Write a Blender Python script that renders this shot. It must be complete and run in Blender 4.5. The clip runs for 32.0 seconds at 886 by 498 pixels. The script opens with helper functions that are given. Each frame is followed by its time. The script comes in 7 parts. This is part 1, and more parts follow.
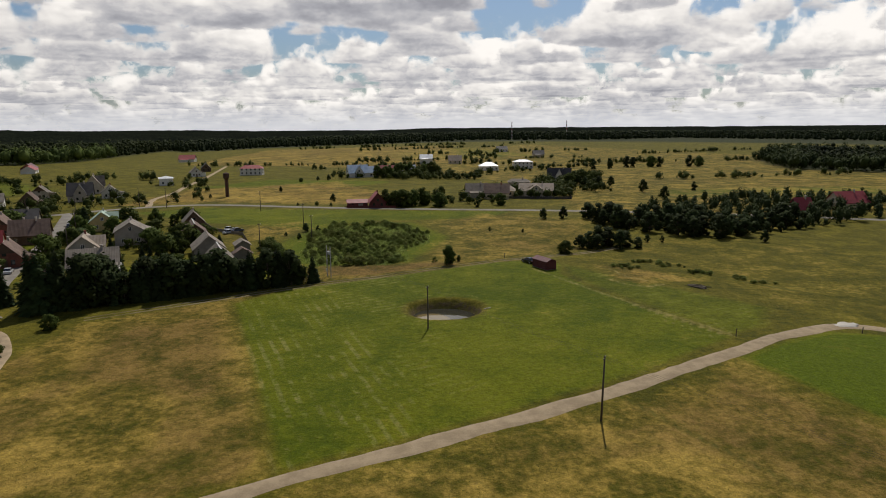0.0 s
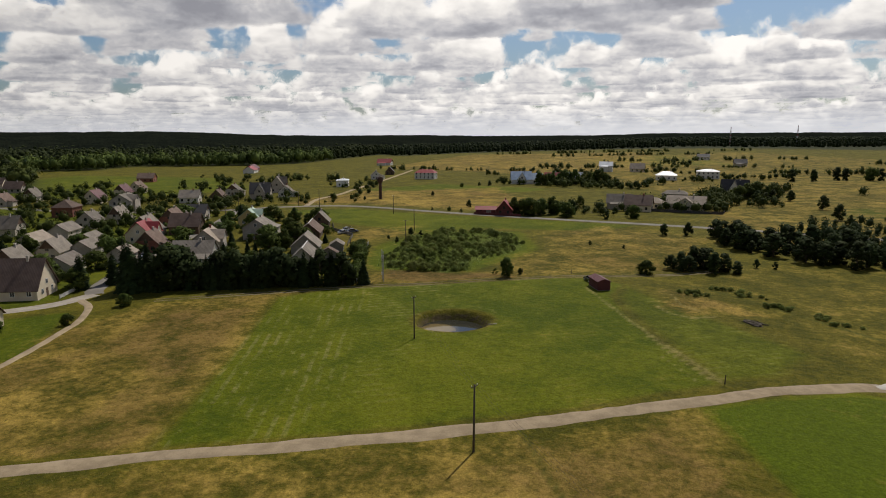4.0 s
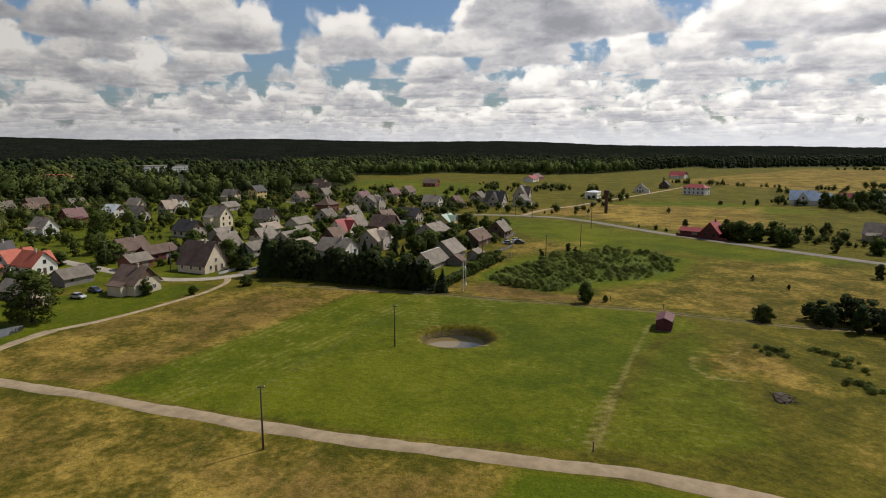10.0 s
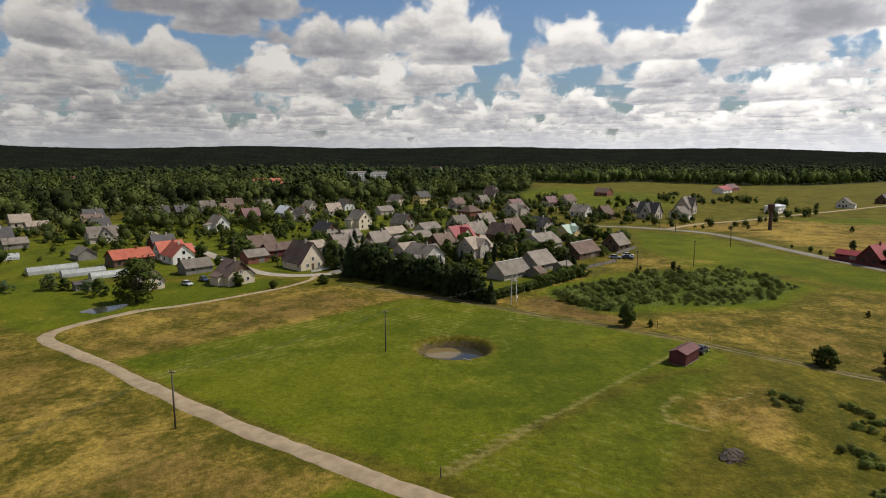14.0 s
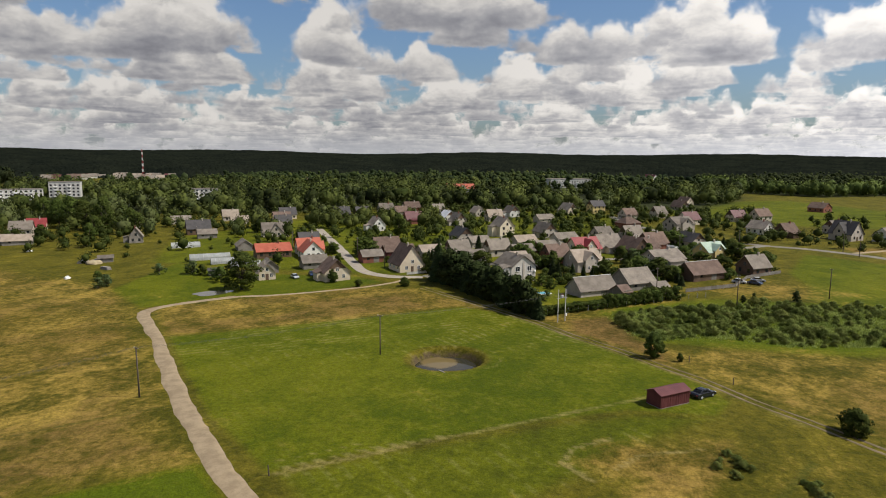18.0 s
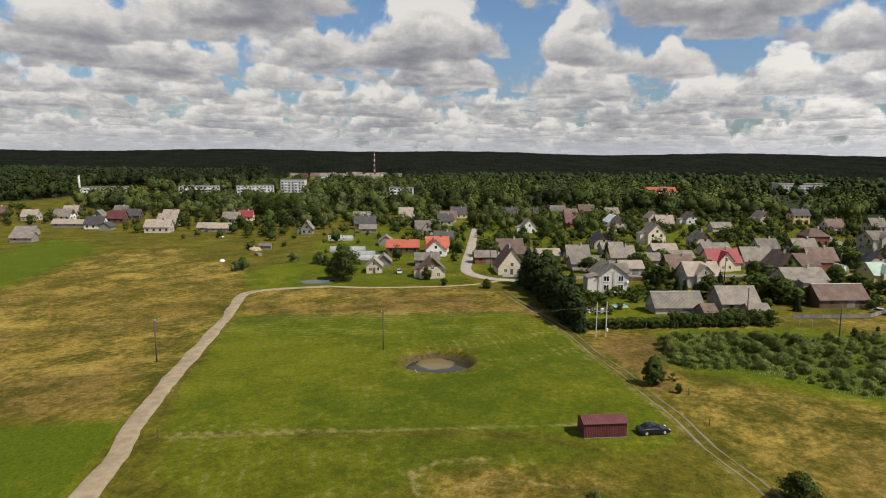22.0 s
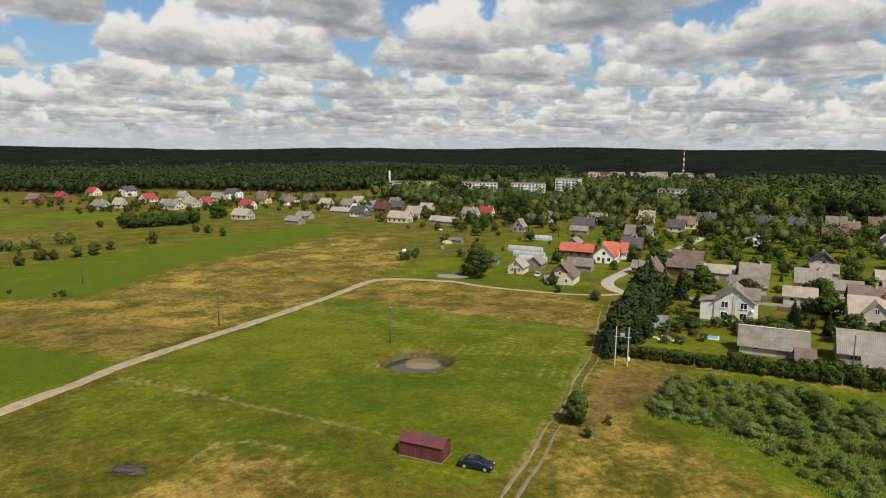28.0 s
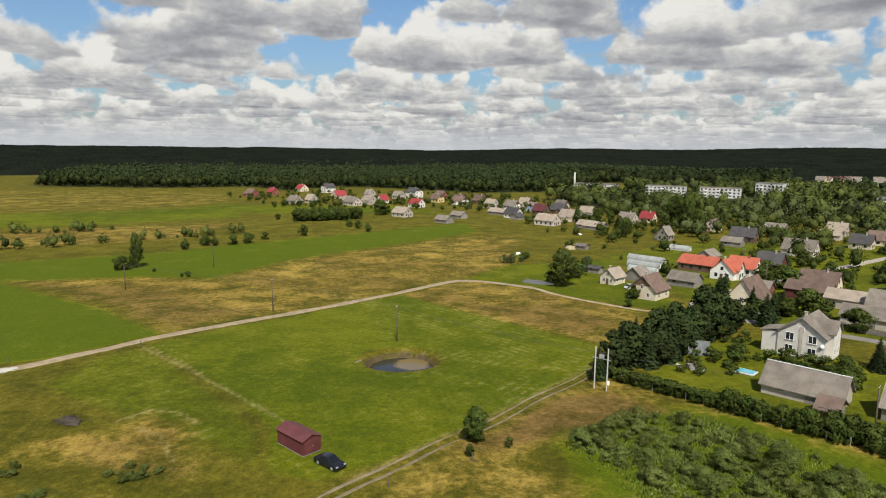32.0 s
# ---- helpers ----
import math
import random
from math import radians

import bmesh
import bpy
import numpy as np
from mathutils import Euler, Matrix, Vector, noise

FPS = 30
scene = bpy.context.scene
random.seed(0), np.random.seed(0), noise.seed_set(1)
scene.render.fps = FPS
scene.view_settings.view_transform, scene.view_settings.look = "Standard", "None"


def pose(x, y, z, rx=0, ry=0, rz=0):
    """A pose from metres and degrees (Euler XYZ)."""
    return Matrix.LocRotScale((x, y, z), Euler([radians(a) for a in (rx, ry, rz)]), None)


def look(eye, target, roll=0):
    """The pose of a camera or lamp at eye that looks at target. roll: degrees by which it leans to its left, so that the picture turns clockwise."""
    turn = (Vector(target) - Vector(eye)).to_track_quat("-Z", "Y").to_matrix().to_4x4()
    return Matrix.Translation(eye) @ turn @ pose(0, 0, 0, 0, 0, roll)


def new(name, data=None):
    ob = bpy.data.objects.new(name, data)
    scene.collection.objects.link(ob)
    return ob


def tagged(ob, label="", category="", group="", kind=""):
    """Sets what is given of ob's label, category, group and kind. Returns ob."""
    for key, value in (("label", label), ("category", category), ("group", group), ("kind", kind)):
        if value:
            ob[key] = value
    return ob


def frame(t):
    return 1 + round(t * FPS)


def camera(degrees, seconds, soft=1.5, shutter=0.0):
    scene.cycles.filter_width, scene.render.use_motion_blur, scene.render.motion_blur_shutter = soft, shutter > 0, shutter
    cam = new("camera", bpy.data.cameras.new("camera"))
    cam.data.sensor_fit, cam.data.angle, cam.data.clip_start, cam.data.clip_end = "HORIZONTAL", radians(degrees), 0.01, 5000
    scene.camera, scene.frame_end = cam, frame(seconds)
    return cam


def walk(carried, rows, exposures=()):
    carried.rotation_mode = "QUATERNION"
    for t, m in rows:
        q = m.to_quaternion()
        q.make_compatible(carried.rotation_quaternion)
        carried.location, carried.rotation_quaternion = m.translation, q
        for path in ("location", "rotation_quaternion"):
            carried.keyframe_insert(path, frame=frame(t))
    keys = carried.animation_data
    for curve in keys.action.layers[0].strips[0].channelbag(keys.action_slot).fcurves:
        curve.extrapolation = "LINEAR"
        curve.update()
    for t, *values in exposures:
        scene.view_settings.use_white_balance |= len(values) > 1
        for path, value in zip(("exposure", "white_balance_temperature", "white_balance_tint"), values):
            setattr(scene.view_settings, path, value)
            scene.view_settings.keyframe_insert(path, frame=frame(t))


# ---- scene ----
cam = camera(68.7, 32.0, soft=1.0)
PATH = [
    (0, look((2.501, -127.088, 35.983), (3.901, -28.758, 17.836), -0.32)),
    (3, look((33.065, -123.381, 36.844), (9.816, -27.699, 19.395), -0.25)),
    (6, look((63.196, -112.064, 37.583), (16.032, -25.514, 20.710), -0.19)),
    (7.5, look((77.429, -103.097, 37.755), (18.986, -23.595, 21.511), -0.17)),
    (9, look((89.644, -92.403, 37.764), (21.433, -21.037, 21.816), 0.04)),
    (11, look((102.785, -77.125, 38.079), (23.896, -17.687, 22.468), 0.15)),
    (13, look((113.682, -58.886, 38.168), (25.903, -13.413, 23.103), 0.04)),
    (17, look((126.352, -15.982, 38.816), (28.103, -3.723, 24.788), 0.45)),
    (19, look((127.095, 7.759, 39.119), (28.258, 1.614, 25.206), 0.46)),
    (21, look((123.543, 30.670, 39.390), (27.473, 6.667, 25.445), 0.43)),
    (23, look((116.086, 51.847, 39.803), (25.732, 11.451, 25.510), 0.67)),
    (25, look((105.122, 71.362, 40.384), (23.067, 16.118, 25.719), 0.58)),
    (28, look((82.801, 96.667, 41.073), (17.360, 22.537, 26.164), 0.70)),
    (29, look((74.149, 103.567, 41.352), (15.107, 24.292, 26.198), 0.73)),
    (32, look((43.914, 120.893, 42.397), (7.204, 29.132, 27.160), 0.69)),
]
walk(cam, PATH, exposures=[(0.0, -0.68, 6560, 11), (6.0, -0.60, 6560, 11), (13.0, -0.37, 6560, 11), (19.0, -0.14, 6540, 11), (25.0, 0.0, 6500, 9), (32.0, 0.09, 6480, 8)])

# ---- sky, sun, exposure ----
SUN_EL, SUN_AZ = radians(52), radians(11)  # the sun stands over +y, a little towards +x


class Nodes:
    """A short way to wire node trees."""

    def __init__(self, nt):
        self.nt = nt

    def put(self, kind, **values):
        n = self.nt.nodes.new(kind)
        for key, value in values.items():
            setattr(n, key, value)
        return n

    def feed(self, socket, value):
        if hasattr(value, "is_output"):
            self.nt.links.new(value, socket)
        elif isinstance(value, (tuple, list)) and len(value) == 3 and socket.type == "RGBA":
            socket.default_value = (*value, 1)
        else:
            socket.default_value = value

    def math(self, op, a, b=0.0, c=0.0, clamp=False):
        n = self.put("ShaderNodeMath", operation=op, use_clamp=clamp)
        for s, v in zip(n.inputs, (a, b, c)):
            self.feed(s, v)
        return n.outputs[0]

    def step(self, x, lo, hi):
        n = self.put("ShaderNodeMapRange", interpolation_type="SMOOTHSTEP")
        self.feed(n.inputs[0], x)
        n.inputs[1].default_value, n.inputs[2].default_value = lo, hi
        return n.outputs[0]

    def mix(self, f, a, b, blend="MIX"):
        n = self.put("ShaderNodeMix", data_type="RGBA", blend_type=blend)
        self.feed(n.inputs[0], f), self.feed(n.inputs[6], a), self.feed(n.inputs[7], b)
        return n.outputs[2]

    def noise(self, vec, scale, detail=4.0, rough=0.55, warp=0.0):
        n = self.put("ShaderNodeTexNoise")
        if vec is not None:
            self.feed(n.inputs["Vector"], vec)
        n.inputs["Scale"].default_value, n.inputs["Detail"].default_value = scale, detail
        n.inputs["Roughness"].default_value, n.inputs["Distortion"].default_value = rough, warp
        return n.outputs[0]

    def vmath(self, op, a, b=(0, 0, 0)):
        n = self.put("ShaderNodeVectorMath", operation=op)
        self.feed(n.inputs[0], a), self.feed(n.inputs[1], b)
        return n.outputs[0]


world = bpy.data.worlds.new("sky")
scene.world = world
world.use_nodes = True
w = Nodes(world.node_tree)
world.node_tree.nodes.clear()
sky = w.put("ShaderNodeTexSky", sky_type="NISHITA", sun_disc=False, sun_elevation=SUN_EL, sun_rotation=SUN_AZ, air_density=1.2, dust_density=1.5)
ray = w.put("ShaderNodeTexCoord").outputs["Generated"]
parts = w.put("ShaderNodeSeparateXYZ")
w.feed(parts.inputs[0], ray)
up = w.math("MAXIMUM", parts.outputs[2], 0.0)
# cumulus: broad swells decide where a cloud stands and how tall it grows, finer billows shape it; it is cut at
# rising heights above a flat base, and the lowest cut on a ray is the nearest
SLICES, DEEP, cover, level = 28, 0.62, None, None
grit = w.put("ShaderNodeTexWhiteNoise", noise_dimensions="3D")
w.feed(grit.inputs["Vector"], w.vmath("MULTIPLY", ray, (7919.0, 6841.0, 9973.0)))
drop = w.math("ADD", up, 0.018)
flat = w.put("ShaderNodeCombineXYZ")
w.feed(flat.inputs[0], w.math("DIVIDE", parts.outputs[0], drop))
w.feed(flat.inputs[1], w.math("DIVIDE", parts.outputs[1], drop))
for i in range(SLICES):
    k = i / (SLICES - 1)
    high = w.math("ADD", 1.0 + DEEP * k, w.math("MULTIPLY", grit.outputs["Value"], DEEP / SLICES))
    rise = w.put("ShaderNodeCombineXYZ")
    rise.inputs[0].default_value, rise.inputs[1].default_value = 2.3, 5.1
    w.feed(rise.inputs[2], high)
    grow = w.put("ShaderNodeVectorMath", operation="SCALE")
    w.feed(grow.inputs[0], flat.outputs[0])
    w.feed(grow.inputs[3], high)
    swell = w.noise(w.vmath("ADD", grow.outputs[0], (7.7, 1.9, 0.0)), 0.74, 2.0, 0.5, 0.0)
    billow = w.noise(w.vmath("ADD", grow.outputs[0], rise.outputs[0]), 1.7, 6.0, 0.62, 0.0)
    cell = w.math("ADD", swell, w.math("MULTIPLY", w.math("SUBTRACT", billow, 0.5), 0.62))
    cut = 0.533 + 0.17 * k
    a = w.step(cell, cut - 0.012, cut + 0.036)
    if cover is None:
        cover, level = a, w.math("MULTIPLY", a, w.math("ADD", w.math("MULTIPLY", w.step(cell, cut + 0.22, cut), 0.34), w.math("ADD", 0.08, w.math("MULTIPLY", w.step(up, 0.20, 0.05), 0.14))))
    else:
        take = w.math("MULTIPLY", w.math("SUBTRACT", 1.0, cover), a)
        cover = w.math("ADD", cover, take)
        level = w.math("ADD", level, w.math("MULTIPLY", take, w.math("ADD", 0.36 + 1.0 * k ** 0.8, w.math("MULTIPLY", w.math("SUBTRACT", billow, 0.55), 0.3))))
level = w.math("DIVIDE", level, w.math("MAXIMUM", cover, 0.02))
puff = w.noise(w.vmath("MULTIPLY", ray, (1.0, 1.0, 1.7)), 15.0, 5.0, 0.60, 0.3)
level = w.math("ADD", level, w.math("MULTIPLY", w.math("SUBTRACT", puff, 0.48), 1.15))
curl = w.noise(w.vmath("MULTIPLY", ray, (1.0, 1.0, 1.9)), 44.0, 4.0, 0.62, 0.5)
level = w.math("ADD", level, w.math("MULTIPLY", w.math("SUBTRACT", curl, 0.5), w.math("ADD", 0.35, w.math("MULTIPLY", w.step(up, 0.16, 0.05), 0.5))))
tones = w.put("ShaderNodeValToRGB")
w.feed(tones.inputs[0], level)
ramp_ = tones.color_ramp
ramp_.elements[0].position, ramp_.elements[0].color = 0.0, (0.31, 0.315, 0.35, 1)
ramp_.elements[1].position, ramp_.elements[1].color = 0.90, (1.0, 0.97, 0.92, 1)
for where, tone in ((0.25, (0.42, 0.425, 0.455, 1)), (0.48, (0.58, 0.575, 0.585, 1)), (0.68, (0.80, 0.78, 0.75, 1))):
    ramp_.elements.new(where).color = tone
shade = tones.outputs[0]
haze = w.step(up, 0.05, 0.0)
shade = w.mix(w.math("MULTIPLY", haze, 0.75), shade, (0.67, 0.69, 0.73))
cover = w.math("MAXIMUM", cover, w.math("MULTIPLY", haze, 0.85))
# the sky is brighter on the sun's side
side = w.put("ShaderNodeVectorMath", operation="DOT_PRODUCT")
w.feed(side.inputs[0], ray)
side.inputs[1].default_value = (math.sin(SUN_AZ), math.cos(SUN_AZ), 0)
glow = w.math("ADD", 0.90, w.math("MULTIPLY", w.step(side.outputs["Value"], -0.3, 1.0), 0.96))
blue = w.put("ShaderNodeBackground")
w.feed(blue.inputs[0], w.mix(0.9, sky.outputs[0], w.mix(1.0, sky.outputs[0], (0.78, 1.0, 1.32), "MULTIPLY")))
blue.inputs[1].default_value = 0.085
white = w.put("ShaderNodeBackground")
w.feed(white.inputs[0], shade)
dim = w.math("SUBTRACT", 1.0, w.math("MULTIPLY", w.step(up, 0.28, 0.75), 0.68))
w.feed(white.inputs[1], w.math("MULTIPLY", w.math("MULTIPLY", glow, dim), 0.86))
both = w.put("ShaderNodeMixShader")
w.feed(both.inputs[0], cover), w.feed(both.inputs[1], blue.outputs[0]), w.feed(both.inputs[2], white.outputs[0])
w.feed(w.put("ShaderNodeOutputWorld").inputs[0], both.outputs[0])

sun = new("sun", bpy.data.lights.new("sun", "SUN"))
sun.data.energy, sun.data.angle, sun.data.color = 5.0, radians(0.6), (1.0, 0.95, 0.86)
sun.matrix_world = look((math.sin(SUN_AZ) * math.cos(SUN_EL) * 900, math.cos(SUN_AZ) * math.cos(SUN_EL) * 900, math.sin(SUN_EL) * 900), (0, 0, 0))

# ---- materials ----
def material(name):
    m = bpy.data.materials.new(name)
    m.use_nodes = True
    n = Nodes(m.node_tree)
    return m, n, m.node_tree.nodes["Principled BSDF"]


def surface(name, dark, light, scale=1.0, rough=0.85, bump=0.2, grain=12.0, stain=0.35, metal=0.0, vary=0.12, ribs=0.0, spec=0.3):
    """A painted, rendered or boarded surface: broad stains, fine grain, a little change from thing to thing; ribs: metres between ridges across the slope."""
    m, n, b = material(name)
    co = n.put("ShaderNodeTexCoord").outputs["Object"]
    own = n.put("ShaderNodeObjectInfo").outputs["Random"]
    far = n.put("ShaderNodeCombineXYZ")
    n.feed(far.inputs[0], n.math("MULTIPLY", own, 40.0))
    shift = n.vmath("ADD", co, far.outputs[0])
    broad = n.noise(shift, 0.45 * scale, 4, 0.6)
    fine = n.noise(shift, grain * scale, 3, 0.6)
    f = n.math("ADD", n.math("MULTIPLY", n.step(broad, 0.3, 0.7), 1 - stain), n.math("MULTIPLY", fine, stain))
    col = n.mix(f, dark, light)
    hsv = n.put("ShaderNodeHueSaturation")
    n.feed(hsv.inputs["Value"], n.math("ADD", 1 - vary, n.math("MULTIPLY", own, 2 * vary)))
    n.feed(hsv.inputs["Color"], col)
    col = hsv.outputs[0]
    height = fine
    if ribs:
        wave = n.put("ShaderNodeTexWave", wave_type="BANDS", bands_direction="X")
        n.feed(wave.inputs["Vector"], co)
        wave.inputs["Scale"].default_value = 0.314 / ribs
        height = n.math("ADD", n.math("MULTIPLY", wave.outputs[1], 1.5), fine)
        col = n.mix(n.math("MULTIPLY", wave.outputs[1], 0.18), col, dark)
    n.feed(b.inputs["Base Color"], col)
    bm_ = n.put("ShaderNodeBump")
    bm_.inputs["Strength"].default_value, bm_.inputs["Distance"].default_value = bump, 0.05
    n.feed(bm_.inputs["Height"], height)
    n.feed(b.inputs["Normal"], bm_.outputs[0])
    b.inputs["Roughness"].default_value, b.inputs["Metallic"].default_value = rough, metal
    b.inputs["Specular IOR Level"].default_value = spec
    return m


def leafage(name, dark, light, through_=0.25, scale=0.5, island=0.5, spec=0.08):
    """Leaves: every clump with its own shade of green, a little light passing through."""
    m, n, b = material(name)
    geo = n.put("ShaderNodeNewGeometry")
    own = n.put("ShaderNodeObjectInfo").outputs["Random"]
    broad = n.noise(geo.outputs["Position"], scale, 3, 0.6)
    f = n.math("ADD", n.math("MULTIPLY", geo.outputs["Random Per Island"], island), n.math("MULTIPLY", n.step(broad, 0.3, 0.7), 1 - island))
    col = n.mix(f, dark, light)
    hsv = n.put("ShaderNodeHueSaturation")
    n.feed(hsv.inputs["Value"], n.math("ADD", 0.8, n.math("MULTIPLY", own, 0.4)))
    n.feed(hsv.inputs["Hue"], n.math("ADD", 0.49, n.math("MULTIPLY", own, 0.02)))
    n.feed(hsv.inputs["Color"], col)
    b.inputs["Roughness"].default_value = 0.8
    b.inputs["Specular IOR Level"].default_value = spec
    n.feed(b.inputs["Base Color"], hsv.outputs[0])
    t = n.put("ShaderNodeBsdfTranslucent")
    n.feed(t.inputs[0], hsv.outputs[0])
    mixed = n.put("ShaderNodeMixShader")
    mixed.inputs[0].default_value = through_
    n.feed(mixed.inputs[1], b.outputs[0]), n.feed(mixed.inputs[2], t.outputs[0])
    n.feed(m.node_tree.nodes["Material Output"].inputs[0], mixed.outputs[0])
    return m


def ground_material():
    m, n, b = material("meadow")
    pos = n.put("ShaderNodeNewGeometry").outputs["Position"]
    zone = n.put("ShaderNodeSeparateColor")
    n.feed(zone.inputs[0], n.put("ShaderNodeAttribute", attribute_name="zone").outputs["Color"])
    dry, lush, bare = zone.outputs[0], zone.outputs[1], zone.outputs[2]
    rows = n.put("ShaderNodeAttribute", attribute_name="rows").outputs["Fac"]
    big = n.noise(pos, 0.018, 5, 0.6, 0.3)
    mid = n.noise(pos, 0.11, 5, 0.62, 0.4)
    small = n.noise(pos, 0.7, 5, 0.68)
    fine = n.noise(pos, 3.2, 4, 0.7)
    blend = n.math("ADD", n.math("MULTIPLY", mid, 0.55), n.math("MULTIPLY", small, 0.45))
    green = n.mix(n.step(blend, 0.36, 0.64), (0.066, 0.064, 0.005), (0.162, 0.136, 0.013))
    lushc = n.mix(n.step(n.math("ADD", n.math("MULTIPLY", big, 0.4), n.math("MULTIPLY", blend, 0.6)), 0.38, 0.62), (0.060, 0.085, 0.0025), (0.140, 0.150, 0.006))
    dryc = n.mix(n.step(n.math("ADD", n.math("MULTIPLY", big, 0.35), n.math("MULTIPLY", blend, 0.65)), 0.38, 0.62), (0.158, 0.102, 0.018), (0.400, 0.276, 0.058))
    sorrel = n.put("ShaderNodeAttribute", attribute_name="sorrel").outputs["Fac"]
    rust = n.mix(n.step(blend, 0.36, 0.64), (0.080, 0.052, 0.014), (0.205, 0.125, 0.040))
    dryc = n.mix(n.math("MULTIPLY", n.step(n.noise(pos, 0.045, 4, 0.6, 0.6), 0.46, 0.62), 0.55), dryc, rust)
    barec = n.mix(small, (0.050, 0.038, 0.018), (0.135, 0.100, 0.055))
    wobble = n.math("MULTIPLY", n.math("SUBTRACT", blend, 0.5), 2.6)
    fd = n.step(n.math("ADD", n.math("ADD", dry, 0.10), wobble), 0.25, 0.95)
    fl = n.step(n.math("ADD", lush, n.math("MULTIPLY", wobble, 0.35)), 0.25, 0.75)
    fb = n.step(n.math("ADD", bare, n.math("MULTIPLY", wobble, 0.6)), 0.35, 0.75)
    lushc = n.mix(n.step(lush, 0.88, 0.97), lushc, n.mix(blend, (0.060, 0.090, 0.002), (0.110, 0.138, 0.005)))
    col = n.mix(fl, green, lushc)
    col = n.mix(fd, col, dryc)
    col = n.mix(n.math("MULTIPLY", n.step(n.math("ADD", sorrel, n.math("MULTIPLY", wobble, 0.55)), 0.25, 0.85), 0.85), col, rust)
    # long grass laid over by wind and rain in the unmown parts
    laid = n.noise(pos, 0.42, 3, 0.6, 2.4)
    laid_dark = n.math("MULTIPLY", n.step(laid, 0.50, 0.36), n.math("SUBTRACT", 0.5, n.math("MULTIPLY", fl, 0.4)))
    col = n.mix(laid_dark, col, n.mix(0.5, col, (0.035, 0.042, 0.006)))
    # rows of cut hay across the mown field
    def swaths(angle, period, seed):
        turn = n.put("ShaderNodeVectorRotate", rotation_type="Z_AXIS")
        n.feed(turn.inputs["Vector"], pos)
        turn.inputs["Angle"].default_value = radians(angle)
        wave = n.put("ShaderNodeTexWave", wave_type="BANDS", bands_direction="X")
        n.feed(wave.inputs["Vector"], n.vmath("ADD", turn.outputs[0], (seed, 0, 0)))
        wave.inputs["Scale"].default_value, wave.inputs["Distortion"].default_value = 0.314 / period, 1.3
        wave.inputs["Detail"].default_value, wave.inputs["Detail Scale"].default_value = 2.0, 0.5
        return wave.outputs[1]
    across = n.put("ShaderNodeVectorMath", operation="DOT_PRODUCT")
    n.feed(across.inputs[0], pos)
    across.inputs[1].default_value = (0.925, 0.38, 0)
    west = n.step(n.math("ADD", across.outputs["Value"], n.math("MULTIPLY", wobble, 5.0)), -10.0, -16.0)
    lines = n.math("ADD", n.math("MULTIPLY", swaths(-22, 2.0, 0.0), west), n.math("MULTIPLY", swaths(60, 2.1, 3.0), n.math("SUBTRACT", 1.0, west)))
    hay = n.math("MULTIPLY", n.step(lines, 0.52, 0.88), n.step(n.math("ADD", small, n.math("MULTIPLY", mid, 1.2)), 1.06, 1.34))
    hay = n.math("MULTIPLY", hay, rows)
    col = n.mix(n.math("MULTIPLY", hay, 0.36), col, (0.30, 0.275, 0.12))
    straw = n.put("ShaderNodeAttribute", attribute_name="straw").outputs["Fac"]
    col = n.mix(n.math("MULTIPLY", n.step(n.math("ADD", straw, n.math("MULTIPLY", wobble, 0.5)), 0.3, 0.8), 0.5), col, n.mix(small, (0.24, 0.19, 0.06), (0.40, 0.33, 0.14)))
    ditch = n.put("ShaderNodeAttribute", attribute_name="ditch").outputs["Fac"]
    col = n.mix(n.step(n.math("ADD", ditch, n.math("MULTIPLY", wobble, 0.4)), 0.3, 0.8), col, n.mix(small, (0.040, 0.052, 0.006), (0.080, 0.095, 0.014)))
    # ground turns darker wherever woods stand
    col = n.mix(n.put("ShaderNodeAttribute", attribute_name="wood_floor").outputs["Fac"], col, n.mix(small, (0.020, 0.024, 0.010), (0.05, 0.06, 0.02)))
    col = n.mix(fb, col, barec)
    tiny = n.noise(pos, 9.0, 3, 0.7)
    clump = n.noise(pos, 1.5, 3, 0.65, 0.5)
    speck = n.math("ADD", n.math("MULTIPLY", fine, 0.95), n.math("ADD", n.math("MULTIPLY", tiny, 0.6), n.math("MULTIPLY", clump, 0.95)))
    speck = n.math("SUBTRACT", speck, 0.34)
    col = n.mix(1.0, col, speck, "MULTIPLY")
    n.feed(b.inputs["Base Color"], col)
    b.inputs["Roughness"].default_value, b.inputs["Specular IOR Level"].default_value = 0.95, 0.1
    bump = n.put("ShaderNodeBump")
    bump.inputs["Strength"].default_value, bump.inputs["Distance"].default_value = 0.9, 0.35
    n.feed(bump.inputs["Height"], n.math("ADD", n.math("MULTIPLY", fine, 0.5), small))
    n.feed(b.inputs["Normal"], bump.outputs[0])
    return m


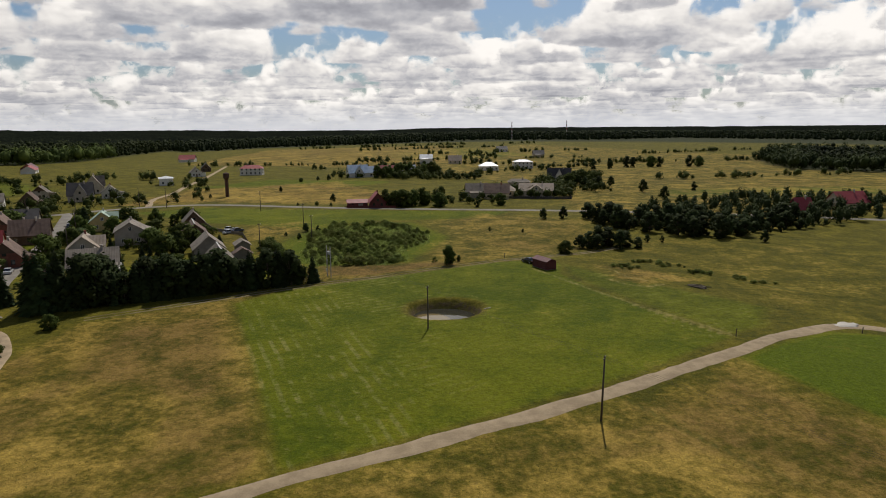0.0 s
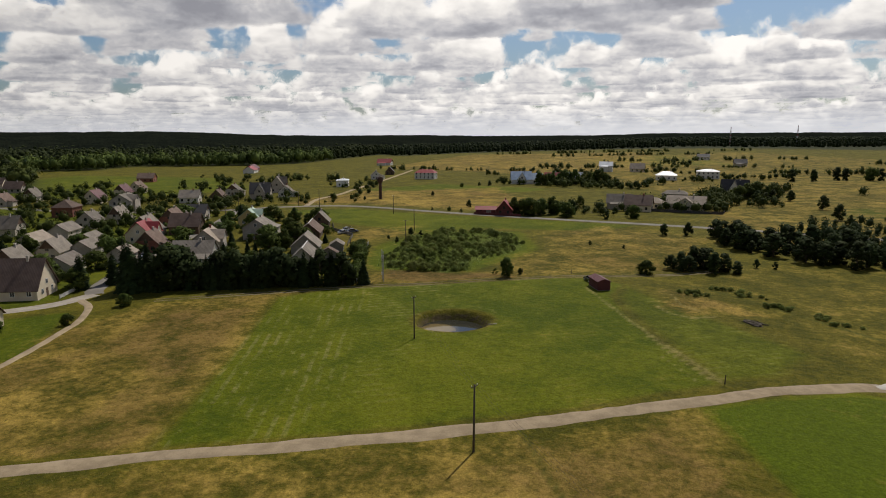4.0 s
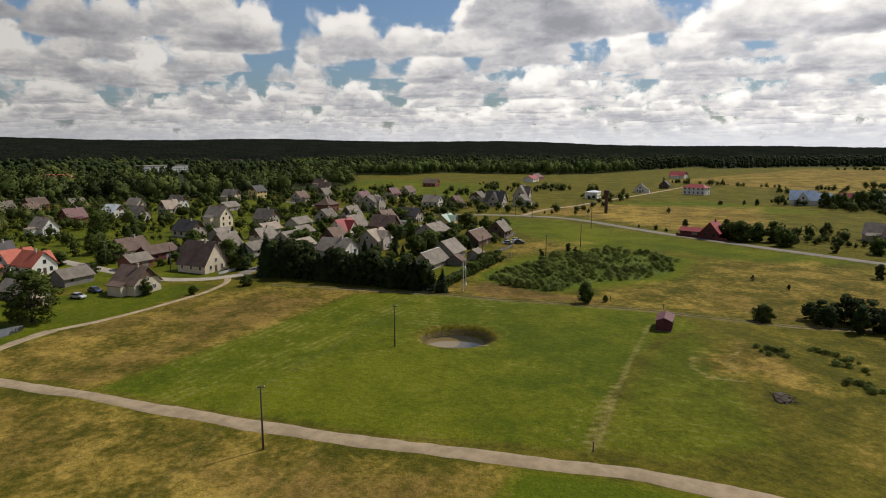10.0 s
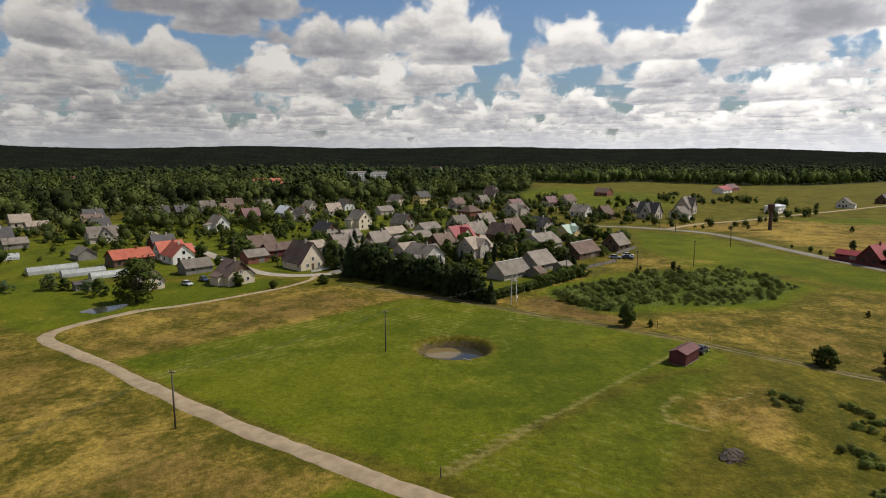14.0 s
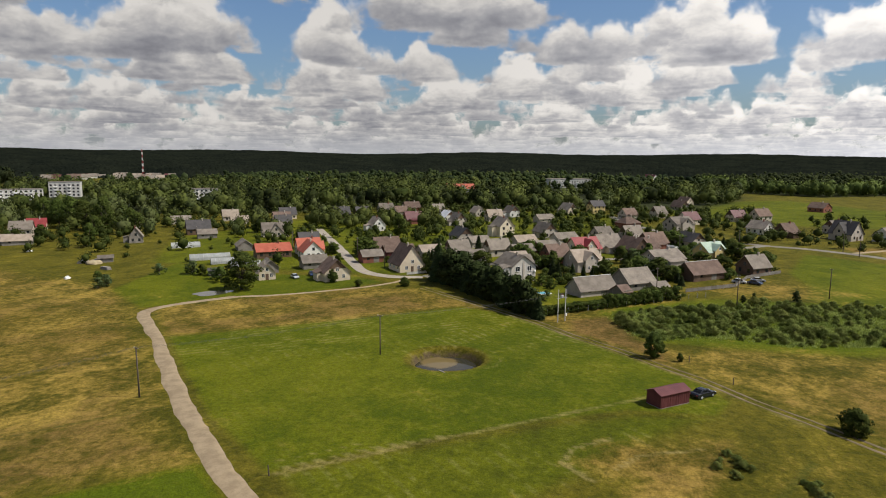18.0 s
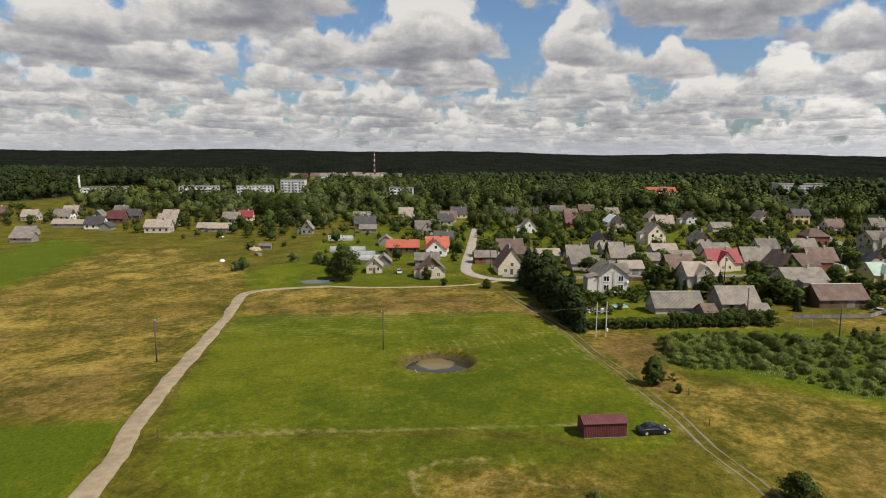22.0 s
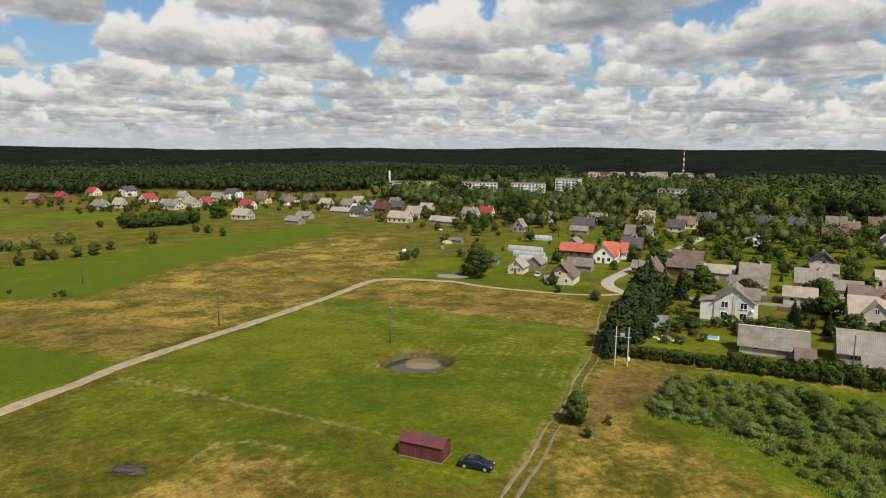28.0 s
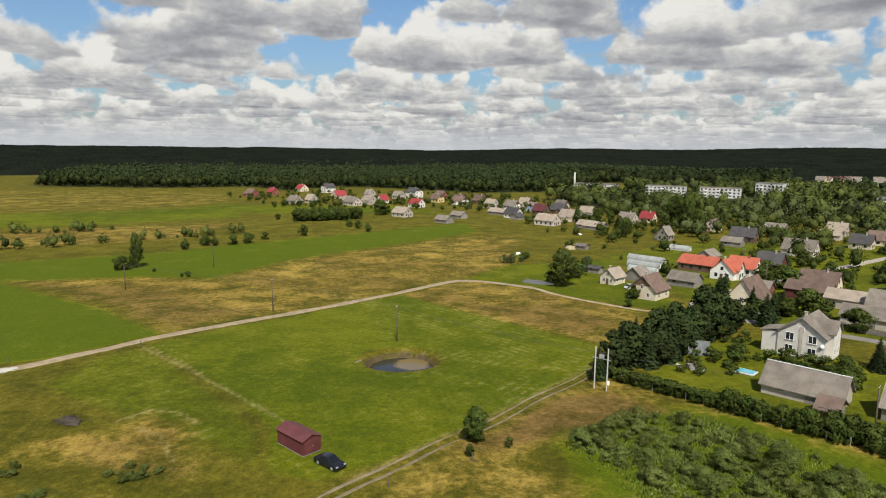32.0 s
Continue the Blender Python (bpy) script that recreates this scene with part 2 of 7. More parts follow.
def water_material(name, clear, silt, cx, cy):
    m, n, b = material(name)
    pos = n.put("ShaderNodeNewGeometry").outputs["Position"]
    d = n.vmath("SUBTRACT", pos, (cx, cy, 0))
    ln = n.put("ShaderNodeVectorMath", operation="LENGTH")
    n.feed(ln.inputs[0], n.vmath("MULTIPLY", d, (1, 1, 0)))
    wob = n.noise(pos, 0.5, 3)
    f = n.step(n.math("ADD", ln.outputs["Value"], n.math("MULTIPLY", wob, 1.6)), 5.0, 3.8)
    n.feed(b.inputs["Base Color"], n.mix(f, clear, silt))
    b.inputs["Roughness"].default_value, b.inputs["IOR"].default_value = 0.06, 1.33
    bump = n.put("ShaderNodeBump")
    bump.inputs["Strength"].default_value, bump.inputs["Distance"].default_value = 0.05, 0.02
    n.feed(bump.inputs["Height"], n.noise(pos, 2.5, 3))
    n.feed(b.inputs["Normal"], bump.outputs[0])
    return m


GROUND = ground_material()
GRAVEL = surface("gravel", (0.20, 0.150, 0.090), (0.42, 0.325, 0.205), 1.0, 0.95, 0.6, 5.0, 0.5)
ASPHALT = surface("old asphalt", (0.15, 0.135, 0.112), (0.26, 0.235, 0.20), 0.5, 0.9, 0.2, 8.0)
LANE_GRAVEL = surface("worn pale gravel", (0.23, 0.20, 0.158), (0.40, 0.35, 0.285), 1.0, 0.95, 0.5, 5.0, 0.5)
DIRT = surface("rutted earth", (0.10, 0.078, 0.042), (0.27, 0.21, 0.125), 1.0, 0.95, 0.5, 5.0, 0.5)
SLATE = surface("grey fibre cement roofing", (0.130, 0.110, 0.088), (0.265, 0.228, 0.186), 1.0, 0.85, 0.4, 9.0, 0.35, vary=0.24, ribs=0.35)
BROWN_ROOF = surface("brown weathered roofing", (0.100, 0.066, 0.050), (0.200, 0.138, 0.108), 1.0, 0.85, 0.4, 9.0, 0.35, vary=0.2, ribs=0.35)
BEIGE_ROOF = surface("beige weathered roofing", (0.23, 0.185, 0.14), (0.38, 0.315, 0.25), 1.0, 0.85, 0.4, 9.0, 0.35, ribs=0.35)
DARK_ROOF = surface("dark roofing", (0.045, 0.042, 0.042), (0.085, 0.078, 0.076), 1.0, 0.7, 0.3, 9.0, 0.3, ribs=0.35)
RED_ROOF = surface("red sheet roofing", (0.22, 0.031, 0.034), (0.33, 0.052, 0.052), 1.0, 0.55, 0.3, 9.0, 0.3, vary=0.08, ribs=0.4)
ORANGE_ROOF = surface("orange tile roofing", (0.34, 0.080, 0.046), (0.47, 0.135, 0.082), 1.0, 0.65, 0.3, 9.0, 0.3, vary=0.08, ribs=0.3)
MAROON_ROOF = surface("maroon sheet roofing", (0.085, 0.026, 0.028), (0.135, 0.044, 0.045), 1.0, 0.55, 0.3, 9.0, 0.3, ribs=0.4)
GREEN_ROOF = surface("pale green sheet roofing", (0.25, 0.33, 0.26), (0.40, 0.50, 0.40), 1.0, 0.6, 0.3, 9.0, 0.3, ribs=0.4)
BLUE_ROOF = surface("blue sheet roofing", (0.26, 0.34, 0.45), (0.40, 0.49, 0.60), 1.0, 0.5, 0.3, 9.0, 0.3, ribs=0.4)
WHITE_ROOF = surface("bright sheet metal roofing", (0.62, 0.64, 0.66), (0.82, 0.83, 0.84), 1.0, 0.4, 0.2, 9.0, 0.3, ribs=0.4)
WHITE_WALL = surface("white render", (0.62, 0.60, 0.55), (0.80, 0.78, 0.73), 1.0, 0.9, 0.15)
PALE_RENDER = surface("pale weathered render", (0.50, 0.465, 0.41), (0.66, 0.62, 0.555), 1.0, 0.9, 0.15)
CREAM_WALL = surface("cream render", (0.56, 0.475, 0.35), (0.72, 0.62, 0.47), 1.0, 0.9, 0.15)
GREY_WALL = surface("grey silicate brick", (0.34, 0.30, 0.25), (0.52, 0.46, 0.39), 1.0, 0.9, 0.2, 16)
YELLOW_WALL = surface("yellow render", (0.52, 0.40, 0.17), (0.68, 0.54, 0.25), 1.0, 0.9, 0.15)
BRICK_WALL = surface("red brick", (0.17, 0.065, 0.045), (0.28, 0.11, 0.075), 1.0, 0.9, 0.2, 18)
WOOD_WALL = surface("brown boards", (0.085, 0.052, 0.035), (0.16, 0.105, 0.07), 1.0, 0.85, 0.4, 8, ribs=0.2)
MAROON_WALL = surface("maroon painted boards", (0.085, 0.022, 0.022), (0.15, 0.042, 0.04), 1.0, 0.75, 0.4, 8, ribs=0.25)
GREY_WOOD = surface("grey weathered boards", (0.16, 0.145, 0.125), (0.30, 0.275, 0.24), 1.0, 0.9, 0.4, 8, ribs=0.2)
TRIM = surface("white paint", (0.68, 0.67, 0.64), (0.82, 0.81, 0.78), 1.0, 0.6, 0.05)
CONCRETE = surface("pale concrete", (0.42, 0.41, 0.38), (0.60, 0.585, 0.55), 1.0, 0.9, 0.2)
POLE_WOOD = surface("tarred pole wood", (0.055, 0.043, 0.034), (0.12, 0.098, 0.08), 1.0, 0.9, 0.3)
RUST = surface("rusty dark steel", (0.05, 0.030, 0.025), (0.11, 0.06, 0.045), 1.0, 0.8, 0.2)
STEEL = surface("galvanised steel", (0.38, 0.38, 0.38), (0.55, 0.55, 0.55), 1.0, 0.5, 0.1, metal=0.6)
GLASS = surface("window glass", (0.012, 0.014, 0.018), (0.03, 0.034, 0.04), 1.0, 0.08, 0.02, spec=0.7)
BARK = surface("bark", (0.05, 0.04, 0.03), (0.12, 0.095, 0.07), 1.0, 0.95, 0.6, 6)
LEAF = leafage("broad leaves", (0.030, 0.050, 0.009), (0.112, 0.142, 0.030))
PALE_LEAF = leafage("pale willow leaves", (0.055, 0.085, 0.030), (0.13, 0.17, 0.065))
NEEDLE = leafage("spruce needles", (0.014, 0.025, 0.008), (0.044, 0.062, 0.019), 0.08)
PINE = leafage("pine needles", (0.018, 0.030, 0.009), (0.050, 0.066, 0.019), 0.1)
WEED = leafage("rank weeds", (0.092, 0.122, 0.026), (0.270, 0.305, 0.085), 0.45, 0.16, 0.35)
WOODS = leafage("woodland", (0.034, 0.052, 0.011), (0.125, 0.150, 0.036), 0.1, 0.10, 0.1)
GRASS_DRY = leafage("dry grass", (0.15, 0.11, 0.032), (0.31, 0.235, 0.08), 0.5, 0.05)
GRASS_GREEN = leafage("long grass", (0.06, 0.07, 0.013), (0.15, 0.14, 0.034), 0.5, 0.05)
POND = water_material("pond water", (0.035, 0.034, 0.026), (0.17, 0.125, 0.055), 1.8, -0.9)
CAR_PAINT = surface("black car paint", (0.008, 0.009, 0.014), (0.014, 0.016, 0.024), 1.0, 0.18, 0.0, spec=0.6, vary=0.02)
RUBBER = surface("tyre rubber", (0.015, 0.015, 0.015), (0.03, 0.03, 0.03), 1.0, 0.85, 0.1)
POOL = surface("turquoise pool water", (0.10, 0.34, 0.40), (0.16, 0.44, 0.50), 1.0, 0.1, 0.02, spec=0.5)
WIRE = surface("dark aluminium wire", (0.05, 0.05, 0.05), (0.09, 0.09, 0.09), 1.0, 0.6, 0.0)
# near-black green: the shadow of clouds over the far canopy is in this colour
FAR_WOODS = leafage("cloud-shaded far forest", (0.0065, 0.0085, 0.0065), (0.0135, 0.0160, 0.0105), 0.0, 0.012, 0.0, 0.0)
GARDEN = leafage("garden leaves", (0.018, 0.033, 0.006), (0.085, 0.108, 0.022), 0.15, 0.35, 0.1)
WILLOWS = leafage("pale leafy wood", (0.050, 0.074, 0.020), (0.145, 0.170, 0.062), 0.15, 0.12, 0.1)
DARK_WOODS = leafage("dark leafy wood", (0.016, 0.027, 0.007), (0.050, 0.064, 0.017), 0.08, 0.12, 0.1)
PINEWOOD = leafage("pine wood", (0.010, 0.017, 0.006), (0.035, 0.044, 0.014), 0.05, 0.10, 0.1)

# ---- terrain ----
POND_X, POND_Y, POND_R, POND_Z = 4.6, 0.5, 6.4, -1.60


def ramp(a, b, x):
    t = np.clip((x - a) / (b - a), 0, 1)
    return t * t * (3 - 2 * t)


def heights(x, y):
    """The land's height: a slight slope, small swells, a ridge beyond the road and far wooded hills."""
    x, y = np.asarray(x, float), np.asarray(y, float)
    z = np.where(y > 0, 3.2 * np.tanh(y / 260), 2.6 * np.tanh(y / 150))
    z = z + 0.7 * np.exp(-((x - 33) ** 2 + (y - 33) ** 2) / 900) - 0.8 * np.exp(-((x - 42) ** 2 + (y - 60) ** 2) / 300)
    z = z - 0.8 * np.exp(-((x + 72) ** 2 + (y + 62) ** 2) / 1500)
    z = z + 1.6 * np.exp(-((x - 57) ** 2 + (y + 24) ** 2) / 1350)
    z = z + 13 * ramp(260, 1250, y) * ramp(-500, 150, x)
    r = np.hypot(x, y)
    way = x / np.maximum(r, 1)
    z = z + ramp(1800, 4700, r) * (12 + 40 * ramp(-0.3, -0.9, way) + 10 * ramp(0.1, -0.5, y / np.maximum(r, 1)))
    z = z + ramp(2600, 4200, r) * ramp(0.0, -0.5, way) * 7 * np.sin(np.arctan2(y, x) * 17) * np.sin(r / 600)
    d = np.hypot(x - POND_X, (y - POND_Y) * 1.06)
    z = z + 4.5 * ramp(-300, -420, x) * ramp(120, -50, y) * ramp(-800, -620, x)
    z = z + 9 * np.exp(-((x + 800) / 210) ** 2 - ((y + 430) / 150) ** 2)
    z = z - 2.9 * ramp(POND_R + 2.0, POND_R - 1.3, d)
    return z


def hz(x, y):
    return float(heights(x, y))


def inside(poly, x, y, soft):
    """1 inside the polygon, 0 outside, with a soft border."""
    x, y = np.asarray(x, float), np.asarray(y, float)
    near, crossed = np.full(x.shape, 1e9), np.zeros(x.shape, bool)
    for (ax, ay), (bx, by) in zip(poly, poly[1:] + poly[:1]):
        ex, ey = bx - ax, by - ay
        t = np.clip(((x - ax) * ex + (y - ay) * ey) / (ex * ex + ey * ey), 0, 1)
        near = np.minimum(near, np.hypot(x - ax - t * ex, y - ay - t * ey))
        crossed ^= ((ay > y) != (by > y)) & (x < ex * (y - ay) / (by - ay if by != ay else 1e-9) + ax)
    return np.clip(0.5 + np.where(crossed, near, -near) / (2 * soft), 0, 1)


def mesh_from(name, verts, faces, material=None, smooth=False, normals=None):
    """A mesh from numpy arrays: faces all with the same number of corners."""
    me = bpy.data.meshes.new(name)
    verts, faces = np.asarray(verts, np.float32), np.asarray(faces, np.int32)
    if normals is not None:
        # turn every leaf so that its front is the side that its lit direction points to
        normals = np.asarray(normals, np.float32)
        q = verts[faces]
        away_ = np.sum(np.cross(q[:, 1] - q[:, 0], q[:, 2] - q[:, 0]) * normals[faces[:, 0]], axis=1) < 0
        faces = np.where(away_[:, None], faces[:, ::-1], faces)
    me.vertices.add(len(verts))
    me.vertices.foreach_set("co", verts.ravel())
    k = faces.shape[1]
    me.loops.add(faces.size)
    me.loops.foreach_set("vertex_index", faces.ravel())
    me.polygons.add(len(faces))
    me.polygons.foreach_set("loop_start", np.arange(0, faces.size, k, dtype=np.int32))
    me.polygons.foreach_set("use_smooth", np.full(len(faces), smooth))
    me.update(calc_edges=True)
    if normals is not None:
        me.normals_split_custom_set_from_vertices(np.asarray(normals, np.float32))
    if material:
        me.materials.append(material)
    return me


def spread(fine, step, growth, end):
    a = list(np.arange(0, fine, step))
    s = step
    while a[-1] < end:
        s *= growth
        a.append(a[-1] + s)
    a = np.array(a)
    return np.concatenate([-a[:0:-1], a])


gx, gy = spread(118, 0.9, 1.055, 4850), spread(118, 0.9, 1.055, 4850)
X, Y = np.meshgrid(gx, gy, indexing="ij")
nx, ny = X.shape
index = np.arange(nx * ny).reshape(nx, ny)
quads = np.stack([index[:-1, :-1], index[1:, :-1], index[1:, 1:], index[:-1, 1:]], -1).reshape(-1, 4)
ground = tagged(new("ground", mesh_from("ground", np.stack([X, Y, heights(X, Y)], -1).reshape(-1, 3), quads, GROUND, True)),
                "rolling meadow of mown green and dry golden grass", "ground", kind="structure")

FIELD = [(-40, 6), (-27, -28), (-15, -61), (6, -50.5), (32, -37), (53, -23), (46, -8), (38, 12), (34, 27), (36, 40), (30, 45), (20, 43), (-31, 18)]
EAST = [(53, -23), (62, -18), (70, -4), (56, 14), (46, 26), (36, 42), (34, 27), (38, 12), (46, -8)]
DRY = [
    (0.54, 2.0, [(-16, -62), (-27, -28), (-41, 6), (-33, 17), (-66, -7), (-68, -31), (-60, -50), (-52, -70), (-42, -75)]),
    (0.52, 5.0, [(-42, -79), (20, -48), (48, -33), (64, -70), (95, -122), (50, -114), (36, -104), (5, -136), (-85, -182), (-120, -180), (-75, -100)]),
    (0.30, 4.0, [(22, -50), (48, -36), (60, -62), (40, -78)]),
    (0.60, 3.0, [(-28, 22), (0, 36), (14, 42), (10, 52), (-18, 38), (-30, 36), (-44, 66), (-50, 62)]),
    (0.46, 6.0, [(14, 42), (36, 54), (58, 66), (60, 120), (24, 142), (2, 118), (8, 82), (-2, 52)]),
    (0.20, 6.0, [(46, 42), (50, 24), (60, 10), (72, -4), (95, -10), (130, 30), (110, 90), (60, 75)]),
    (0.62, 2.5, [(43, 20), (51, 13.5), (55, 22), (60, 17), (66, 20), (58, 30), (50, 38), (44, 38), (46, 28)]),
    (0.42, 1.2, [(18, -55), (23.7, -48.5), (29, -47), (34, -57), (33, -62), (25.5, -64), (20, -61.5)]),
    (0.36, 5.0, [(28, -53), (46, -37), (57, -55), (62, -72), (48, -76)]),
    (0.70, 6.0, [(-145, 172), (-100, 186), (-60, 178), (-10, 172), (-30, 240), (-60, 300), (-140, 250)]),
    (0.44, 9.0, [(60, 120), (110, 90), (260, 180), (420, 500), (150, 900), (-60, 700), (-30, 420), (60, 260)]),
    (0.60, 9.0, [(-60, 430), (40, 520), (30, 900), (-250, 900), (-240, 500)]),
    (0.55, 9.0, [(-46, 92), (-40, 100), (-48, 118), (-75, 104), (-62, 70)]),
    (0.55, 5.0, [(118, -206), (52, -214), (15, -279), (82, -279), (134, -273), (190, -260), (180, -205)]),
    (0.35, 10.0, [(209, -620), (85, -614), (7, -522), (4, -435), (91, -386), (158, -386), (260, -390), (330, -600)]),
]
LUSH = [
    (0.8, 1.5, FIELD),
    (0.62, 3.0, EAST),
    (1.0, 1.2, [(49.6, -32), (60, -25.5), (71, -20), (80, -21), (92, -34), (130, -110), (101, -123), (64.8, -68), (57.5, -49)]),
    (1.0, 2.5, [(120, -125), (60, -118), (36, -107), (5, -138), (-85, -186), (-106, -202), (-116, -243), (21, -190), (54, -174), (120, -165)]),
    (0.82, 2.0, [(-45, -80), (-58, -62), (-64, -36), (-77, -16), (-88, -26), (-98, -62), (-120, -98), (-70, -100)]),
    (0.82, 3.0, [(-128, 150), (-98, 166), (-60, 157), (36, 146), (24, 126), (-20, 121), (-44, 100), (-62, 112), (-84, 118)]),
    (0.95, 4.0, [(-40, 40), (-5, 40), (8, 84), (-6, 118), (-40, 108), (-46, 78)]),
    (0.64, 5.0, [(-85, -10), (-110, 60), (-150, 130), (-340, 120), (-340, -60), (-200, -130), (-120, -110)]),
    (0.62, 3.0, [(-30, 27), (-44, 60), (-56, 66), (-84, 40), (-84, 14), (-60, 10)]),
    (0.9, 6.0, [(-140, 262), (-60, 240), (-20, 300), (-110, 320)]),
    (0.8, 9.0, [(110, 190), (260, 200), (300, 250), (130, 235)]),
    (0.8, 9.0, [(-30, 520), (120, 600), (60, 800), (-60, 700)]),
    (0.7, 9.0, [(-250, 160), (-420, 160), (-460, 330), (-300, 340), (-210, 250)]),
    (0.75, 5.0, [(156, -380), (90, -377), (1, -411), (9, -312), (82, -290), (136, -286), (210, -290), (240, -370)]),
    (0.8, 6.0, [(0, -330), (-130, -300), (-120, -370), (30, -420)]),
]
def along_lines(lines, x, y):
    total = np.zeros(x.shape)
    for k, wide, pts in lines:
        for (ax, ay), (bx, by) in zip(pts, pts[1:]):
            ex, ey = bx - ax, by - ay
            t = np.clip(((x - ax) * ex + (y - ay) * ey) / (ex * ex + ey * ey), 0, 1)
            total = np.maximum(total, k * np.exp(-(np.hypot(x - ax - t * ex, y - ay - t * ey) / wide) ** 2))
    return total


px, py = X.ravel(), Y.ravel()
zones = np.zeros((px.size, 4), np.float32)
zones[:, 3] = 1
for k, soft, poly in LUSH:
    zones[:, 1] = np.maximum(zones[:, 1], k * inside(poly, px, py, soft))
for k, soft, poly in DRY:
    zones[:, 0] = np.maximum(zones[:, 0], k * inside(poly, px, py, soft))
d = np.hypot(px - POND_X, (py - POND_Y) * 1.06)
zones[:, 2] = np.exp(-((d - POND_R - 0.4) / 1.0) ** 2) * 0.72 + 0.35 * np.exp(-((px - 61.3) ** 2 + (py - 13) ** 2) / 8) + 0.55 * along_lines([(1.0, 0.9, [(-19, 24.6), (-12, 28.6), (-5, 33.0)])], px, py)
zones[:, 1] *= 1 - np.exp(-((d - POND_R - 1.2) / 1.6) ** 2) * 0.8
layer = ground.data.attributes.new("zone", "FLOAT_COLOR", "POINT")
layer.data.foreach_set("color", zones.ravel())
STRAW = [
    (0.7, 0.9, [(53.3, -21.9), (47.9, -10.9), (40.1, 5.2), (27.5, 33.7)]),
    (0.7, 0.5, [(51.8, -21.9), (46.2, -10.9), (42, -1)]),
    (0.6, 0.5, [(50.0, -22.9), (44.4, -11.5)]),
    (0.8, 0.7, [(43.5, 22), (46, 16), (50.5, 13.5), (55, 16)]),
    (0.8, 0.7, [(47, 33), (48.5, 24), (52, 20)]),
    (0.6, 0.8, [(12.0, 7.5), (10.5, 9.5), (5, 11.5)]),
    (0.5, 1.6, [(-29, 17), (-21, 22), (0, 33), (20, 43), (38, 52)]),
]
DITCH = [(0.6, 0.9, [(27.5, -43), (33, -53.7), (37, -60.5), (41, -67)]), (0.45, 0.8, [(-12, -61), (6, -51), (32, -37.2), (50, -26)]), (0.6, 1.2, [(50, 46), (58, 38), (64, 32), (74, 20), (84, 8)])]


SORREL = [
    (0.75, 2.5, [(-25, 30), (-29, 42), (-12, 44), (6, 45), (14, 42), (2, 38), (-14, 29)]),
    (0.50, 4.0, [(30, -50), (47, -36), (62, -66), (96, -120), (56, -104), (40, -72)]),
    (0.56, 4.0, [(-58, -12), (-40, 2), (-30, -24), (-24, -44), (-40, -40), (-56, -34)]),
]
rusty = np.zeros(px.shape)
for k, soft, poly in SORREL:
    rusty = np.maximum(rusty, k * inside(poly, px, py, soft))
layer = ground.data.attributes.new("sorrel", "FLOAT", "POINT")
layer.data.foreach_set("value", rusty.astype(np.float32))
layer = ground.data.attributes.new("straw", "FLOAT", "POINT")
layer.data.foreach_set("value", along_lines(STRAW, px, py).astype(np.float32))
layer = ground.data.attributes.new("ditch", "FLOAT", "POINT")
layer.data.foreach_set("value", along_lines(DITCH, px, py).astype(np.float32))
WOODLAND = [
    [(-405, 750), (-380, 590), (-405, 530), (-475, 490), (-535, 480), (-505, 390), (-600, 330), (-800, 380), (-1100, 800), (-900, 1300), (-450, 1100)],
    [(-365, 850), (-285, 1010), (-105, 1020), (100, 1120), (300, 1080), (500, 1200), (760, 900), (900, 760), (1300, 1000), (900, 1600), (-500, 1500), (-500, 1100)],
    [(285, 384), (340, 340), (420, 330), (520, 500), (420, 640), (320, 520)],
    [(-345, 200), (-360, -60), (-330, -100), (-335, -220), (-250, -330), (-270, -400), (-380, -470), (-480, -400), (-640, -300), (-1100, -300), (-1100, 250), (-700, 380), (-480, 300)],
    [(-480, -560), (-500, -520), (-540, -470), (-620, -470), (-760, -560), (-900, -700), (-700, -1000), (-450, -900)],
    [(60, -640), (-30, -645), (-60, -560), (-115, -640), (-170, -600), (-240, -500), (-350, -490), (-470, -580), (-450, -900), (-700, -1000), (-500, -1500), (200, -1500), (200, -700)],
]
# mask of the darker ground: the wood polygons and the land beyond a kilometre
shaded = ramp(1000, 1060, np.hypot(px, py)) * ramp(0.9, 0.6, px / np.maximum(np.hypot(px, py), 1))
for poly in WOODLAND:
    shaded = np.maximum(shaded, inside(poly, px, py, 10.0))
layer = ground.data.attributes.new("wood_floor", "FLOAT", "POINT")
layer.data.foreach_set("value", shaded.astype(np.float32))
layer = ground.data.attributes.new("rows", "FLOAT", "POINT")
layer.data.foreach_set("value", np.maximum(inside(FIELD, px, py, 2.0) * (0.15 + 0.85 * ramp(14, -12, px)), 0.45 * inside(EAST, px, py, 2.0)).astype(np.float32))


def smooth_line(pts, step=1.5):
    """A rounded line through the points."""
    p = [Vector(q) for q in pts]
    p = [2 * p[0] - p[1]] + p + [2 * p[-1] - p[-2]]
    out = []
    for a, b, c, e in zip(p, p[1:], p[2:], p[3:]):
        n = max(2, int((c - b).length / step))
        for i in range(n):
            t = i / n
            out.append(0.5 * (2 * b + (c - a) * t + (2 * a - 5 * b + 4 * c - e) * t * t + (3 * b - 3 * c + e - a) * t ** 3))
    out.append(p[-2])
    return np.array([tuple(v) for v in out])


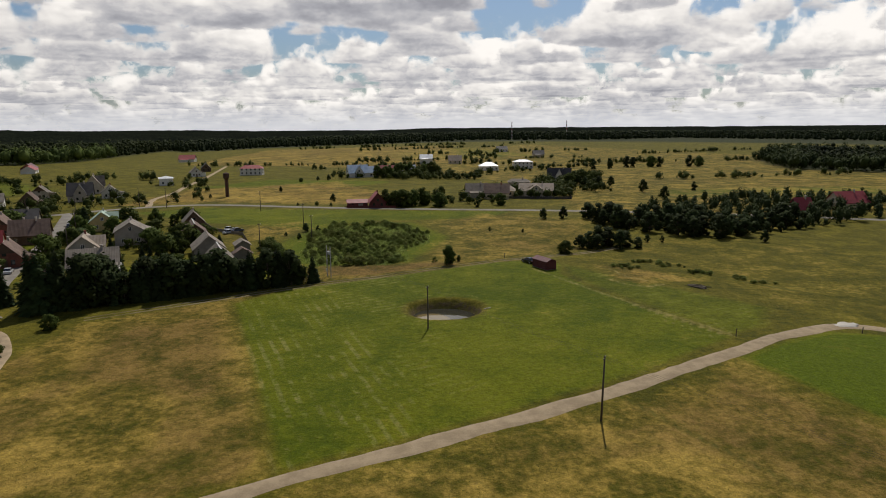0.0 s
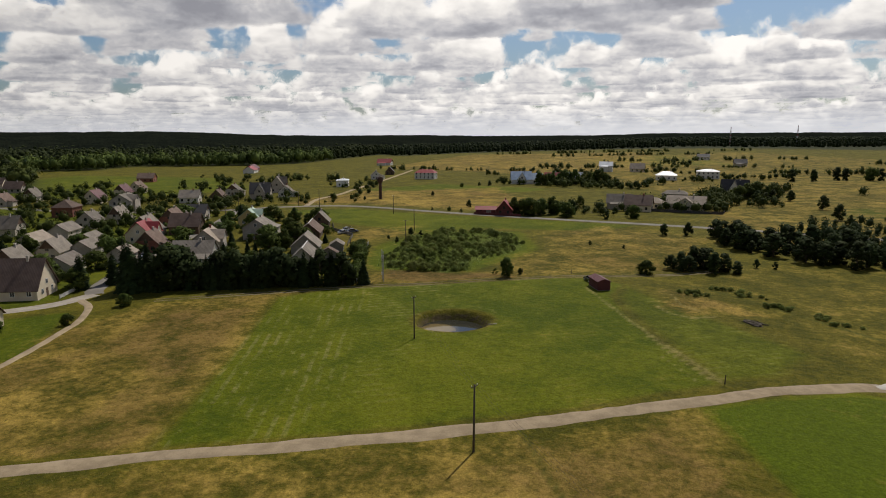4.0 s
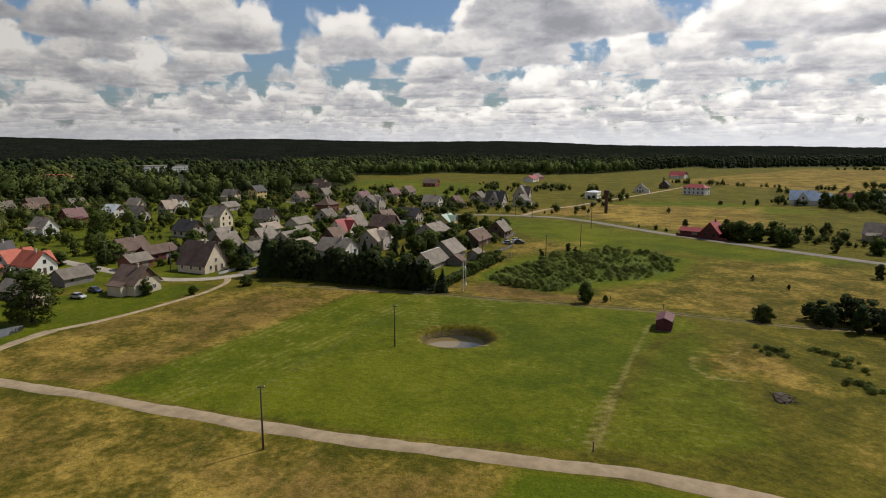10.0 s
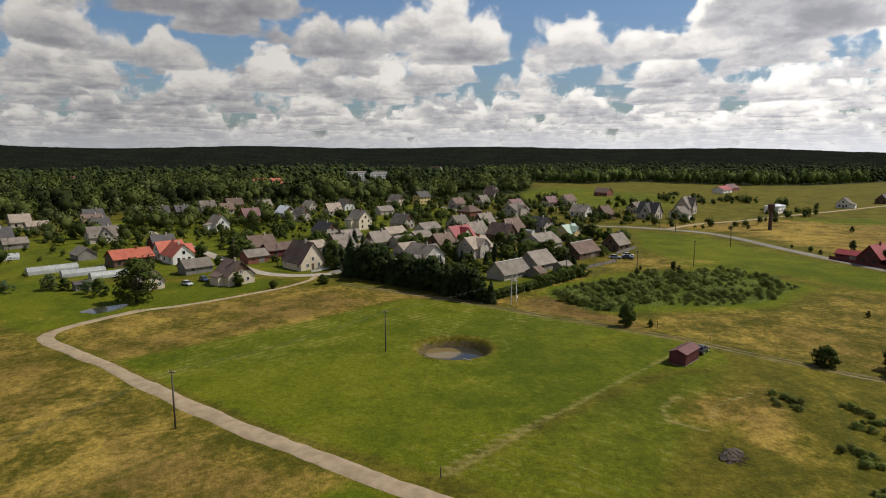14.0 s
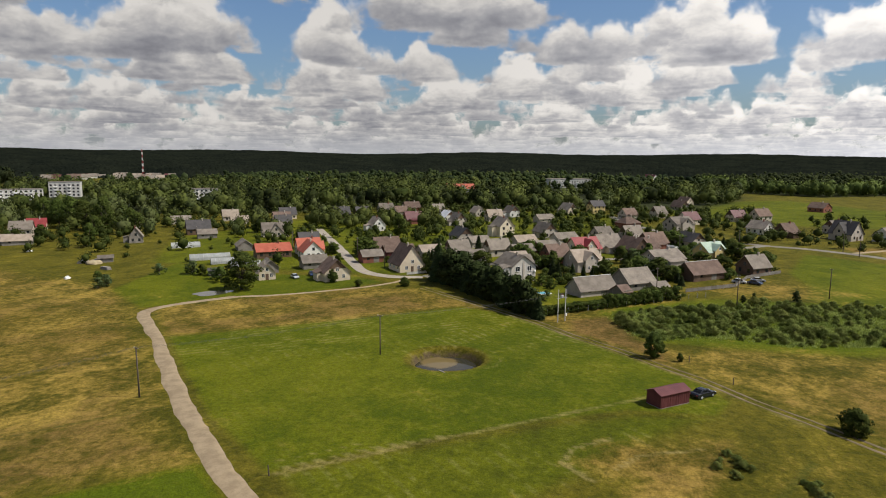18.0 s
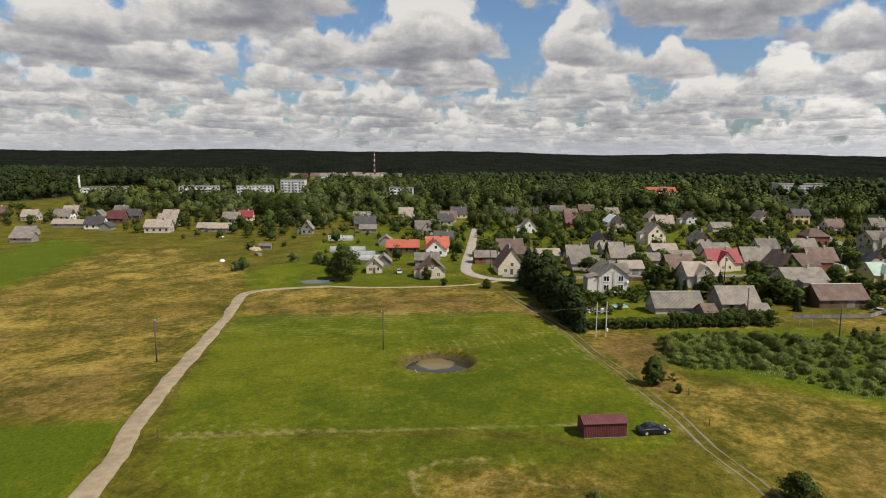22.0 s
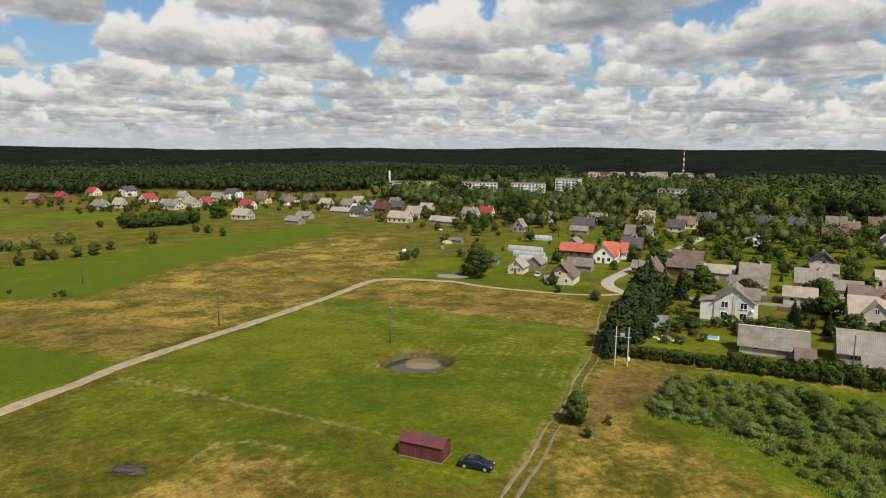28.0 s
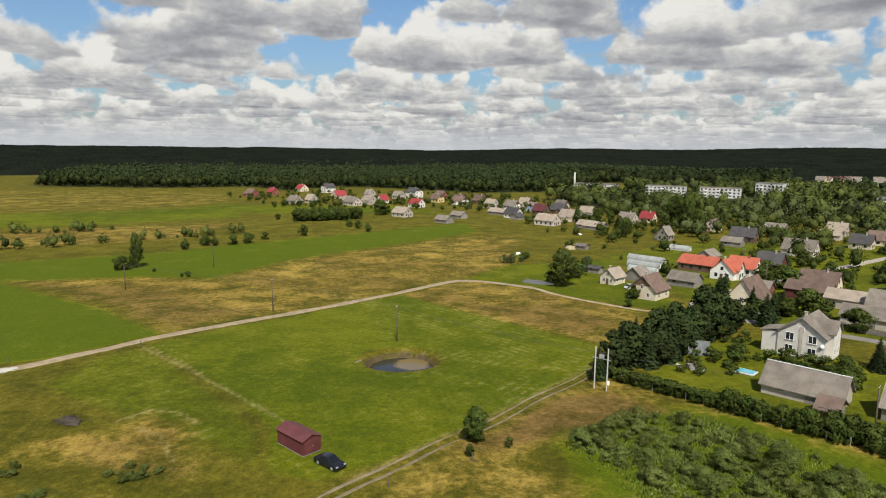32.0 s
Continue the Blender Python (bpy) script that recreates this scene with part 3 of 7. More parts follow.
def strip(name, pts, width, material, label, lift=0.05, ragged=0.25, across=6, category="road"):
    """A road laid on the land, crowned a little, with ragged borders."""
    line = smooth_line(pts)
    along = np.gradient(line, axis=0)
    side = np.stack([-along[:, 1], along[:, 0]], 1) / np.linalg.norm(along, axis=1)[:, None]
    rng = np.random.default_rng(len(pts) * 7 + int(width * 10))
    wob = np.convolve(rng.normal(0, 1, len(line) + 8), np.ones(5) / 5, "same")[4:-4] * ragged
    wob2 = np.convolve(rng.normal(0, 1, len(line) + 8), np.ones(5) / 5, "same")[4:-4] * ragged
    verts = []
    for j in range(across + 1):
        k = j / across - 0.5
        q = line + side * (k * width + np.where(k > 0, wob, wob2) * abs(k) * 2)[:, None]
        edge = (abs(k) * 2) ** 6
        verts.append(np.column_stack([q, heights(q[:, 0], q[:, 1]) + lift * (1 - edge) - 0.12 * edge + 0.02]))
    v = np.stack(verts, 1)
    n = len(line)
    idx = np.arange(n * (across + 1)).reshape(n, across + 1)
    f = np.stack([idx[:-1, :-1], idx[1:, :-1], idx[1:, 1:], idx[:-1, 1:]], -1).reshape(-1, 4)[:, ::-1]
    return tagged(new(name, mesh_from(name, v.reshape(-1, 3), f, material, True)), label, category, kind="structure")


strip("gravel_road", [(-60, -58.5), (-55, -66), (-49.5, -72.5), (-43, -76.5), (-36, -75), (-26, -69.6), (-14, -63), (6, -53), (20.5, -45.6), (32.5, -39.5), (40, -35.3), (47.5, -31), (54, -27), (60, -23), (67, -19.8), (75, -16.8), (82, -18), (90, -26), (100, -36)],
      3.6, GRAVEL, "pale gravel field road with ragged grass borders", 0.09, 0.5)
strip("footpath", [(-83, -9), (-76.3, -12.8), (-70.2, -21), (-65.5, -33), (-61.5, -46), (-60, -58.5)], 2.2, GRAVEL, "narrow pale gravel path beside the village lawns", 0.07, 0.4)
strip("asphalt_road", [(-300, 120), (-230, 118), (-180, 128), (-152, 147), (-140, 160), (-114, 174), (-91, 174), (-60, 166), (-32, 160), (2, 154.5), (40, 149.5), (80, 142), (140, 126), (260, 80)], 5.5, ASPHALT, "grey asphalt country road", 0.12, 0.1)
strip("village_street", [(-84, -4), (-89, 2), (-101.7, 27), (-113, 55.5), (-126, 91), (-147, 137), (-152, 147)], 5.0, ASPHALT, "grey village street", 0.10, 0.2)
strip("village_lane", [(-84, -4), (-86, -14), (-96, -24), (-116, -30.5), (-145, -38), (-175, -46), (-235, -62)], 5.0, LANE_GRAVEL, "pale grey village lane", 0.08, 0.25)
strip("farm_road", [(-128, 170), (-138, 200), (-140, 230), (-147, 264), (-152, 293), (-160, 340), (-186, 470)], 3.5, GRAVEL, "pale curving farm road", 0.12, 0.3)
for off in (-0.85, 0.85):
    line = [(60, 66), (48, 59), (38, 54), (29.5, 48.6), (20, 44.4), (12, 40.3), (2, 36), (-10, 29), (-21, 24), (-31, 18), (-50, 6), (-66, -4)]
    strip("wheel_rut", [(x - 0.45 * off, y + 0.9 * off) for x, y in line], 0.6, DIRT, "worn wheel rut in the grass of a field track", 0.05, 0.35, 4, "track")

pond = []
rings, turns = 8, 72
for i in range(rings + 1):
    for j in range(turns):
        a, r = 2 * math.pi * j / turns, max(0.01, (POND_R + 0.6) * i / rings)
        pond.append((POND_X + r * math.cos(a), POND_Y + r * math.sin(a) / 1.06, POND_Z))
faces = [(i * turns + j, (i + 1) * turns + j, (i + 1) * turns + (j + 1) % turns, i * turns + (j + 1) % turns) for i in range(rings) for j in range(turns)]
tagged(new("water", mesh_from("water", pond, faces, POND, True)), "dark pond water with a brown silty patch", "pond", kind="structure")

# ---- kit of parts ----
def thing(name, x, y, angle=0.0, z=None, label="", category="", group=""):
    ob = new(name)
    ob.empty_display_size = 0.2
    ob.matrix_world = pose(x, y, hz(x, y) if z is None else z, 0, 0, angle)
    return tagged(ob, label, category, group)


def finish(bm, name, material, smooth=False):
    me = bpy.data.meshes.new(name)
    bmesh.ops.recalc_face_normals(bm, faces=bm.faces)
    bm.to_mesh(me)
    bm.free()
    me.materials.append(material)
    if smooth:
        for p in me.polygons:
            p.use_smooth = True
    return me


def part(name, data, material, parent, label="", at=None):
    """Links a bmesh or a mesh as one mesh object under a thing or a part."""
    me = finish(data, name, material) if isinstance(data, bmesh.types.BMesh) else data
    ob = new(name, me)
    ob.parent = parent
    if at is not None:
        ob.matrix_basis = at
    return tagged(ob, label)


def box(bm, x0, y0, z0, x1, y1, z1, bevel=0.0):
    made = bmesh.ops.create_cube(bm, size=1.0, matrix=Matrix.Translation(((x0 + x1) / 2, (y0 + y1) / 2, (z0 + z1) / 2)) @ Matrix.Diagonal((x1 - x0, y1 - y0, z1 - z0, 1)))
    if bevel:
        edges = list({e for v in made["verts"] for e in v.link_edges})
        bmesh.ops.bevel(bm, geom=edges, offset=bevel, segments=1, affect="EDGES")
    return bm


def boxed(*args, **kw):
    return box(bmesh.new(), *args, **kw)


def tube(bm, a, b, r0, r1, sides=8):
    a, b = Vector(a), Vector(b)
    m = Matrix.Translation((a + b) / 2) @ (b - a).to_track_quat("Z", "Y").to_matrix().to_4x4()
    bmesh.ops.create_cone(bm, cap_ends=True, segments=sides, radius1=r0, radius2=r1, depth=(b - a).length, matrix=m)
    return bm


def prism(bm, outline, x0, x1):
    """An outline in y and z, drawn out along x."""
    a = [bm.verts.new((x0, y, z)) for y, z in outline]
    b = [bm.verts.new((x1, y, z)) for y, z in outline]
    n = len(a)
    bm.faces.new(a), bm.faces.new(b[::-1])
    for i in range(n):
        bm.faces.new((a[i], b[i], b[(i + 1) % n], a[(i + 1) % n]))
    return bm


KEPT = {}


def kept(key, make):
    """A mesh that alike parts share."""
    if key not in KEPT:
        KEPT[key] = make()
    return KEPT[key]


# ---- trees ----
def leaf_cloud(rng, centres, radii, per, size, flat=0.75, core=1.2):
    """Small four-sided leaves round clump centres, facing mostly outwards and up."""
    verts, lit = [], []
    mid = np.mean(centres, axis=0)
    for c, r in zip(centres, radii):
        d = rng.normal(size=(per, 3))
        d /= np.linalg.norm(d, axis=1)[:, None]
        p = c + d * (r * rng.uniform(0.45, 1.0, (per, 1))) * np.array([1, 1, flat])
        nrm = d + rng.normal(0, 0.45, (per, 3)) + np.array([0, 0, 0.35])
        nrm /= np.linalg.norm(nrm, axis=1)[:, None]
        t = np.cross(nrm, rng.normal(size=(per, 3)))
        t /= np.linalg.norm(t, axis=1)[:, None]
        s = np.cross(nrm, t)
        k = size * rng.uniform(0.6, 1.3, (per, 1))
        verts.append(np.stack([p - t * k, p - s * k * 0.6, p + t * k, p + s * k * 0.6], 1))
        # leaves are lit as the rounded clump that they belong to
        o = d + core * (p - mid) / np.maximum(np.linalg.norm(p - mid, axis=1), 0.01)[:, None] + np.array([0, 0, 0.25])
        lit.append(np.repeat(o / np.linalg.norm(o, axis=1)[:, None], 4, axis=0))
    v = np.concatenate(verts).reshape(-1, 3)
    return v, np.arange(len(v)).reshape(-1, 4), np.concatenate(lit)


def broadleaf_mesh(seed, height, spread_, clumps, per, size, mat, low=0.16):
    rng = np.random.default_rng(seed)
    centres, radii = [], []
    for i in range(clumps):
        u = rng.uniform(0, 1) ** 0.85
        z = height * (low + (0.96 - low) * u)
        prof = math.sin(math.pi * min(1, 0.18 + 0.80 * u)) ** 0.75
        a, r = rng.uniform(0, 2 * math.pi), spread_ * prof * rng.uniform(0.25, 0.92)
        centres.append((r * math.cos(a), r * math.sin(a), z))
        radii.append(spread_ * rng.uniform(0.22, 0.40))
    v, f, lit = leaf_cloud(rng, np.array(centres), radii, per, size)
    bm = bmesh.new()
    tube(bm, (0, 0, -0.4), (0, 0, height * 0.32), height * 0.026, height * 0.018)
    top = Vector((0, 0, height * 0.30))
    for c in centres[:: max(1, clumps // 9)]:
        tube(bm, top - Vector((0, 0, rng.uniform(0, 0.12) * height)), Vector(c), height * 0.013, height * 0.004, 5)
    return finish(bm, "trunk", BARK, True), mesh_from("crown", v, f, mat, True, lit)


def spruce_mesh(seed, height, spread_, whorls, mat):
    """A conifer: drooping boughs in whorls that shorten to the tip."""
    rng = np.random.default_rng(seed)
    verts, lit = [], []
    for i in range(whorls):
        u = i / whorls
        z = height * (0.03 + 0.95 * u)
        reach = spread_ * (1 - u ** 1.5) ** 0.9 * rng.uniform(0.8, 1.1) + 0.12
        n = max(5, int(19 * (1 - u)) + 5)
        for a in rng.uniform(0, 2 * math.pi, n):
            d, s = np.array([math.cos(a), math.sin(a), 0]), np.array([-math.sin(a), math.cos(a), 0])
            r = reach * rng.uniform(0.7, 1.12)
            sag = r * rng.uniform(0.25, 0.5)
            wdt = 0.16 * r + 0.16
            for k0, k1 in ((0.05, 0.6), (0.5, 1.0)):
                a0, a1 = d * r * k0 + [0, 0, z - sag * k0 ** 1.5], d * r * k1 + [0, 0, z - sag * k1 ** 1.5 + 0.06]
                tw = np.array([0, 0, rng.uniform(-0.15, 0.15) * r])
                verts.append([a0 - s * wdt + tw, a0 + s * wdt - tw, a1 + s * wdt * 0.45, a1 - s * wdt * 0.45])
                o = d * (0.5 + 0.5 * k1) + [0, 0, 0.55] + rng.normal(0, 0.25, 3)
                lit += [o / np.linalg.norm(o)] * 4
    v = np.array(verts).reshape(-1, 3)
    bm = bmesh.new()
    tube(bm, (0, 0, -0.4), (0, 0, height * 0.96), height * 0.018, 0.015)
    return finish(bm, "trunk", BARK, True), mesh_from("crown", v, np.arange(len(v)).reshape(-1, 4), mat, True, lit)


MODELS = {
    "lone": [broadleaf_mesh(3, 5.2, 2.1, 70, 80, 0.17, LEAF, 0.08), broadleaf_mesh(5, 3.6, 2.2, 60, 70, 0.17, LEAF, 0.04)],
    "big": [broadleaf_mesh(8, 11.5, 4.6, 60, 70, 0.30, LEAF, 0.10)],
    "broad": [broadleaf_mesh(20 + i, 7.0, 3.0 + 0.4 * i, 44, 40, 0.40, LEAF, 0.06) for i in range(4)],
    "willow": [broadleaf_mesh(30 + i, 9.0, 4.4, 40, 36, 0.36, PALE_LEAF, 0.10) for i in range(2)],
    "bush": [broadleaf_mesh(40 + i, 2.4, 1.6, 20, 30, 0.17, LEAF, 0.05) for i in range(3)],
    "weed": [broadleaf_mesh(50 + i, 1.9, 1.5, 38, 80, 0.085, WEED, 0.10) for i in range(3)],
    "spruce": [spruce_mesh(60 + i, 10.0, 2.1 + 0.25 * i, 40, NEEDLE) for i in range(3)],
    "pine": [broadleaf_mesh(70 + i, 6.5, 2.5, 42, 40, 0.32, PINE, 0.03) for i in range(3)],
}
WORDS = {
    "lone": ("tree", "small round-crowned young tree standing alone in grass", "tree"),
    "big": ("tree", "tall dense dark green tree beside a garden pond", "tree"),
    "broad": ("tree", "leafy green garden tree among the houses", "tree"),
    "willow": ("willow_tree", "pale green round willow tree", "tree"),
    "bush": ("bush", "low rounded green bush", "bush"),
    "weed": ("shrub", "rank green shrub in the damp hollow", "shrub"),
    "spruce": ("spruce_tree", "dark spruce with drooping boughs", "tree"),
    "pine": ("pine_tree", "young dark green pine with boughs to the ground", "tree"),
}
MASTERS = {}
trees = random.Random(11)


def tree(kind, x, y, height, model=None, wide=1.0, label=""):
    """A tree of that kind and height; the first of a model is built, the rest are copies."""
    i = trees.randrange(len(MODELS[kind])) if model is None else model
    name, words, category = WORDS[kind]
    trunk_me, crown_me = MODELS[kind][i]
    tall = max(v.co.z for v in crown_me.vertices) if (kind, i) not in MASTERS else MASTERS[kind, i][1]
    k = height / tall
    ob = new(name)
    part("trunk", trunk_me, None, ob), part("crown", crown_me, None, ob)
    MASTERS[kind, i] = (ob, tall)
    ob.matrix_world = pose(x, y, hz(x, y) - 0.05, 0, 0, trees.uniform(0, 360)) @ Matrix.Diagonal((k * wide, k * wide, k, 1))
    return tagged(ob, label or words, category, name + "s")


# ---- houses ----
STREET, LANE = 113.6, 23.6  # the two directions that the village is laid out on


def window(parent, x, y, z, wide, high, angle, fine):
    """A window set into a wall, its pane facing -y before the turn."""
    at = pose(x, y, z, 0, 0, angle)
    if fine:
        def make_frame():
            bm = bmesh.new()
            t = 0.08
            for x0, z0, x1, z1 in ((-wide / 2, -high / 2, wide / 2, -high / 2 + t), (-wide / 2, high / 2 - t, wide / 2, high / 2), (-wide / 2, -high / 2 + t, -wide / 2 + t, high / 2 - t),
                                   (wide / 2 - t, -high / 2 + t, wide / 2, high / 2 - t), (-t / 2, -high / 2 + t, t / 2, high / 2 - t)):
                box(bm, x0, -0.07, z0, x1, 0.03, z1)
            return finish(bm, "window", TRIM)
        w_ = part("window", kept(("wf", wide, high), make_frame), None, parent, at=at)
        part("pane", kept(("wp", wide, high), lambda: finish(boxed(-wide / 2 + 0.06, -0.035, -high / 2 + 0.06, wide / 2 - 0.06, 0.03, high / 2 - 0.06), "pane", GLASS)), None, w_)
    else:
        part("window", kept(("wq", wide, high), lambda: finish(boxed(-wide / 2, -0.04, -high / 2, wide / 2, 0.03, high / 2, bevel=0.015), "window", GLASS)), None, parent, at=at)


def gable_roof(L, W, eave, ridge, over=0.45, thick=0.16, y0=0.0):
    rise, run = ridge - eave, W / 2
    k = over / run
    low = eave - rise * k
    out = [(y0 - run - over, low), (y0, ridge), (y0 + run + over, low), (y0 + run + over, low + thick), (y0, ridge + thick * 1.15), (y0 - run - over, low + thick)]
    return out


def house(x, y, angle, L, W, eave, ridge, roof, wall, label, gable=0, chimney=1, fine=False, hip=0.0, name="house", category="house", wing=None, glazed=True, trim=False, boards=None, big=1.0):
    """A pitched-roof house: ridge along its own x. gable: 1 or -1 puts a cross gable on that long side; wing: (x0, length, depth) a lower wing; boards: cladding of the gable tops; big: the size of its windows."""
    home = thing(name, x, y, angle, label=label, category=category, group=name + "s")
    bm = bmesh.new()
    if hip:
        box(bm, -L / 2, -W / 2, -0.8, L / 2, W / 2, eave)
    else:
        prism(bm, [(-W / 2, -0.8), (W / 2, -0.8), (W / 2, eave), (0, ridge - 0.02), (-W / 2, eave)], -L / 2, L / 2)
    part("wall", bm, wall, home)
    bm = bmesh.new()
    if hip:
        o = 0.5
        low = eave - 0.05
        c = [bm.verts.new(p) for p in ((-L / 2 - o, -W / 2 - o, low), (L / 2 + o, -W / 2 - o, low), (L / 2 + o, W / 2 + o, low), (-L / 2 - o, W / 2 + o, low))]
        r = [bm.verts.new((-L / 2 + hip, 0, ridge)), bm.verts.new((L / 2 - hip, 0, ridge))]
        for f in ((c[0], c[1], r[1], r[0]), (c[1], c[2], r[1]), (c[2], c[3], r[0], r[1]), (c[3], c[0], r[0]), (c[3], c[2], c[1], c[0])):
            bm.faces.new(f)
    else:
        prism(bm, gable_roof(L, W, eave, ridge), -L / 2 - 0.45, L / 2 + 0.45)
    cover_ = part("roof", bm, roof, home)
    if boards and not hip:
        low_ = 0.28
        for s in (-1, 1):
            bm = bmesh.new()
            half_ = W / 2 * (1 - low_) - 0.05
            prism(bm, [(-half_, eave + low_ * (ridge - eave)), (half_, eave + low_ * (ridge - eave)), (0, ridge - 0.1)], s * L / 2 - 0.05, s * L / 2 + 0.05)
            part("gable_board", bm, boards, home, "dark boarded gable top")
    if trim:
        part("ridge_cap", boxed(-L / 2 - 0.45, -0.18, ridge + 0.12, L / 2 + 0.45, 0.18, ridge + 0.26, bevel=0.03), CONCRETE, cover_, "pale ridge capping")
    if chimney:
        cx = L * (0.18 if chimney > 0 else -0.2)
        pale_ = random.Random(int(x * 3 + y * 5)).random() < 0.65
        bm = boxed(cx - 0.27, -0.6, ridge - 1.2, cx + 0.27, -0.1, ridge + 0.8, bevel=0.03)
        box(bm, cx - 0.34, -0.67, ridge + 0.8, cx + 0.34, -0.03, ridge + 0.9)
        part("chimney", bm, GREY_WALL if pale_ else BRICK_WALL, cover_, "grey rendered chimney" if pale_ else "brick chimney")
    if gable:
        s, gw, gr = gable, min(W * 0.62, L * 0.5), ridge - 0.5
        ge = eave + 0.6
        bm = bmesh.new()
        prism(bm, [(-gw / 2, 0.0), (gw / 2, 0.0), (gw / 2, ge), (0, gr - 0.02), (-gw / 2, ge)], 0.0, W / 2 + 0.9)
        wing_ = part("gable_wall", bm, wall, home, at=pose(0, 0, 0, 0, 0, 90 * s))
        bm = bmesh.new()
        prism(bm, gable_roof(1, gw, ge, gr, 0.35), 0.0, W / 2 + 1.3)
        part("gable_roof", bm, roof, home, at=pose(0, 0, 0, 0, 0, 90 * s))
        if glazed:
            for k in (-0.22, 0.22):
                window(home, k * gw, -s * 0 + s * (W / 2 + 0.9), 1.6, 0.95, 1.25, 0 if s < 0 else 180, fine)
            window(home, 0, s * (W / 2 + 0.9), eave + 1.1, 1.0, 1.2, 0 if s < 0 else 180, fine)
    if wing:
        x0, wl, wd = wing
        bm = boxed(x0, -W / 2 - wd, -0.6, x0 + wl, -W / 2, eave - 0.4)
        annex = part("annex", bm, wall, home)
        bm = bmesh.new()
        a, b_ = eave - 0.55, eave + 0.25
        prism(bm, [(-W / 2 - wd - 0.4, a), (-W / 2 + 0.05, b_), (-W / 2 + 0.05, b_ + 0.15), (-W / 2 - wd - 0.4, a + 0.15)], x0 - 0.3, x0 + wl + 0.3)
        part("annex_roof", bm, roof, annex)
    if glazed:
        two = eave > 4.6
        for s, ang in ((1, 90), (-1, 270)):
            for k in (-0.24, 0.24):
                window(home, s * L / 2, k * W, 1.55, 1.0 * big, 1.3 * (0.5 + 0.5 * big), ang, fine)
                if two:
                    window(home, s * L / 2, k * W, 4.2, 1.0 * big, 1.3 * (0.5 + 0.5 * big), ang, fine)
            if ridge - eave > 2.2 and not hip:
                window(home, s * L / 2, 0, eave + 0.9, 1.0, 1.2, ang, fine)
        n = max(1, int(L / 3.2))
        for s, ang in ((-1, 0), (1, 180)):
            if gable == s:
                continue
            for i in range(n):
                wx = (i + 0.5) / n * L - L / 2
                if wing and s < 0:
                    continue
                window(home, wx, s * W / 2, 1.55, 1.1 * big, 1.3, ang, fine)
                if two:
                    window(home, wx, s * W / 2, 4.2, 1.1, 1.3, ang, fine)
        part("door", boxed(-0.5, -0.05, 0, 0.5, 0.04, 2.05, bevel=0.02), WOOD_WALL, home, at=pose(L / 2 if not wing else -L / 2, -W * 0.02 + 0.05, 0, 0, 0, 90 if not wing else 270))
    return home


def barn(x, y, angle, L, W, eave, ridge, roof, wall, label, trim=False, name="outbuilding"):
    home = house(x, y, angle, L, W, eave, ridge, roof, wall, label, chimney=0, name=name, category="outbuilding", glazed=False, trim=trim)
    part("door", boxed(-1.1, -0.06, 0, 1.1, 0.03, 2.1, bevel=0.02), GREY_WOOD, home, at=pose(L * 0.15, -W / 2, 0))
    part("window", boxed(-0.5, -0.05, 0, 0.5, 0.03, 0.7, bevel=0.02), GLASS, home, at=pose(-L * 0.25, -W / 2, 1.2))
    part("door", boxed(-1.0, -0.06, 0, 1.0, 0.03, 2.0, bevel=0.02), GREY_WOOD, home, at=pose(-L * 0.2, W / 2, 0, 0, 0, 180))
    return home

# ---- the red shed and the car ----
def tin_shed(x, y, angle):
    shed = thing("shed", x, y, angle, label="maroon corrugated metal shed with a low gable roof on short grass", category="shed")
    L, W, eave, ridge = 6.1, 3.0, 2.15, 2.75
    part("base", boxed(-L / 2 - 0.03, -W / 2 - 0.03, -0.4, L / 2 + 0.03, W / 2 + 0.03, 0.08, bevel=0.02), GREY_WOOD, shed, "weathered timber base")
    bm = bmesh.new()
    prism(bm, [(-W / 2, 0.1), (W / 2, 0.1), (W / 2, eave), (0, ridge - 0.02), (-W / 2, eave)], -L / 2, L / 2)
    part("wall", bm, MAROON_WALL, shed)
    n = 14
    rib = kept("shed rib", lambda: finish(boxed(-0.035, -0.03, 0.12, 0.035, 0.0, eave - 0.04), "wall_rib", MAROON_WALL))
    for i in range(n):
        part("wall_rib", rib, None, shed, at=pose((i + 0.5) / n * L - L / 2, -W / 2, 0))
        part("wall_rib", rib, None, shed, at=pose((i + 0.5) / n * L - L / 2, W / 2, 0, 0, 0, 180))
    bm = bmesh.new()
    prism(bm, gable_roof(L, W, eave, ridge, 0.2, 0.06), -L / 2 - 0.2, L / 2 + 0.2)
    part("roof", bm, MAROON_ROOF, shed)
    leaf_ = kept("shed door", lambda: finish(boxed(0.02, -0.05, 0.14, 1.2, 0.0, 2.05, bevel=0.015), "door", MAROON_WALL))
    d1 = part("door", leaf_, None, shed, at=pose(L / 2, 0, 0, 0, 0, 90))
    part("door", leaf_, None, shed, at=pose(L / 2, -1.22, 0, 0, 0, 90))
    part("handle", boxed(0.08, -0.09, 1.0, 0.14, -0.05, 1.16), STEEL, d1)
    return shed


tin_shed(30.6, 34.4, 115.5)


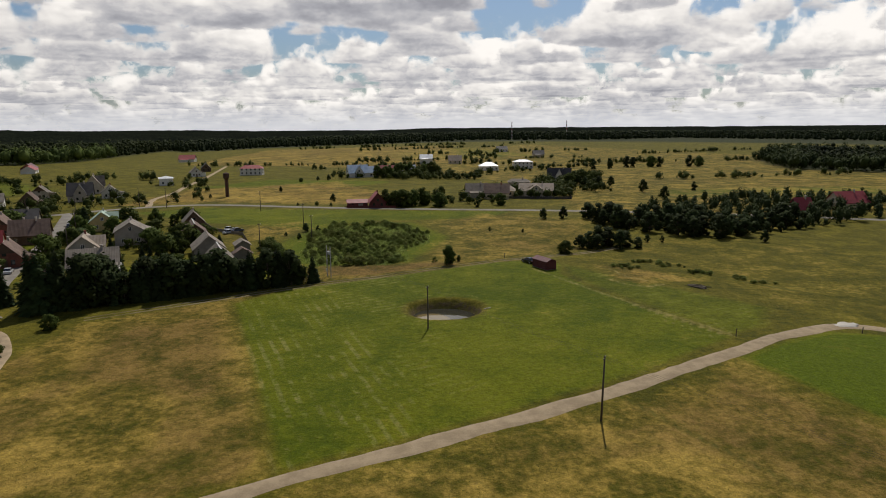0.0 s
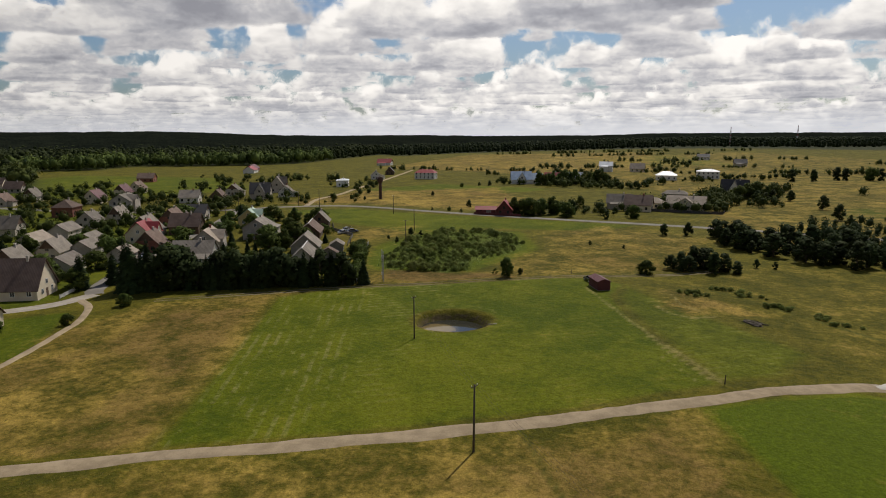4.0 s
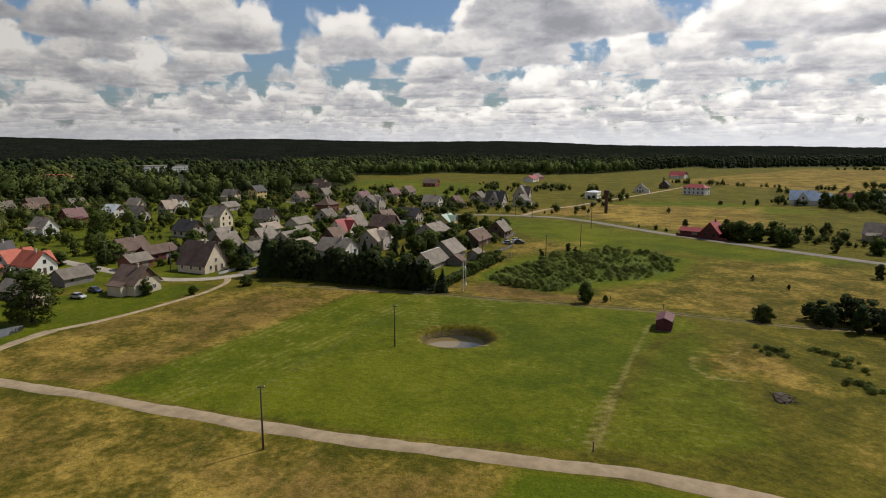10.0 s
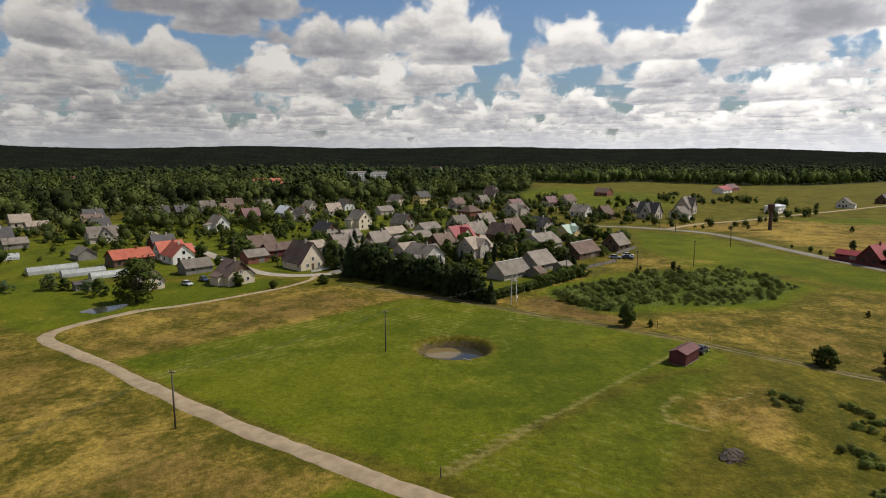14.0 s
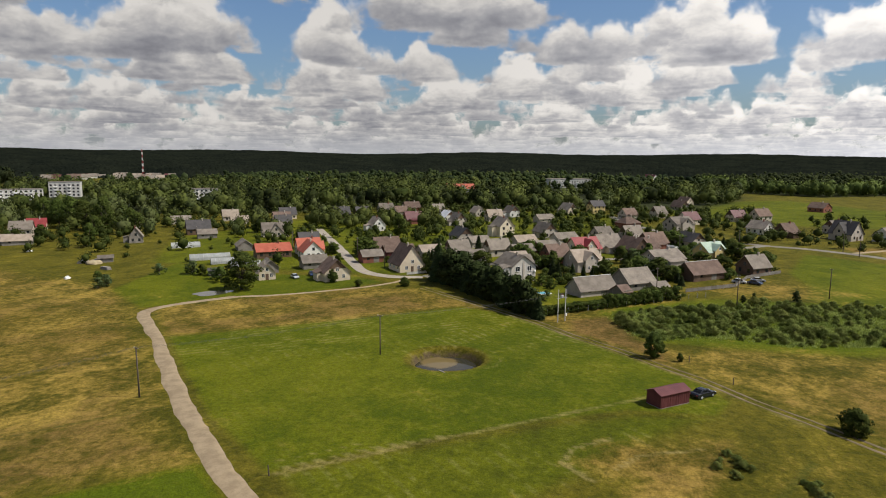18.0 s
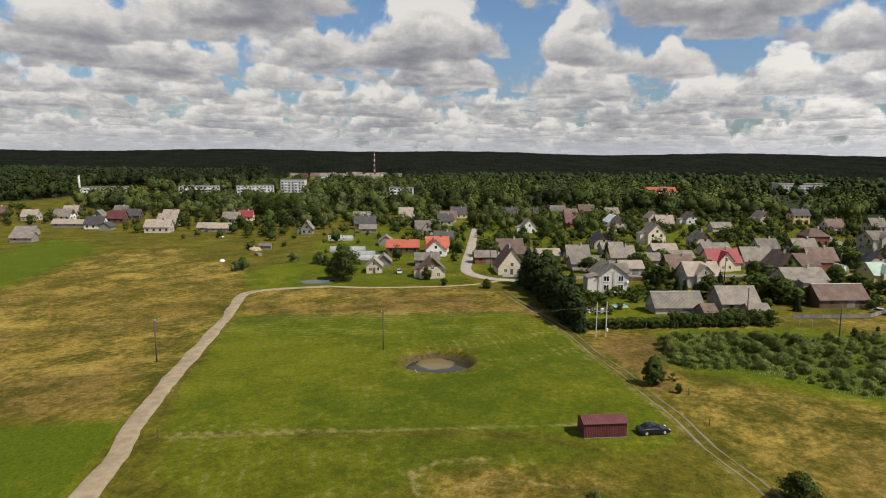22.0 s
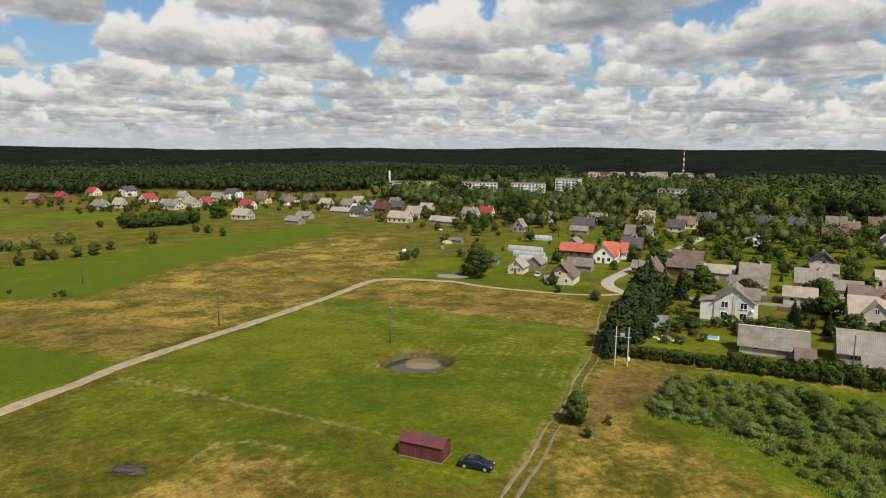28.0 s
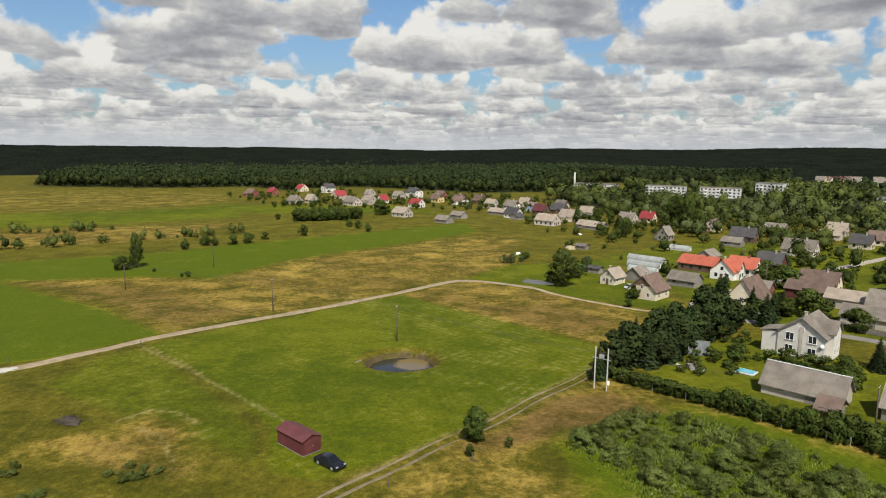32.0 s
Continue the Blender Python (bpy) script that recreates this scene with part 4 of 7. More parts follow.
def parked_car(x, y, angle):
    car = thing("car", x, y, angle, label="black saloon car parked on the grass beside the shed", category="car")
    low = [(-2.28, 0.42), (-2.25, 0.78), (-2.05, 0.93), (-1.35, 0.98), (1.05, 0.92), (1.95, 0.80), (2.25, 0.62), (2.30, 0.38), (2.1, 0.24), (-2.1, 0.24)]

    def loft(profile, half, tuck):
        bm = bmesh.new()
        rows = []
        for k, s in ((-1, 0.90), (-0.9, 1.0), (0.9, 1.0), (1, 0.90)):
            rows.append([bm.verts.new((px_ * (0.985 if abs(k) == 1 else 1), k * half * (1 - tuck * max(0, (pz - 0.9))), 0.24 + (pz - 0.24) * (s if abs(k) == 1 else 1))) for px_, pz in profile])
        n = len(profile)
        for a, b in zip(rows, rows[1:]):
            for i in range(n):
                bm.faces.new((a[i], a[(i + 1) % n], b[(i + 1) % n], b[i]))
        bm.faces.new(rows[0]), bm.faces.new(rows[-1][::-1])
        return bm
    part("body", finish(loft(low, 0.90, 0), "body", CAR_PAINT, False), None, car)
    cabin = [(-1.62, 0.95), (-0.95, 1.38), (-0.3, 1.45), (0.25, 1.42), (1.05, 0.93)]
    part("cabin", loft(cabin, 0.80, 0.35), CAR_PAINT, car)
    for s in (-1, 1):
        bm = bmesh.new()
        for quad in (((-1.30, 1.0), (-0.88, 1.32), (-0.36, 1.38), (-0.36, 1.0)), ((-0.28, 1.0), (-0.28, 1.38), (0.20, 1.35), (0.80, 1.0))):
            bm.faces.new([bm.verts.new((a, s * (0.815 - 0.28 * (b - 0.9)), b)) for a, b in quad])
        bmesh.ops.solidify(bm, geom=bm.faces[:], thickness=0.012)
        part("side_window", bm, GLASS, car)
        part("mirror", boxed(0.66, s * 0.86 - 0.09, 0.95, 0.82, s * 0.86 + 0.09, 1.08, bevel=0.03), CAR_PAINT, car)
        part("headlight", boxed(2.02, s * 0.66 - 0.17, 0.60, 2.26, s * 0.66 + 0.17, 0.73, bevel=0.03), STEEL, car, "clear headlight")
        part("tail_light", boxed(-2.275, s * 0.66 - 0.17, 0.66, -2.15, s * 0.66 + 0.17, 0.80, bevel=0.02), RED_ROOF, car, "red tail light")
        for wx in (-1.35, 1.38):
            wheel = part("wheel", finish(tube(bmesh.new(), (0, -0.1, 0), (0, 0.1, 0), 0.32, 0.32, 20), "wheel", RUBBER), None, car, at=pose(wx, s * 0.82, 0.32))
            part("rim", tube(bmesh.new(), (0, s * 0.09, 0), (0, s * 0.115, 0), 0.22, 0.20, 14), STEEL, wheel, "silver rim")
    for pts in (((1.04, 0.95), (0.30, 1.40)), ((-1.60, 0.98), (-0.98, 1.36))):
        (a, az), (b, bz) = pts
        bm = bmesh.new()
        o = 0.02 if a > 0 else -0.02
        bm.faces.new([bm.verts.new(p) for p in ((a + o, -0.70, az + 0.02), (a + o, 0.70, az + 0.02), (b + o, 0.60, bz + 0.02), (b + o, -0.60, bz + 0.02))])
        bmesh.ops.solidify(bm, geom=bm.faces[:], thickness=0.012)
        part("windscreen" if a > 0 else "rear_window", bm, GLASS, car)
    return car


parked_car(27.7, 41.2, 119)


# ---- poles and masts ----
def power_pole(x, y, height, angle=0, arms=1, material=POLE_WOOD, label="dark wooden power pole standing in the field", lean=0.0):
    pole = thing("power_pole", x, y, angle, label=label, category="power pole", group="power poles")
    pole.matrix_world = pole.matrix_world @ pose(0, 0, 0, lean, 0, 0)
    part("post", finish(tube(bmesh.new(), (0, 0, -0.8), (0, 0, height), 0.15, 0.10, 10), "post", material, True), None, pole)
    for i in range(arms):
        z = height - 0.3 - 0.7 * i
        part("crossarm", boxed(-0.55, -0.05, z, 0.55, 0.05, z + 0.1, bevel=0.01), material, pole)
        for k in (-0.48, 0.0, 0.48):
            if k or i == 0:
                part("insulator", tube(bmesh.new(), (k, 0, z + 0.1), (k, 0, z + 0.28), 0.045, 0.03, 6), TRIM, pole, "white insulator")
    return pole


power_pole(23.5, -50.6, 8.6, 62, lean=0.8)
power_pole(1.3, -12.6, 8.1, 62)
for px_, py_, hgt in ((-36.5, 78, 8.5), (-45, 108, 8.5), (-72, 152, 8.5), (-118, 166, 9), (-131, 168, 9), (-104, 60, 8.5), (-121, 96, 8.5), (-138, 128, 8.5), (-48.5, 61, 8.5), (-104, -18, 8), (-128, -30, 8), (-150, -60, 8), (35, -130, 8.5), (62, -96, 8.2), (-178, -110, 8)):
    power_pole(px_, py_, hgt, 25, label="grey-brown wooden power pole beside the village gardens")


def transformer(x0, y0, x1, y1):
    """Two pale concrete poles with a small transformer platform between them."""
    cx, cy = (x0 + x1) / 2, (y0 + y1) / 2
    ang = math.degrees(math.atan2(y1 - y0, x1 - x0))
    half = math.hypot(x1 - x0, y1 - y0) / 2
    stand = thing("transformer_station", cx, cy, ang, label="pole transformer on two pale concrete poles", category="transformer")
    for s in (-1, 1):
        part("post", boxed(s * half - 0.10, -0.09, -0.8, s * half + 0.10, 0.09, 7.8, bevel=0.02), CONCRETE, stand)
    part("transformer_tank", boxed(-0.4, -0.3, 5.82, 0.4, 0.3, 6.5, bevel=0.04), STEEL, stand, "small grey transformer tank")
    part("crossarm", boxed(-half - 0.5, -0.06, 5.7, half + 0.5, 0.06, 5.82), STEEL, stand)
    part("switch_box", boxed(half + 0.12, -0.2, 1.2, half + 0.45, 0.2, 1.9, bevel=0.02), TRIM, stand, "white switch box")
    for k in (-0.8, 0.0, 0.8):
        part("insulator", tube(bmesh.new(), (k * 0.4, 0, 6.5), (k * 0.4, 0, 6.8), 0.06, 0.04, 7), BRICK_WALL, stand, "brown insulator")


transformer(-22.7, 28.0, -23.9, 30.0)


def wires(a, b, count=3, gap=0.48, sag=0.7, name="power_line"):
    a, b = Vector(a), Vector(b)
    side = Vector((-(b - a).y, (b - a).x, 0)).normalized()
    line = thing(name, (a.x + b.x) / 2, (a.y + b.y) / 2, 0, 0.0, "thin sagging overhead power wires", "power line")
    for k in range(count):
        o = side * gap * (k - (count - 1) / 2)
        bm = bmesh.new()
        pts = [a.lerp(b, i / 12) + o - Vector((0, 0, sag * 4 * (i / 12) * (1 - i / 12))) for i in range(13)]
        rings_ = [[bm.verts.new(p - line.location + Vector((0, 0, 0.008)) * math.cos(2.1 * j) + side * 0.008 * math.sin(2.1 * j)) for j in range(3)] for p in pts]
        for r0, r1 in zip(rings_, rings_[1:]):
            for j in range(3):
                bm.faces.new((r0[j], r0[(j + 1) % 3], r1[(j + 1) % 3], r1[j]))
        part("wire", bm, WIRE, line)


wires((23.5, -50.6, hz(23.5, -50.6) + 8.5), (1.3, -12.6, hz(1.3, -12.6) + 8.0))
wires((1.3, -12.6, hz(1.3, -12.6) + 8.0), (-23.3, 29.0, hz(-23.3, 29) + 6.8))
wires((23.5, -50.6, hz(23.5, -50.6) + 8.5), (62, -96, hz(62, -96) + 8.0))
wires((-23.3, 29.0, hz(-23.3, 29) + 6.8), (-48.5, 61, hz(-48.5, 61) + 8.2), 2)


def water_tower(x, y):
    tower = thing("water_tower", x, y, 0, label="slender dark rusty steel water tower with a wider tank", category="water tower")
    part("shaft", finish(tube(bmesh.new(), (0, 0, -0.5), (0, 0, 9.0), 0.85, 0.85, 16), "shaft", RUST, False), None, tower)
    bm = tube(bmesh.new(), (0, 0, 9.0), (0, 0, 9.9), 0.85, 1.55, 16)
    tube(bm, (0, 0, 9.9), (0, 0, 12.2), 1.55, 1.55, 16), tube(bm, (0, 0, 12.2), (0, 0, 12.7), 1.55, 0.2, 16)
    part("tank", bm, RUST, tower)
    bm = bmesh.new()
    for s in (-0.2, 0.2):
        box(bm, 0.9, s - 0.02, 0.3, 0.95, s + 0.02, 9.2)
    for i in range(22):
        box(bm, 0.9, -0.2, 0.5 + 0.4 * i, 0.94, 0.2, 0.54 + 0.4 * i)
    part("ladder", bm, RUST, tower)


water_tower(-104.5, 210.5)


def lattice_mast(x, y, height, red=True):
    mast = thing("radio_mast", x, y, 0, label="tall red and white lattice radio mast", category="mast", group="masts")
    n = 10
    for i in range(n):
        z0, z1 = height * i / n, height * (i + 1) / n
        r0, r1 = 1.6 * (1 - 0.75 * i / n), 1.6 * (1 - 0.75 * (i + 1) / n)
        bm = bmesh.new()
        for k in range(3):
            a, b = 2.1 * k, 2.1 * (k + 1)
            pa, pb = Vector((r0 * math.cos(a), r0 * math.sin(a), z0)), Vector((r1 * math.cos(a), r1 * math.sin(a), z1))
            pc = Vector((r1 * math.cos(b), r1 * math.sin(b), z1))
            tube(bm, pa, pb, 0.28, 0.28, 4), tube(bm, pa, pc, 0.16, 0.16, 4)
        part("section", bm, RED_ROOF if i % 2 and red else TRIM, mast)
    return mast


lattice_mast(-930, -452, 45)
lattice_mast(159.6, 1185, 34)
lattice_mast(268, 1180, 36)

# ---- lone trees ----
tree("lone", 6.3, 40.8, 5.4, 0)
tree("lone", 40.7, 57.6, 4.2, 1, 1.05, "dense dark green rounded bush tree in dry grass")
tree("bush", 2.6, 44.0, 1.5)
tree("lone", 9.2, 44.8, 1.8, 0)
tree("lone", -69.2, -9.8, 3.2, 1)
tree("big", -71.0, -60.0, 12.5, wide=1.3)
tree("broad", -83, -70, 5.5)
for x, y, hgt in ((-84.5, -36, 4.2), (-79, -33, 4.6), (-70, -24, 2.6), (-95, -80, 4), (-83, -109, 3.5), (-86, -111, 3.2)):
    tree("broad", x, y, hgt)

# ---- spruce belt along the gardens ----
for i in range(36):
    k = i / 35
    x, y = -78 + 52 * k, 1.0 + 23.0 * k
    tall_ = 11.5 - 3.0 * k
    tree("pine" if trees.random() < 0.4 else "spruce", x + trees.uniform(-1.0, 1.0), y + trees.uniform(-0.5, 0.9), trees.choice([0.70, 0.82, 0.9, 0.97, 1.04]) * trees.uniform(0.93, 1.07) * tall_ * (1.0 if k < 0.9 else 0.75), wide=1.05)
    if k < 0.75:
        tree("pine" if trees.random() < 0.4 else "spruce", x - 1.0 + trees.uniform(-0.9, 0.9), y + 3.4, trees.uniform(0.6, 1.0) * tall_, wide=1.1)
tree("spruce", -79, 1.0, 13.5, wide=0.9)
tree("spruce", -75, 4.0, 12.5, wide=0.9)

# ---- damp thicket ----
HOLLOW = [(-32, 46), (-27, 41), (-20, 43), (-11, 42.5), (-5.5, 46.5), (-7, 61), (0.5, 74), (1, 90), (-8, 111), (-33, 113), (-38, 88), (-35, 58)]


def scatter(poly, count, keep=lambda x, y: True, gap=0.0, tries=40):
    xs, ys = [p[0] for p in poly], [p[1] for p in poly]
    out = []
    for _ in range(count * tries):
        if len(out) >= count:
            break
        x, y = trees.uniform(min(xs), max(xs)), trees.uniform(min(ys), max(ys))
        if inside(poly, np.array([x]), np.array([y]), 0.01)[0] > 0.5 and keep(x, y) and (not gap or all((x - a) ** 2 + (y - b) ** 2 > gap * gap for a, b in out)):
            out.append((x, y))
    return out


def ragged(x, y):
    return noise.noise(Vector((x * 0.11, y * 0.11, 3.0))) + 0.5 * noise.noise(Vector((x * 0.3, y * 0.3, 7.0))) > -0.16


for x, y in scatter(HOLLOW, 285, ragged, 2.1):
    big_ = trees.random() ** 2.2
    tree("weed", x, y, 0.9 + 1.9 * big_, wide=trees.uniform(0.95, 1.3))
# rank growth along the ditch east of the field
for x, y, many, reach in ((58, 42, 7, 1.5), (62, 40, 6, 1.4), (50.5, 36, 7, 1.6), (69, 28, 9, 1.8), (74, 22.5, 8, 1.8), (64, 36, 5, 1.2), (52, 33, 4, 1.0), (78, 18, 5, 1.6)):
    for _ in range(many):
        tree("weed", x + trees.gauss(0, reach), y + trees.gauss(0, reach * 0.6), trees.uniform(0.5, 1.1), wide=trees.uniform(1.1, 1.5), label="rank green shrub beside the grassy ditch")
for x, y, hgt in ((-42, 97, 3.2), (-37.5, 95, 2.6), (-41.4, 82, 2.2), (-47, 88, 1.6), (22, 96, 1.6), (33, 92, 1.4)):
    tree("pine", x, y, hgt)

# ---- pines beyond the field ----
for x, y, hgt in ((49.6, 64.9, 5.5), (58, 62.5, 6), (53, 69, 6.5), (69.3, 72.2, 2.6), (74, 72, 2.2), (94.8, 78, 8), (89, 85.6, 6.5), (102.9, 83, 4.5), (105.8, 71.2, 4), (83, 92.6, 6), (84.5, 122, 6), (71.7, 114, 6), (62.9, 122, 5), (45.3, 123, 4.5), (53.4, 124.7, 5), (113.7, 183, 7), (115.8, 222, 7)):
    tree("pine", x, y, hgt)
for x, y in scatter([(58, 118), (68, 99), (76, 88), (90, 79), (105, 81), (130, 93), (140, 108), (100, 110), (80, 112), (64, 126)], 62, gap=4.0):
    tree("pine", x, y, trees.choice([3.5, 4.5, 6.0, 7.5]) * trees.uniform(0.85, 1.15), wide=trees.uniform(1.0, 1.4))
for x, y, hgt in ((47, 66.5, 4.2), (51.5, 63.5, 4.8), (55.5, 67.5, 6.2), (60.5, 65.5, 5.2), (63.5, 63, 3.6), (57, 71.5, 5.4), (50, 71, 3.6)):
    tree("pine", x, y, hgt, wide=1.3)
for x, y, hgt in ((108, 258, 6), (146, 228, 5), (132, 400, 9), (146, 402, 9), (164, 416, 10), (170, 418, 9), (186, 420, 10), (193, 421, 9), (220, 425, 10), (228, 423, 9), (92, 255, 6), (94, 242, 6), (98, 248, 7),
                  (-14, 167, 6), (-9, 170, 6.5), (-2, 174, 6), (5.4, 162, 5), (6.5, 200, 6), (22, 161, 4), (-46, 186, 4), (-51, 170, 2.4), (-44, 166, 2), (-83, 237, 3), (-68, 312, 4), (-75, 311, 3), (-84, 299, 3), (-111, 204, 2.4), (-60, 171, 1.5)):
    tree("pine" if trees.random() < 0.6 else "broad", x, y, hgt)
# orchard trees and thickets by the southern fields
for x, y, hgt in ((44.5, -180, 5), (36, -190, 5), (32, -188, 4.5), (24, -189, 5), (17, -192, 5.5), (8, -203, 4), (-12, -212, 6), (-43, -242, 5), (-46, -233, 5), (-48, -219, 5), (-10, -294, 4), (44, -113, 2.2), (55, -127, 1.6), (63, -164, 5), (46, -113, 1.5), (-79, -304, 11), (-84, -309, 9)):
    tree("broad", x, y, hgt)
for x, y in scatter([(-18, -274), (-48, -278), (-66, -288), (-44, -300), (-20, -296)], 34, gap=3.2):
    tree("broad", x, y, trees.uniform(6, 8.5))

for x, y, hgt in ((-243, -203, 19), (-236, -191, 18), (-229, -177, 20), (-252, -214, 17), (-221, -160, 14), (-208, -172, 11), (-187, -207, 11), (-177, -197, 7), (-190, -189, 8), (-169, -155, 11), (-186, -226, 9), (-218, -155, 12), (-195, -16, 12), (-154, -28, 8), (-294, -246, 15), (-300, -232, 14)):
    tree("big", x, y, hgt, wide=trees.uniform(0.85, 1.05), label="tall full-crowned dark green tree among the far gardens")
for x, y, hgt in ((-75, -103, 4.2), (-72, -104, 3.6), (-96, -95, 4.0), (-97, -84, 5.0), (-88, -73.5, 4.0), (-80, -105, 2.6)):
    tree("willow", x, y, hgt, wide=1.3)
for x, y, hgt in ((-19, 168, 8), (-15, 165.5, 7.5), (-11.5, 163.5, 8.5), (-7, 167, 8), (-2, 171, 8.5), (5, 162.6, 7), (33, 168, 6), (88, 267, 9), (93, 270, 10), (100.7, 269, 9), (84, 261, 8), (97, 262, 8), (66, -134, 5.5)):
    tree("broad", x, y, hgt, wide=1.1, label="dense dark green tree beside the fields")
for i in range(13):
    tree("broad", -37 + 41 * i / 12 + trees.uniform(-1.5, 1.5), 326 + 31 * i / 12 + trees.uniform(-2, 2), trees.uniform(7.5, 11), wide=0.85, label="tall leafy tree in a row by the blue-roofed house")

tree("big", 61.4, -138, 13.5, wide=0.55, label="tall narrow tree at the field corner")

# ---- garden hedge ----
for i in range(46):
    k = i / 45
    tree("bush", -29.5 - 14.8 * k + trees.uniform(-0.25, 0.25), 25.5 + 35 * k, trees.uniform(2.3, 2.7) if k < 0.55 else trees.uniform(2.4, 4.0), wide=1.1 if k < 0.55 else 0.95, label="dense clipped dark green hedge bush")
# round clipped shrubs in the villa's garden
for x, y, hgt in ((-50, 23, 1.6), (-52.5, 21, 2.0), (-55, 23.5, 2.2), (-58, 26, 2.4), (-61, 24, 2.6), (-63.5, 21.5, 2.2), (-66, 27, 2.3), (-69, 29, 2.6), (-66, 32, 2.2), (-62.5, 34, 2.0), (-54, 27.5, 1.4), (-57, 20, 1.8), (-48, 26.5, 1.3), (-46, 29, 1.5), (-44, 26, 1.2), (-72, 34.5, 2.4), (-74, 38, 2.6), (-70, 41, 2.4), (-66, 44, 3.0), (-64, 41, 2.0)):
    tree("bush", x, y, hgt * 1.15, wide=1.25, label="round clipped shrub in the villa garden")

# ---- the village by the street ----
villa = house(-78.5, 25.5, LANE, 10.5, 9.0, 5.0, 8.3, SLATE, PALE_RENDER, "pale rendered two-storey villa with a grey gabled roof", fine=True, wing=(0.5, 4.5, 3.2), big=1.6, gable=1)
part("satellite_dish", tube(bmesh.new(), (5.5, 4.1, 3.3), (5.62, 4.16, 3.34), 0.42, 0.36, 16), TRIM, villa, "white satellite dish")
for k in (-0.24, 0.24):
    for z in (0.72, 3.38):
        part("window_sill", boxed(5.22, k * 9 - 0.95, z, 5.42, k * 9 + 0.95, z + 0.10, bevel=0.02), TRIM, villa)
part("corner_pilaster", boxed(5.2, -0.35, 0.0, 5.36, 0.35, 6.6, bevel=0.03), GREY_WALL, villa, "grey pilaster up the gable wall")
barn(-55.0, 44.4, STREET, 12.5, 6.8, 1.9, 5.0, SLATE, GREY_WALL, "long grey barn with a pale ridge cap", trim=True)
barn(-51.2, 52.0, STREET, 3.0, 5.0, 1.7, 3.2, BROWN_ROOF, GREY_WOOD, "low brown-roofed lean-to beside the long barn")
barn(-63.0, 59.0, STREET, 10.0, 8.4, 2.4, 6.0, SLATE, GREY_WOOD, "grey barn with a steep roof")
barn(-54.5, 63.5, STREET, 5.0, 4.0, 2.2, 3.4, SLATE, GREY_WOOD, "low grey board shed leaning against the barn")
barn(-113, 14.0, STREET, 10, 7, 2.6, 4.8, SLATE, GREY_WALL, "low grey-roofed outbuilding behind the villa")
house(-94.5, 51.5, STREET, 10.5, 8.5, 3.8, 7.3, BEIGE_ROOF, GREY_WALL, "grey house with a beige steep roof and cross gable", gable=-1, fine=True)
house(-128.4, 60.0, STREET, 11.5, 8.5, 3.2, 7.3, RED_ROOF, CREAM_WALL, "cream house under a bright red steep roof", gable=-1, fine=True)
house(-94.5, 79.5, STREET, 12.5, 9.0, 4.2, 7.0, SLATE, GREY_WALL, "large grey house with a wide grey roof", fine=True, wing=(-3, 7, 2.5))
barn(-76.6, 85.4, STREET, 13.5, 7.5, 2.4, 5.6, BROWN_ROOF, WOOD_WALL, "dark wooden barn with a brown roof and pale ridge", trim=True)
house(-116.5, 106.0, STREET, 9.5, 8.0, 3.4, 6.6, GREEN_ROOF, YELLOW_WALL, "yellow house with a pale green sheet roof", gable=-1, fine=True)
house(-84.5, 106.8, STREET, 8.5, 7.0, 2.8, 6.4, SLATE, WOOD_WALL, "wooden house with a steep grey roof at the village edge")
house(-99.3, -9.9, LANE, 11.0, 9.4, 2.7, 9.0, BROWN_ROOF, CREAM_WALL, "cream gabled house with a brown roof at the lane corner", fine=True)
house(-85.0, -33.6, LANE, 9.0, 8.5, 3.0, 7.0, BROWN_ROOF, CREAM_WALL, "cream house with brown shingle roof and dark gable", fine=True, wing=(-3.5, 5, 1.8), boards=WOOD_WALL)
house(-89, -57, LANE, 7.0, 5.5, 2.6, 5.2, BEIGE_ROOF, CREAM_WALL, "small beige summer house by the lawn", fine=True)
barn(-100.5, -58.5, LANE, 7, 5.5, 2.2, 4.6, SLATE, GREY_WOOD, "grey board shed behind the summer house")
house(-134.3, -65.0, STREET, 13.5, 9.0, 2.8, 5.4, ORANGE_ROOF, WOOD_WALL, "long low house under an orange-red roof")
house(-131.0, -49.0, LANE, 9.5, 8.0, 3.0, 6.8, ORANGE_ROOF, WHITE_WALL, "white house with an orange-red roof", gable=1)
house(-142.0, -52.0, STREET, 9.5, 7.0, 3.0, 6.4, ORANGE_ROOF, WHITE_WALL, "white house with a red-orange roof and porch")
house(-158, -54.6, STREET, 8.5, 7.0, 3.2, 7.0, DARK_ROOF, MAROON_WALL, "dark red wooden house with a dark roof")
barn(-108, -44, STREET, 9, 6.5, 2.3, 4.5, SLATE, GREY_WOOD, "low grey farm shed with a mossy roof")
house(-139.0, -19.5, STREET, 10.5, 8.0, 3.2, 6.8, BROWN_ROOF, CREAM_WALL, "cream house with a brown gabled roof")
barn(-128.0, -14.0, STREET, 12, 6.5, 2.9, 5.0, BROWN_ROOF, MAROON_WALL, "long maroon board outbuilding with a brown roof")
barn(-126.5, -1.5, STREET, 9, 7.0, 2.9, 5.0, BEIGE_ROOF, GREY_WALL, "pale grey outbuilding with a beige flat-pitched roof")
barn(-118.0, -24.0, STREET, 8, 6, 2.6, 4.6, SLATE, BRICK_WALL, "brick outbuilding beside the lane")


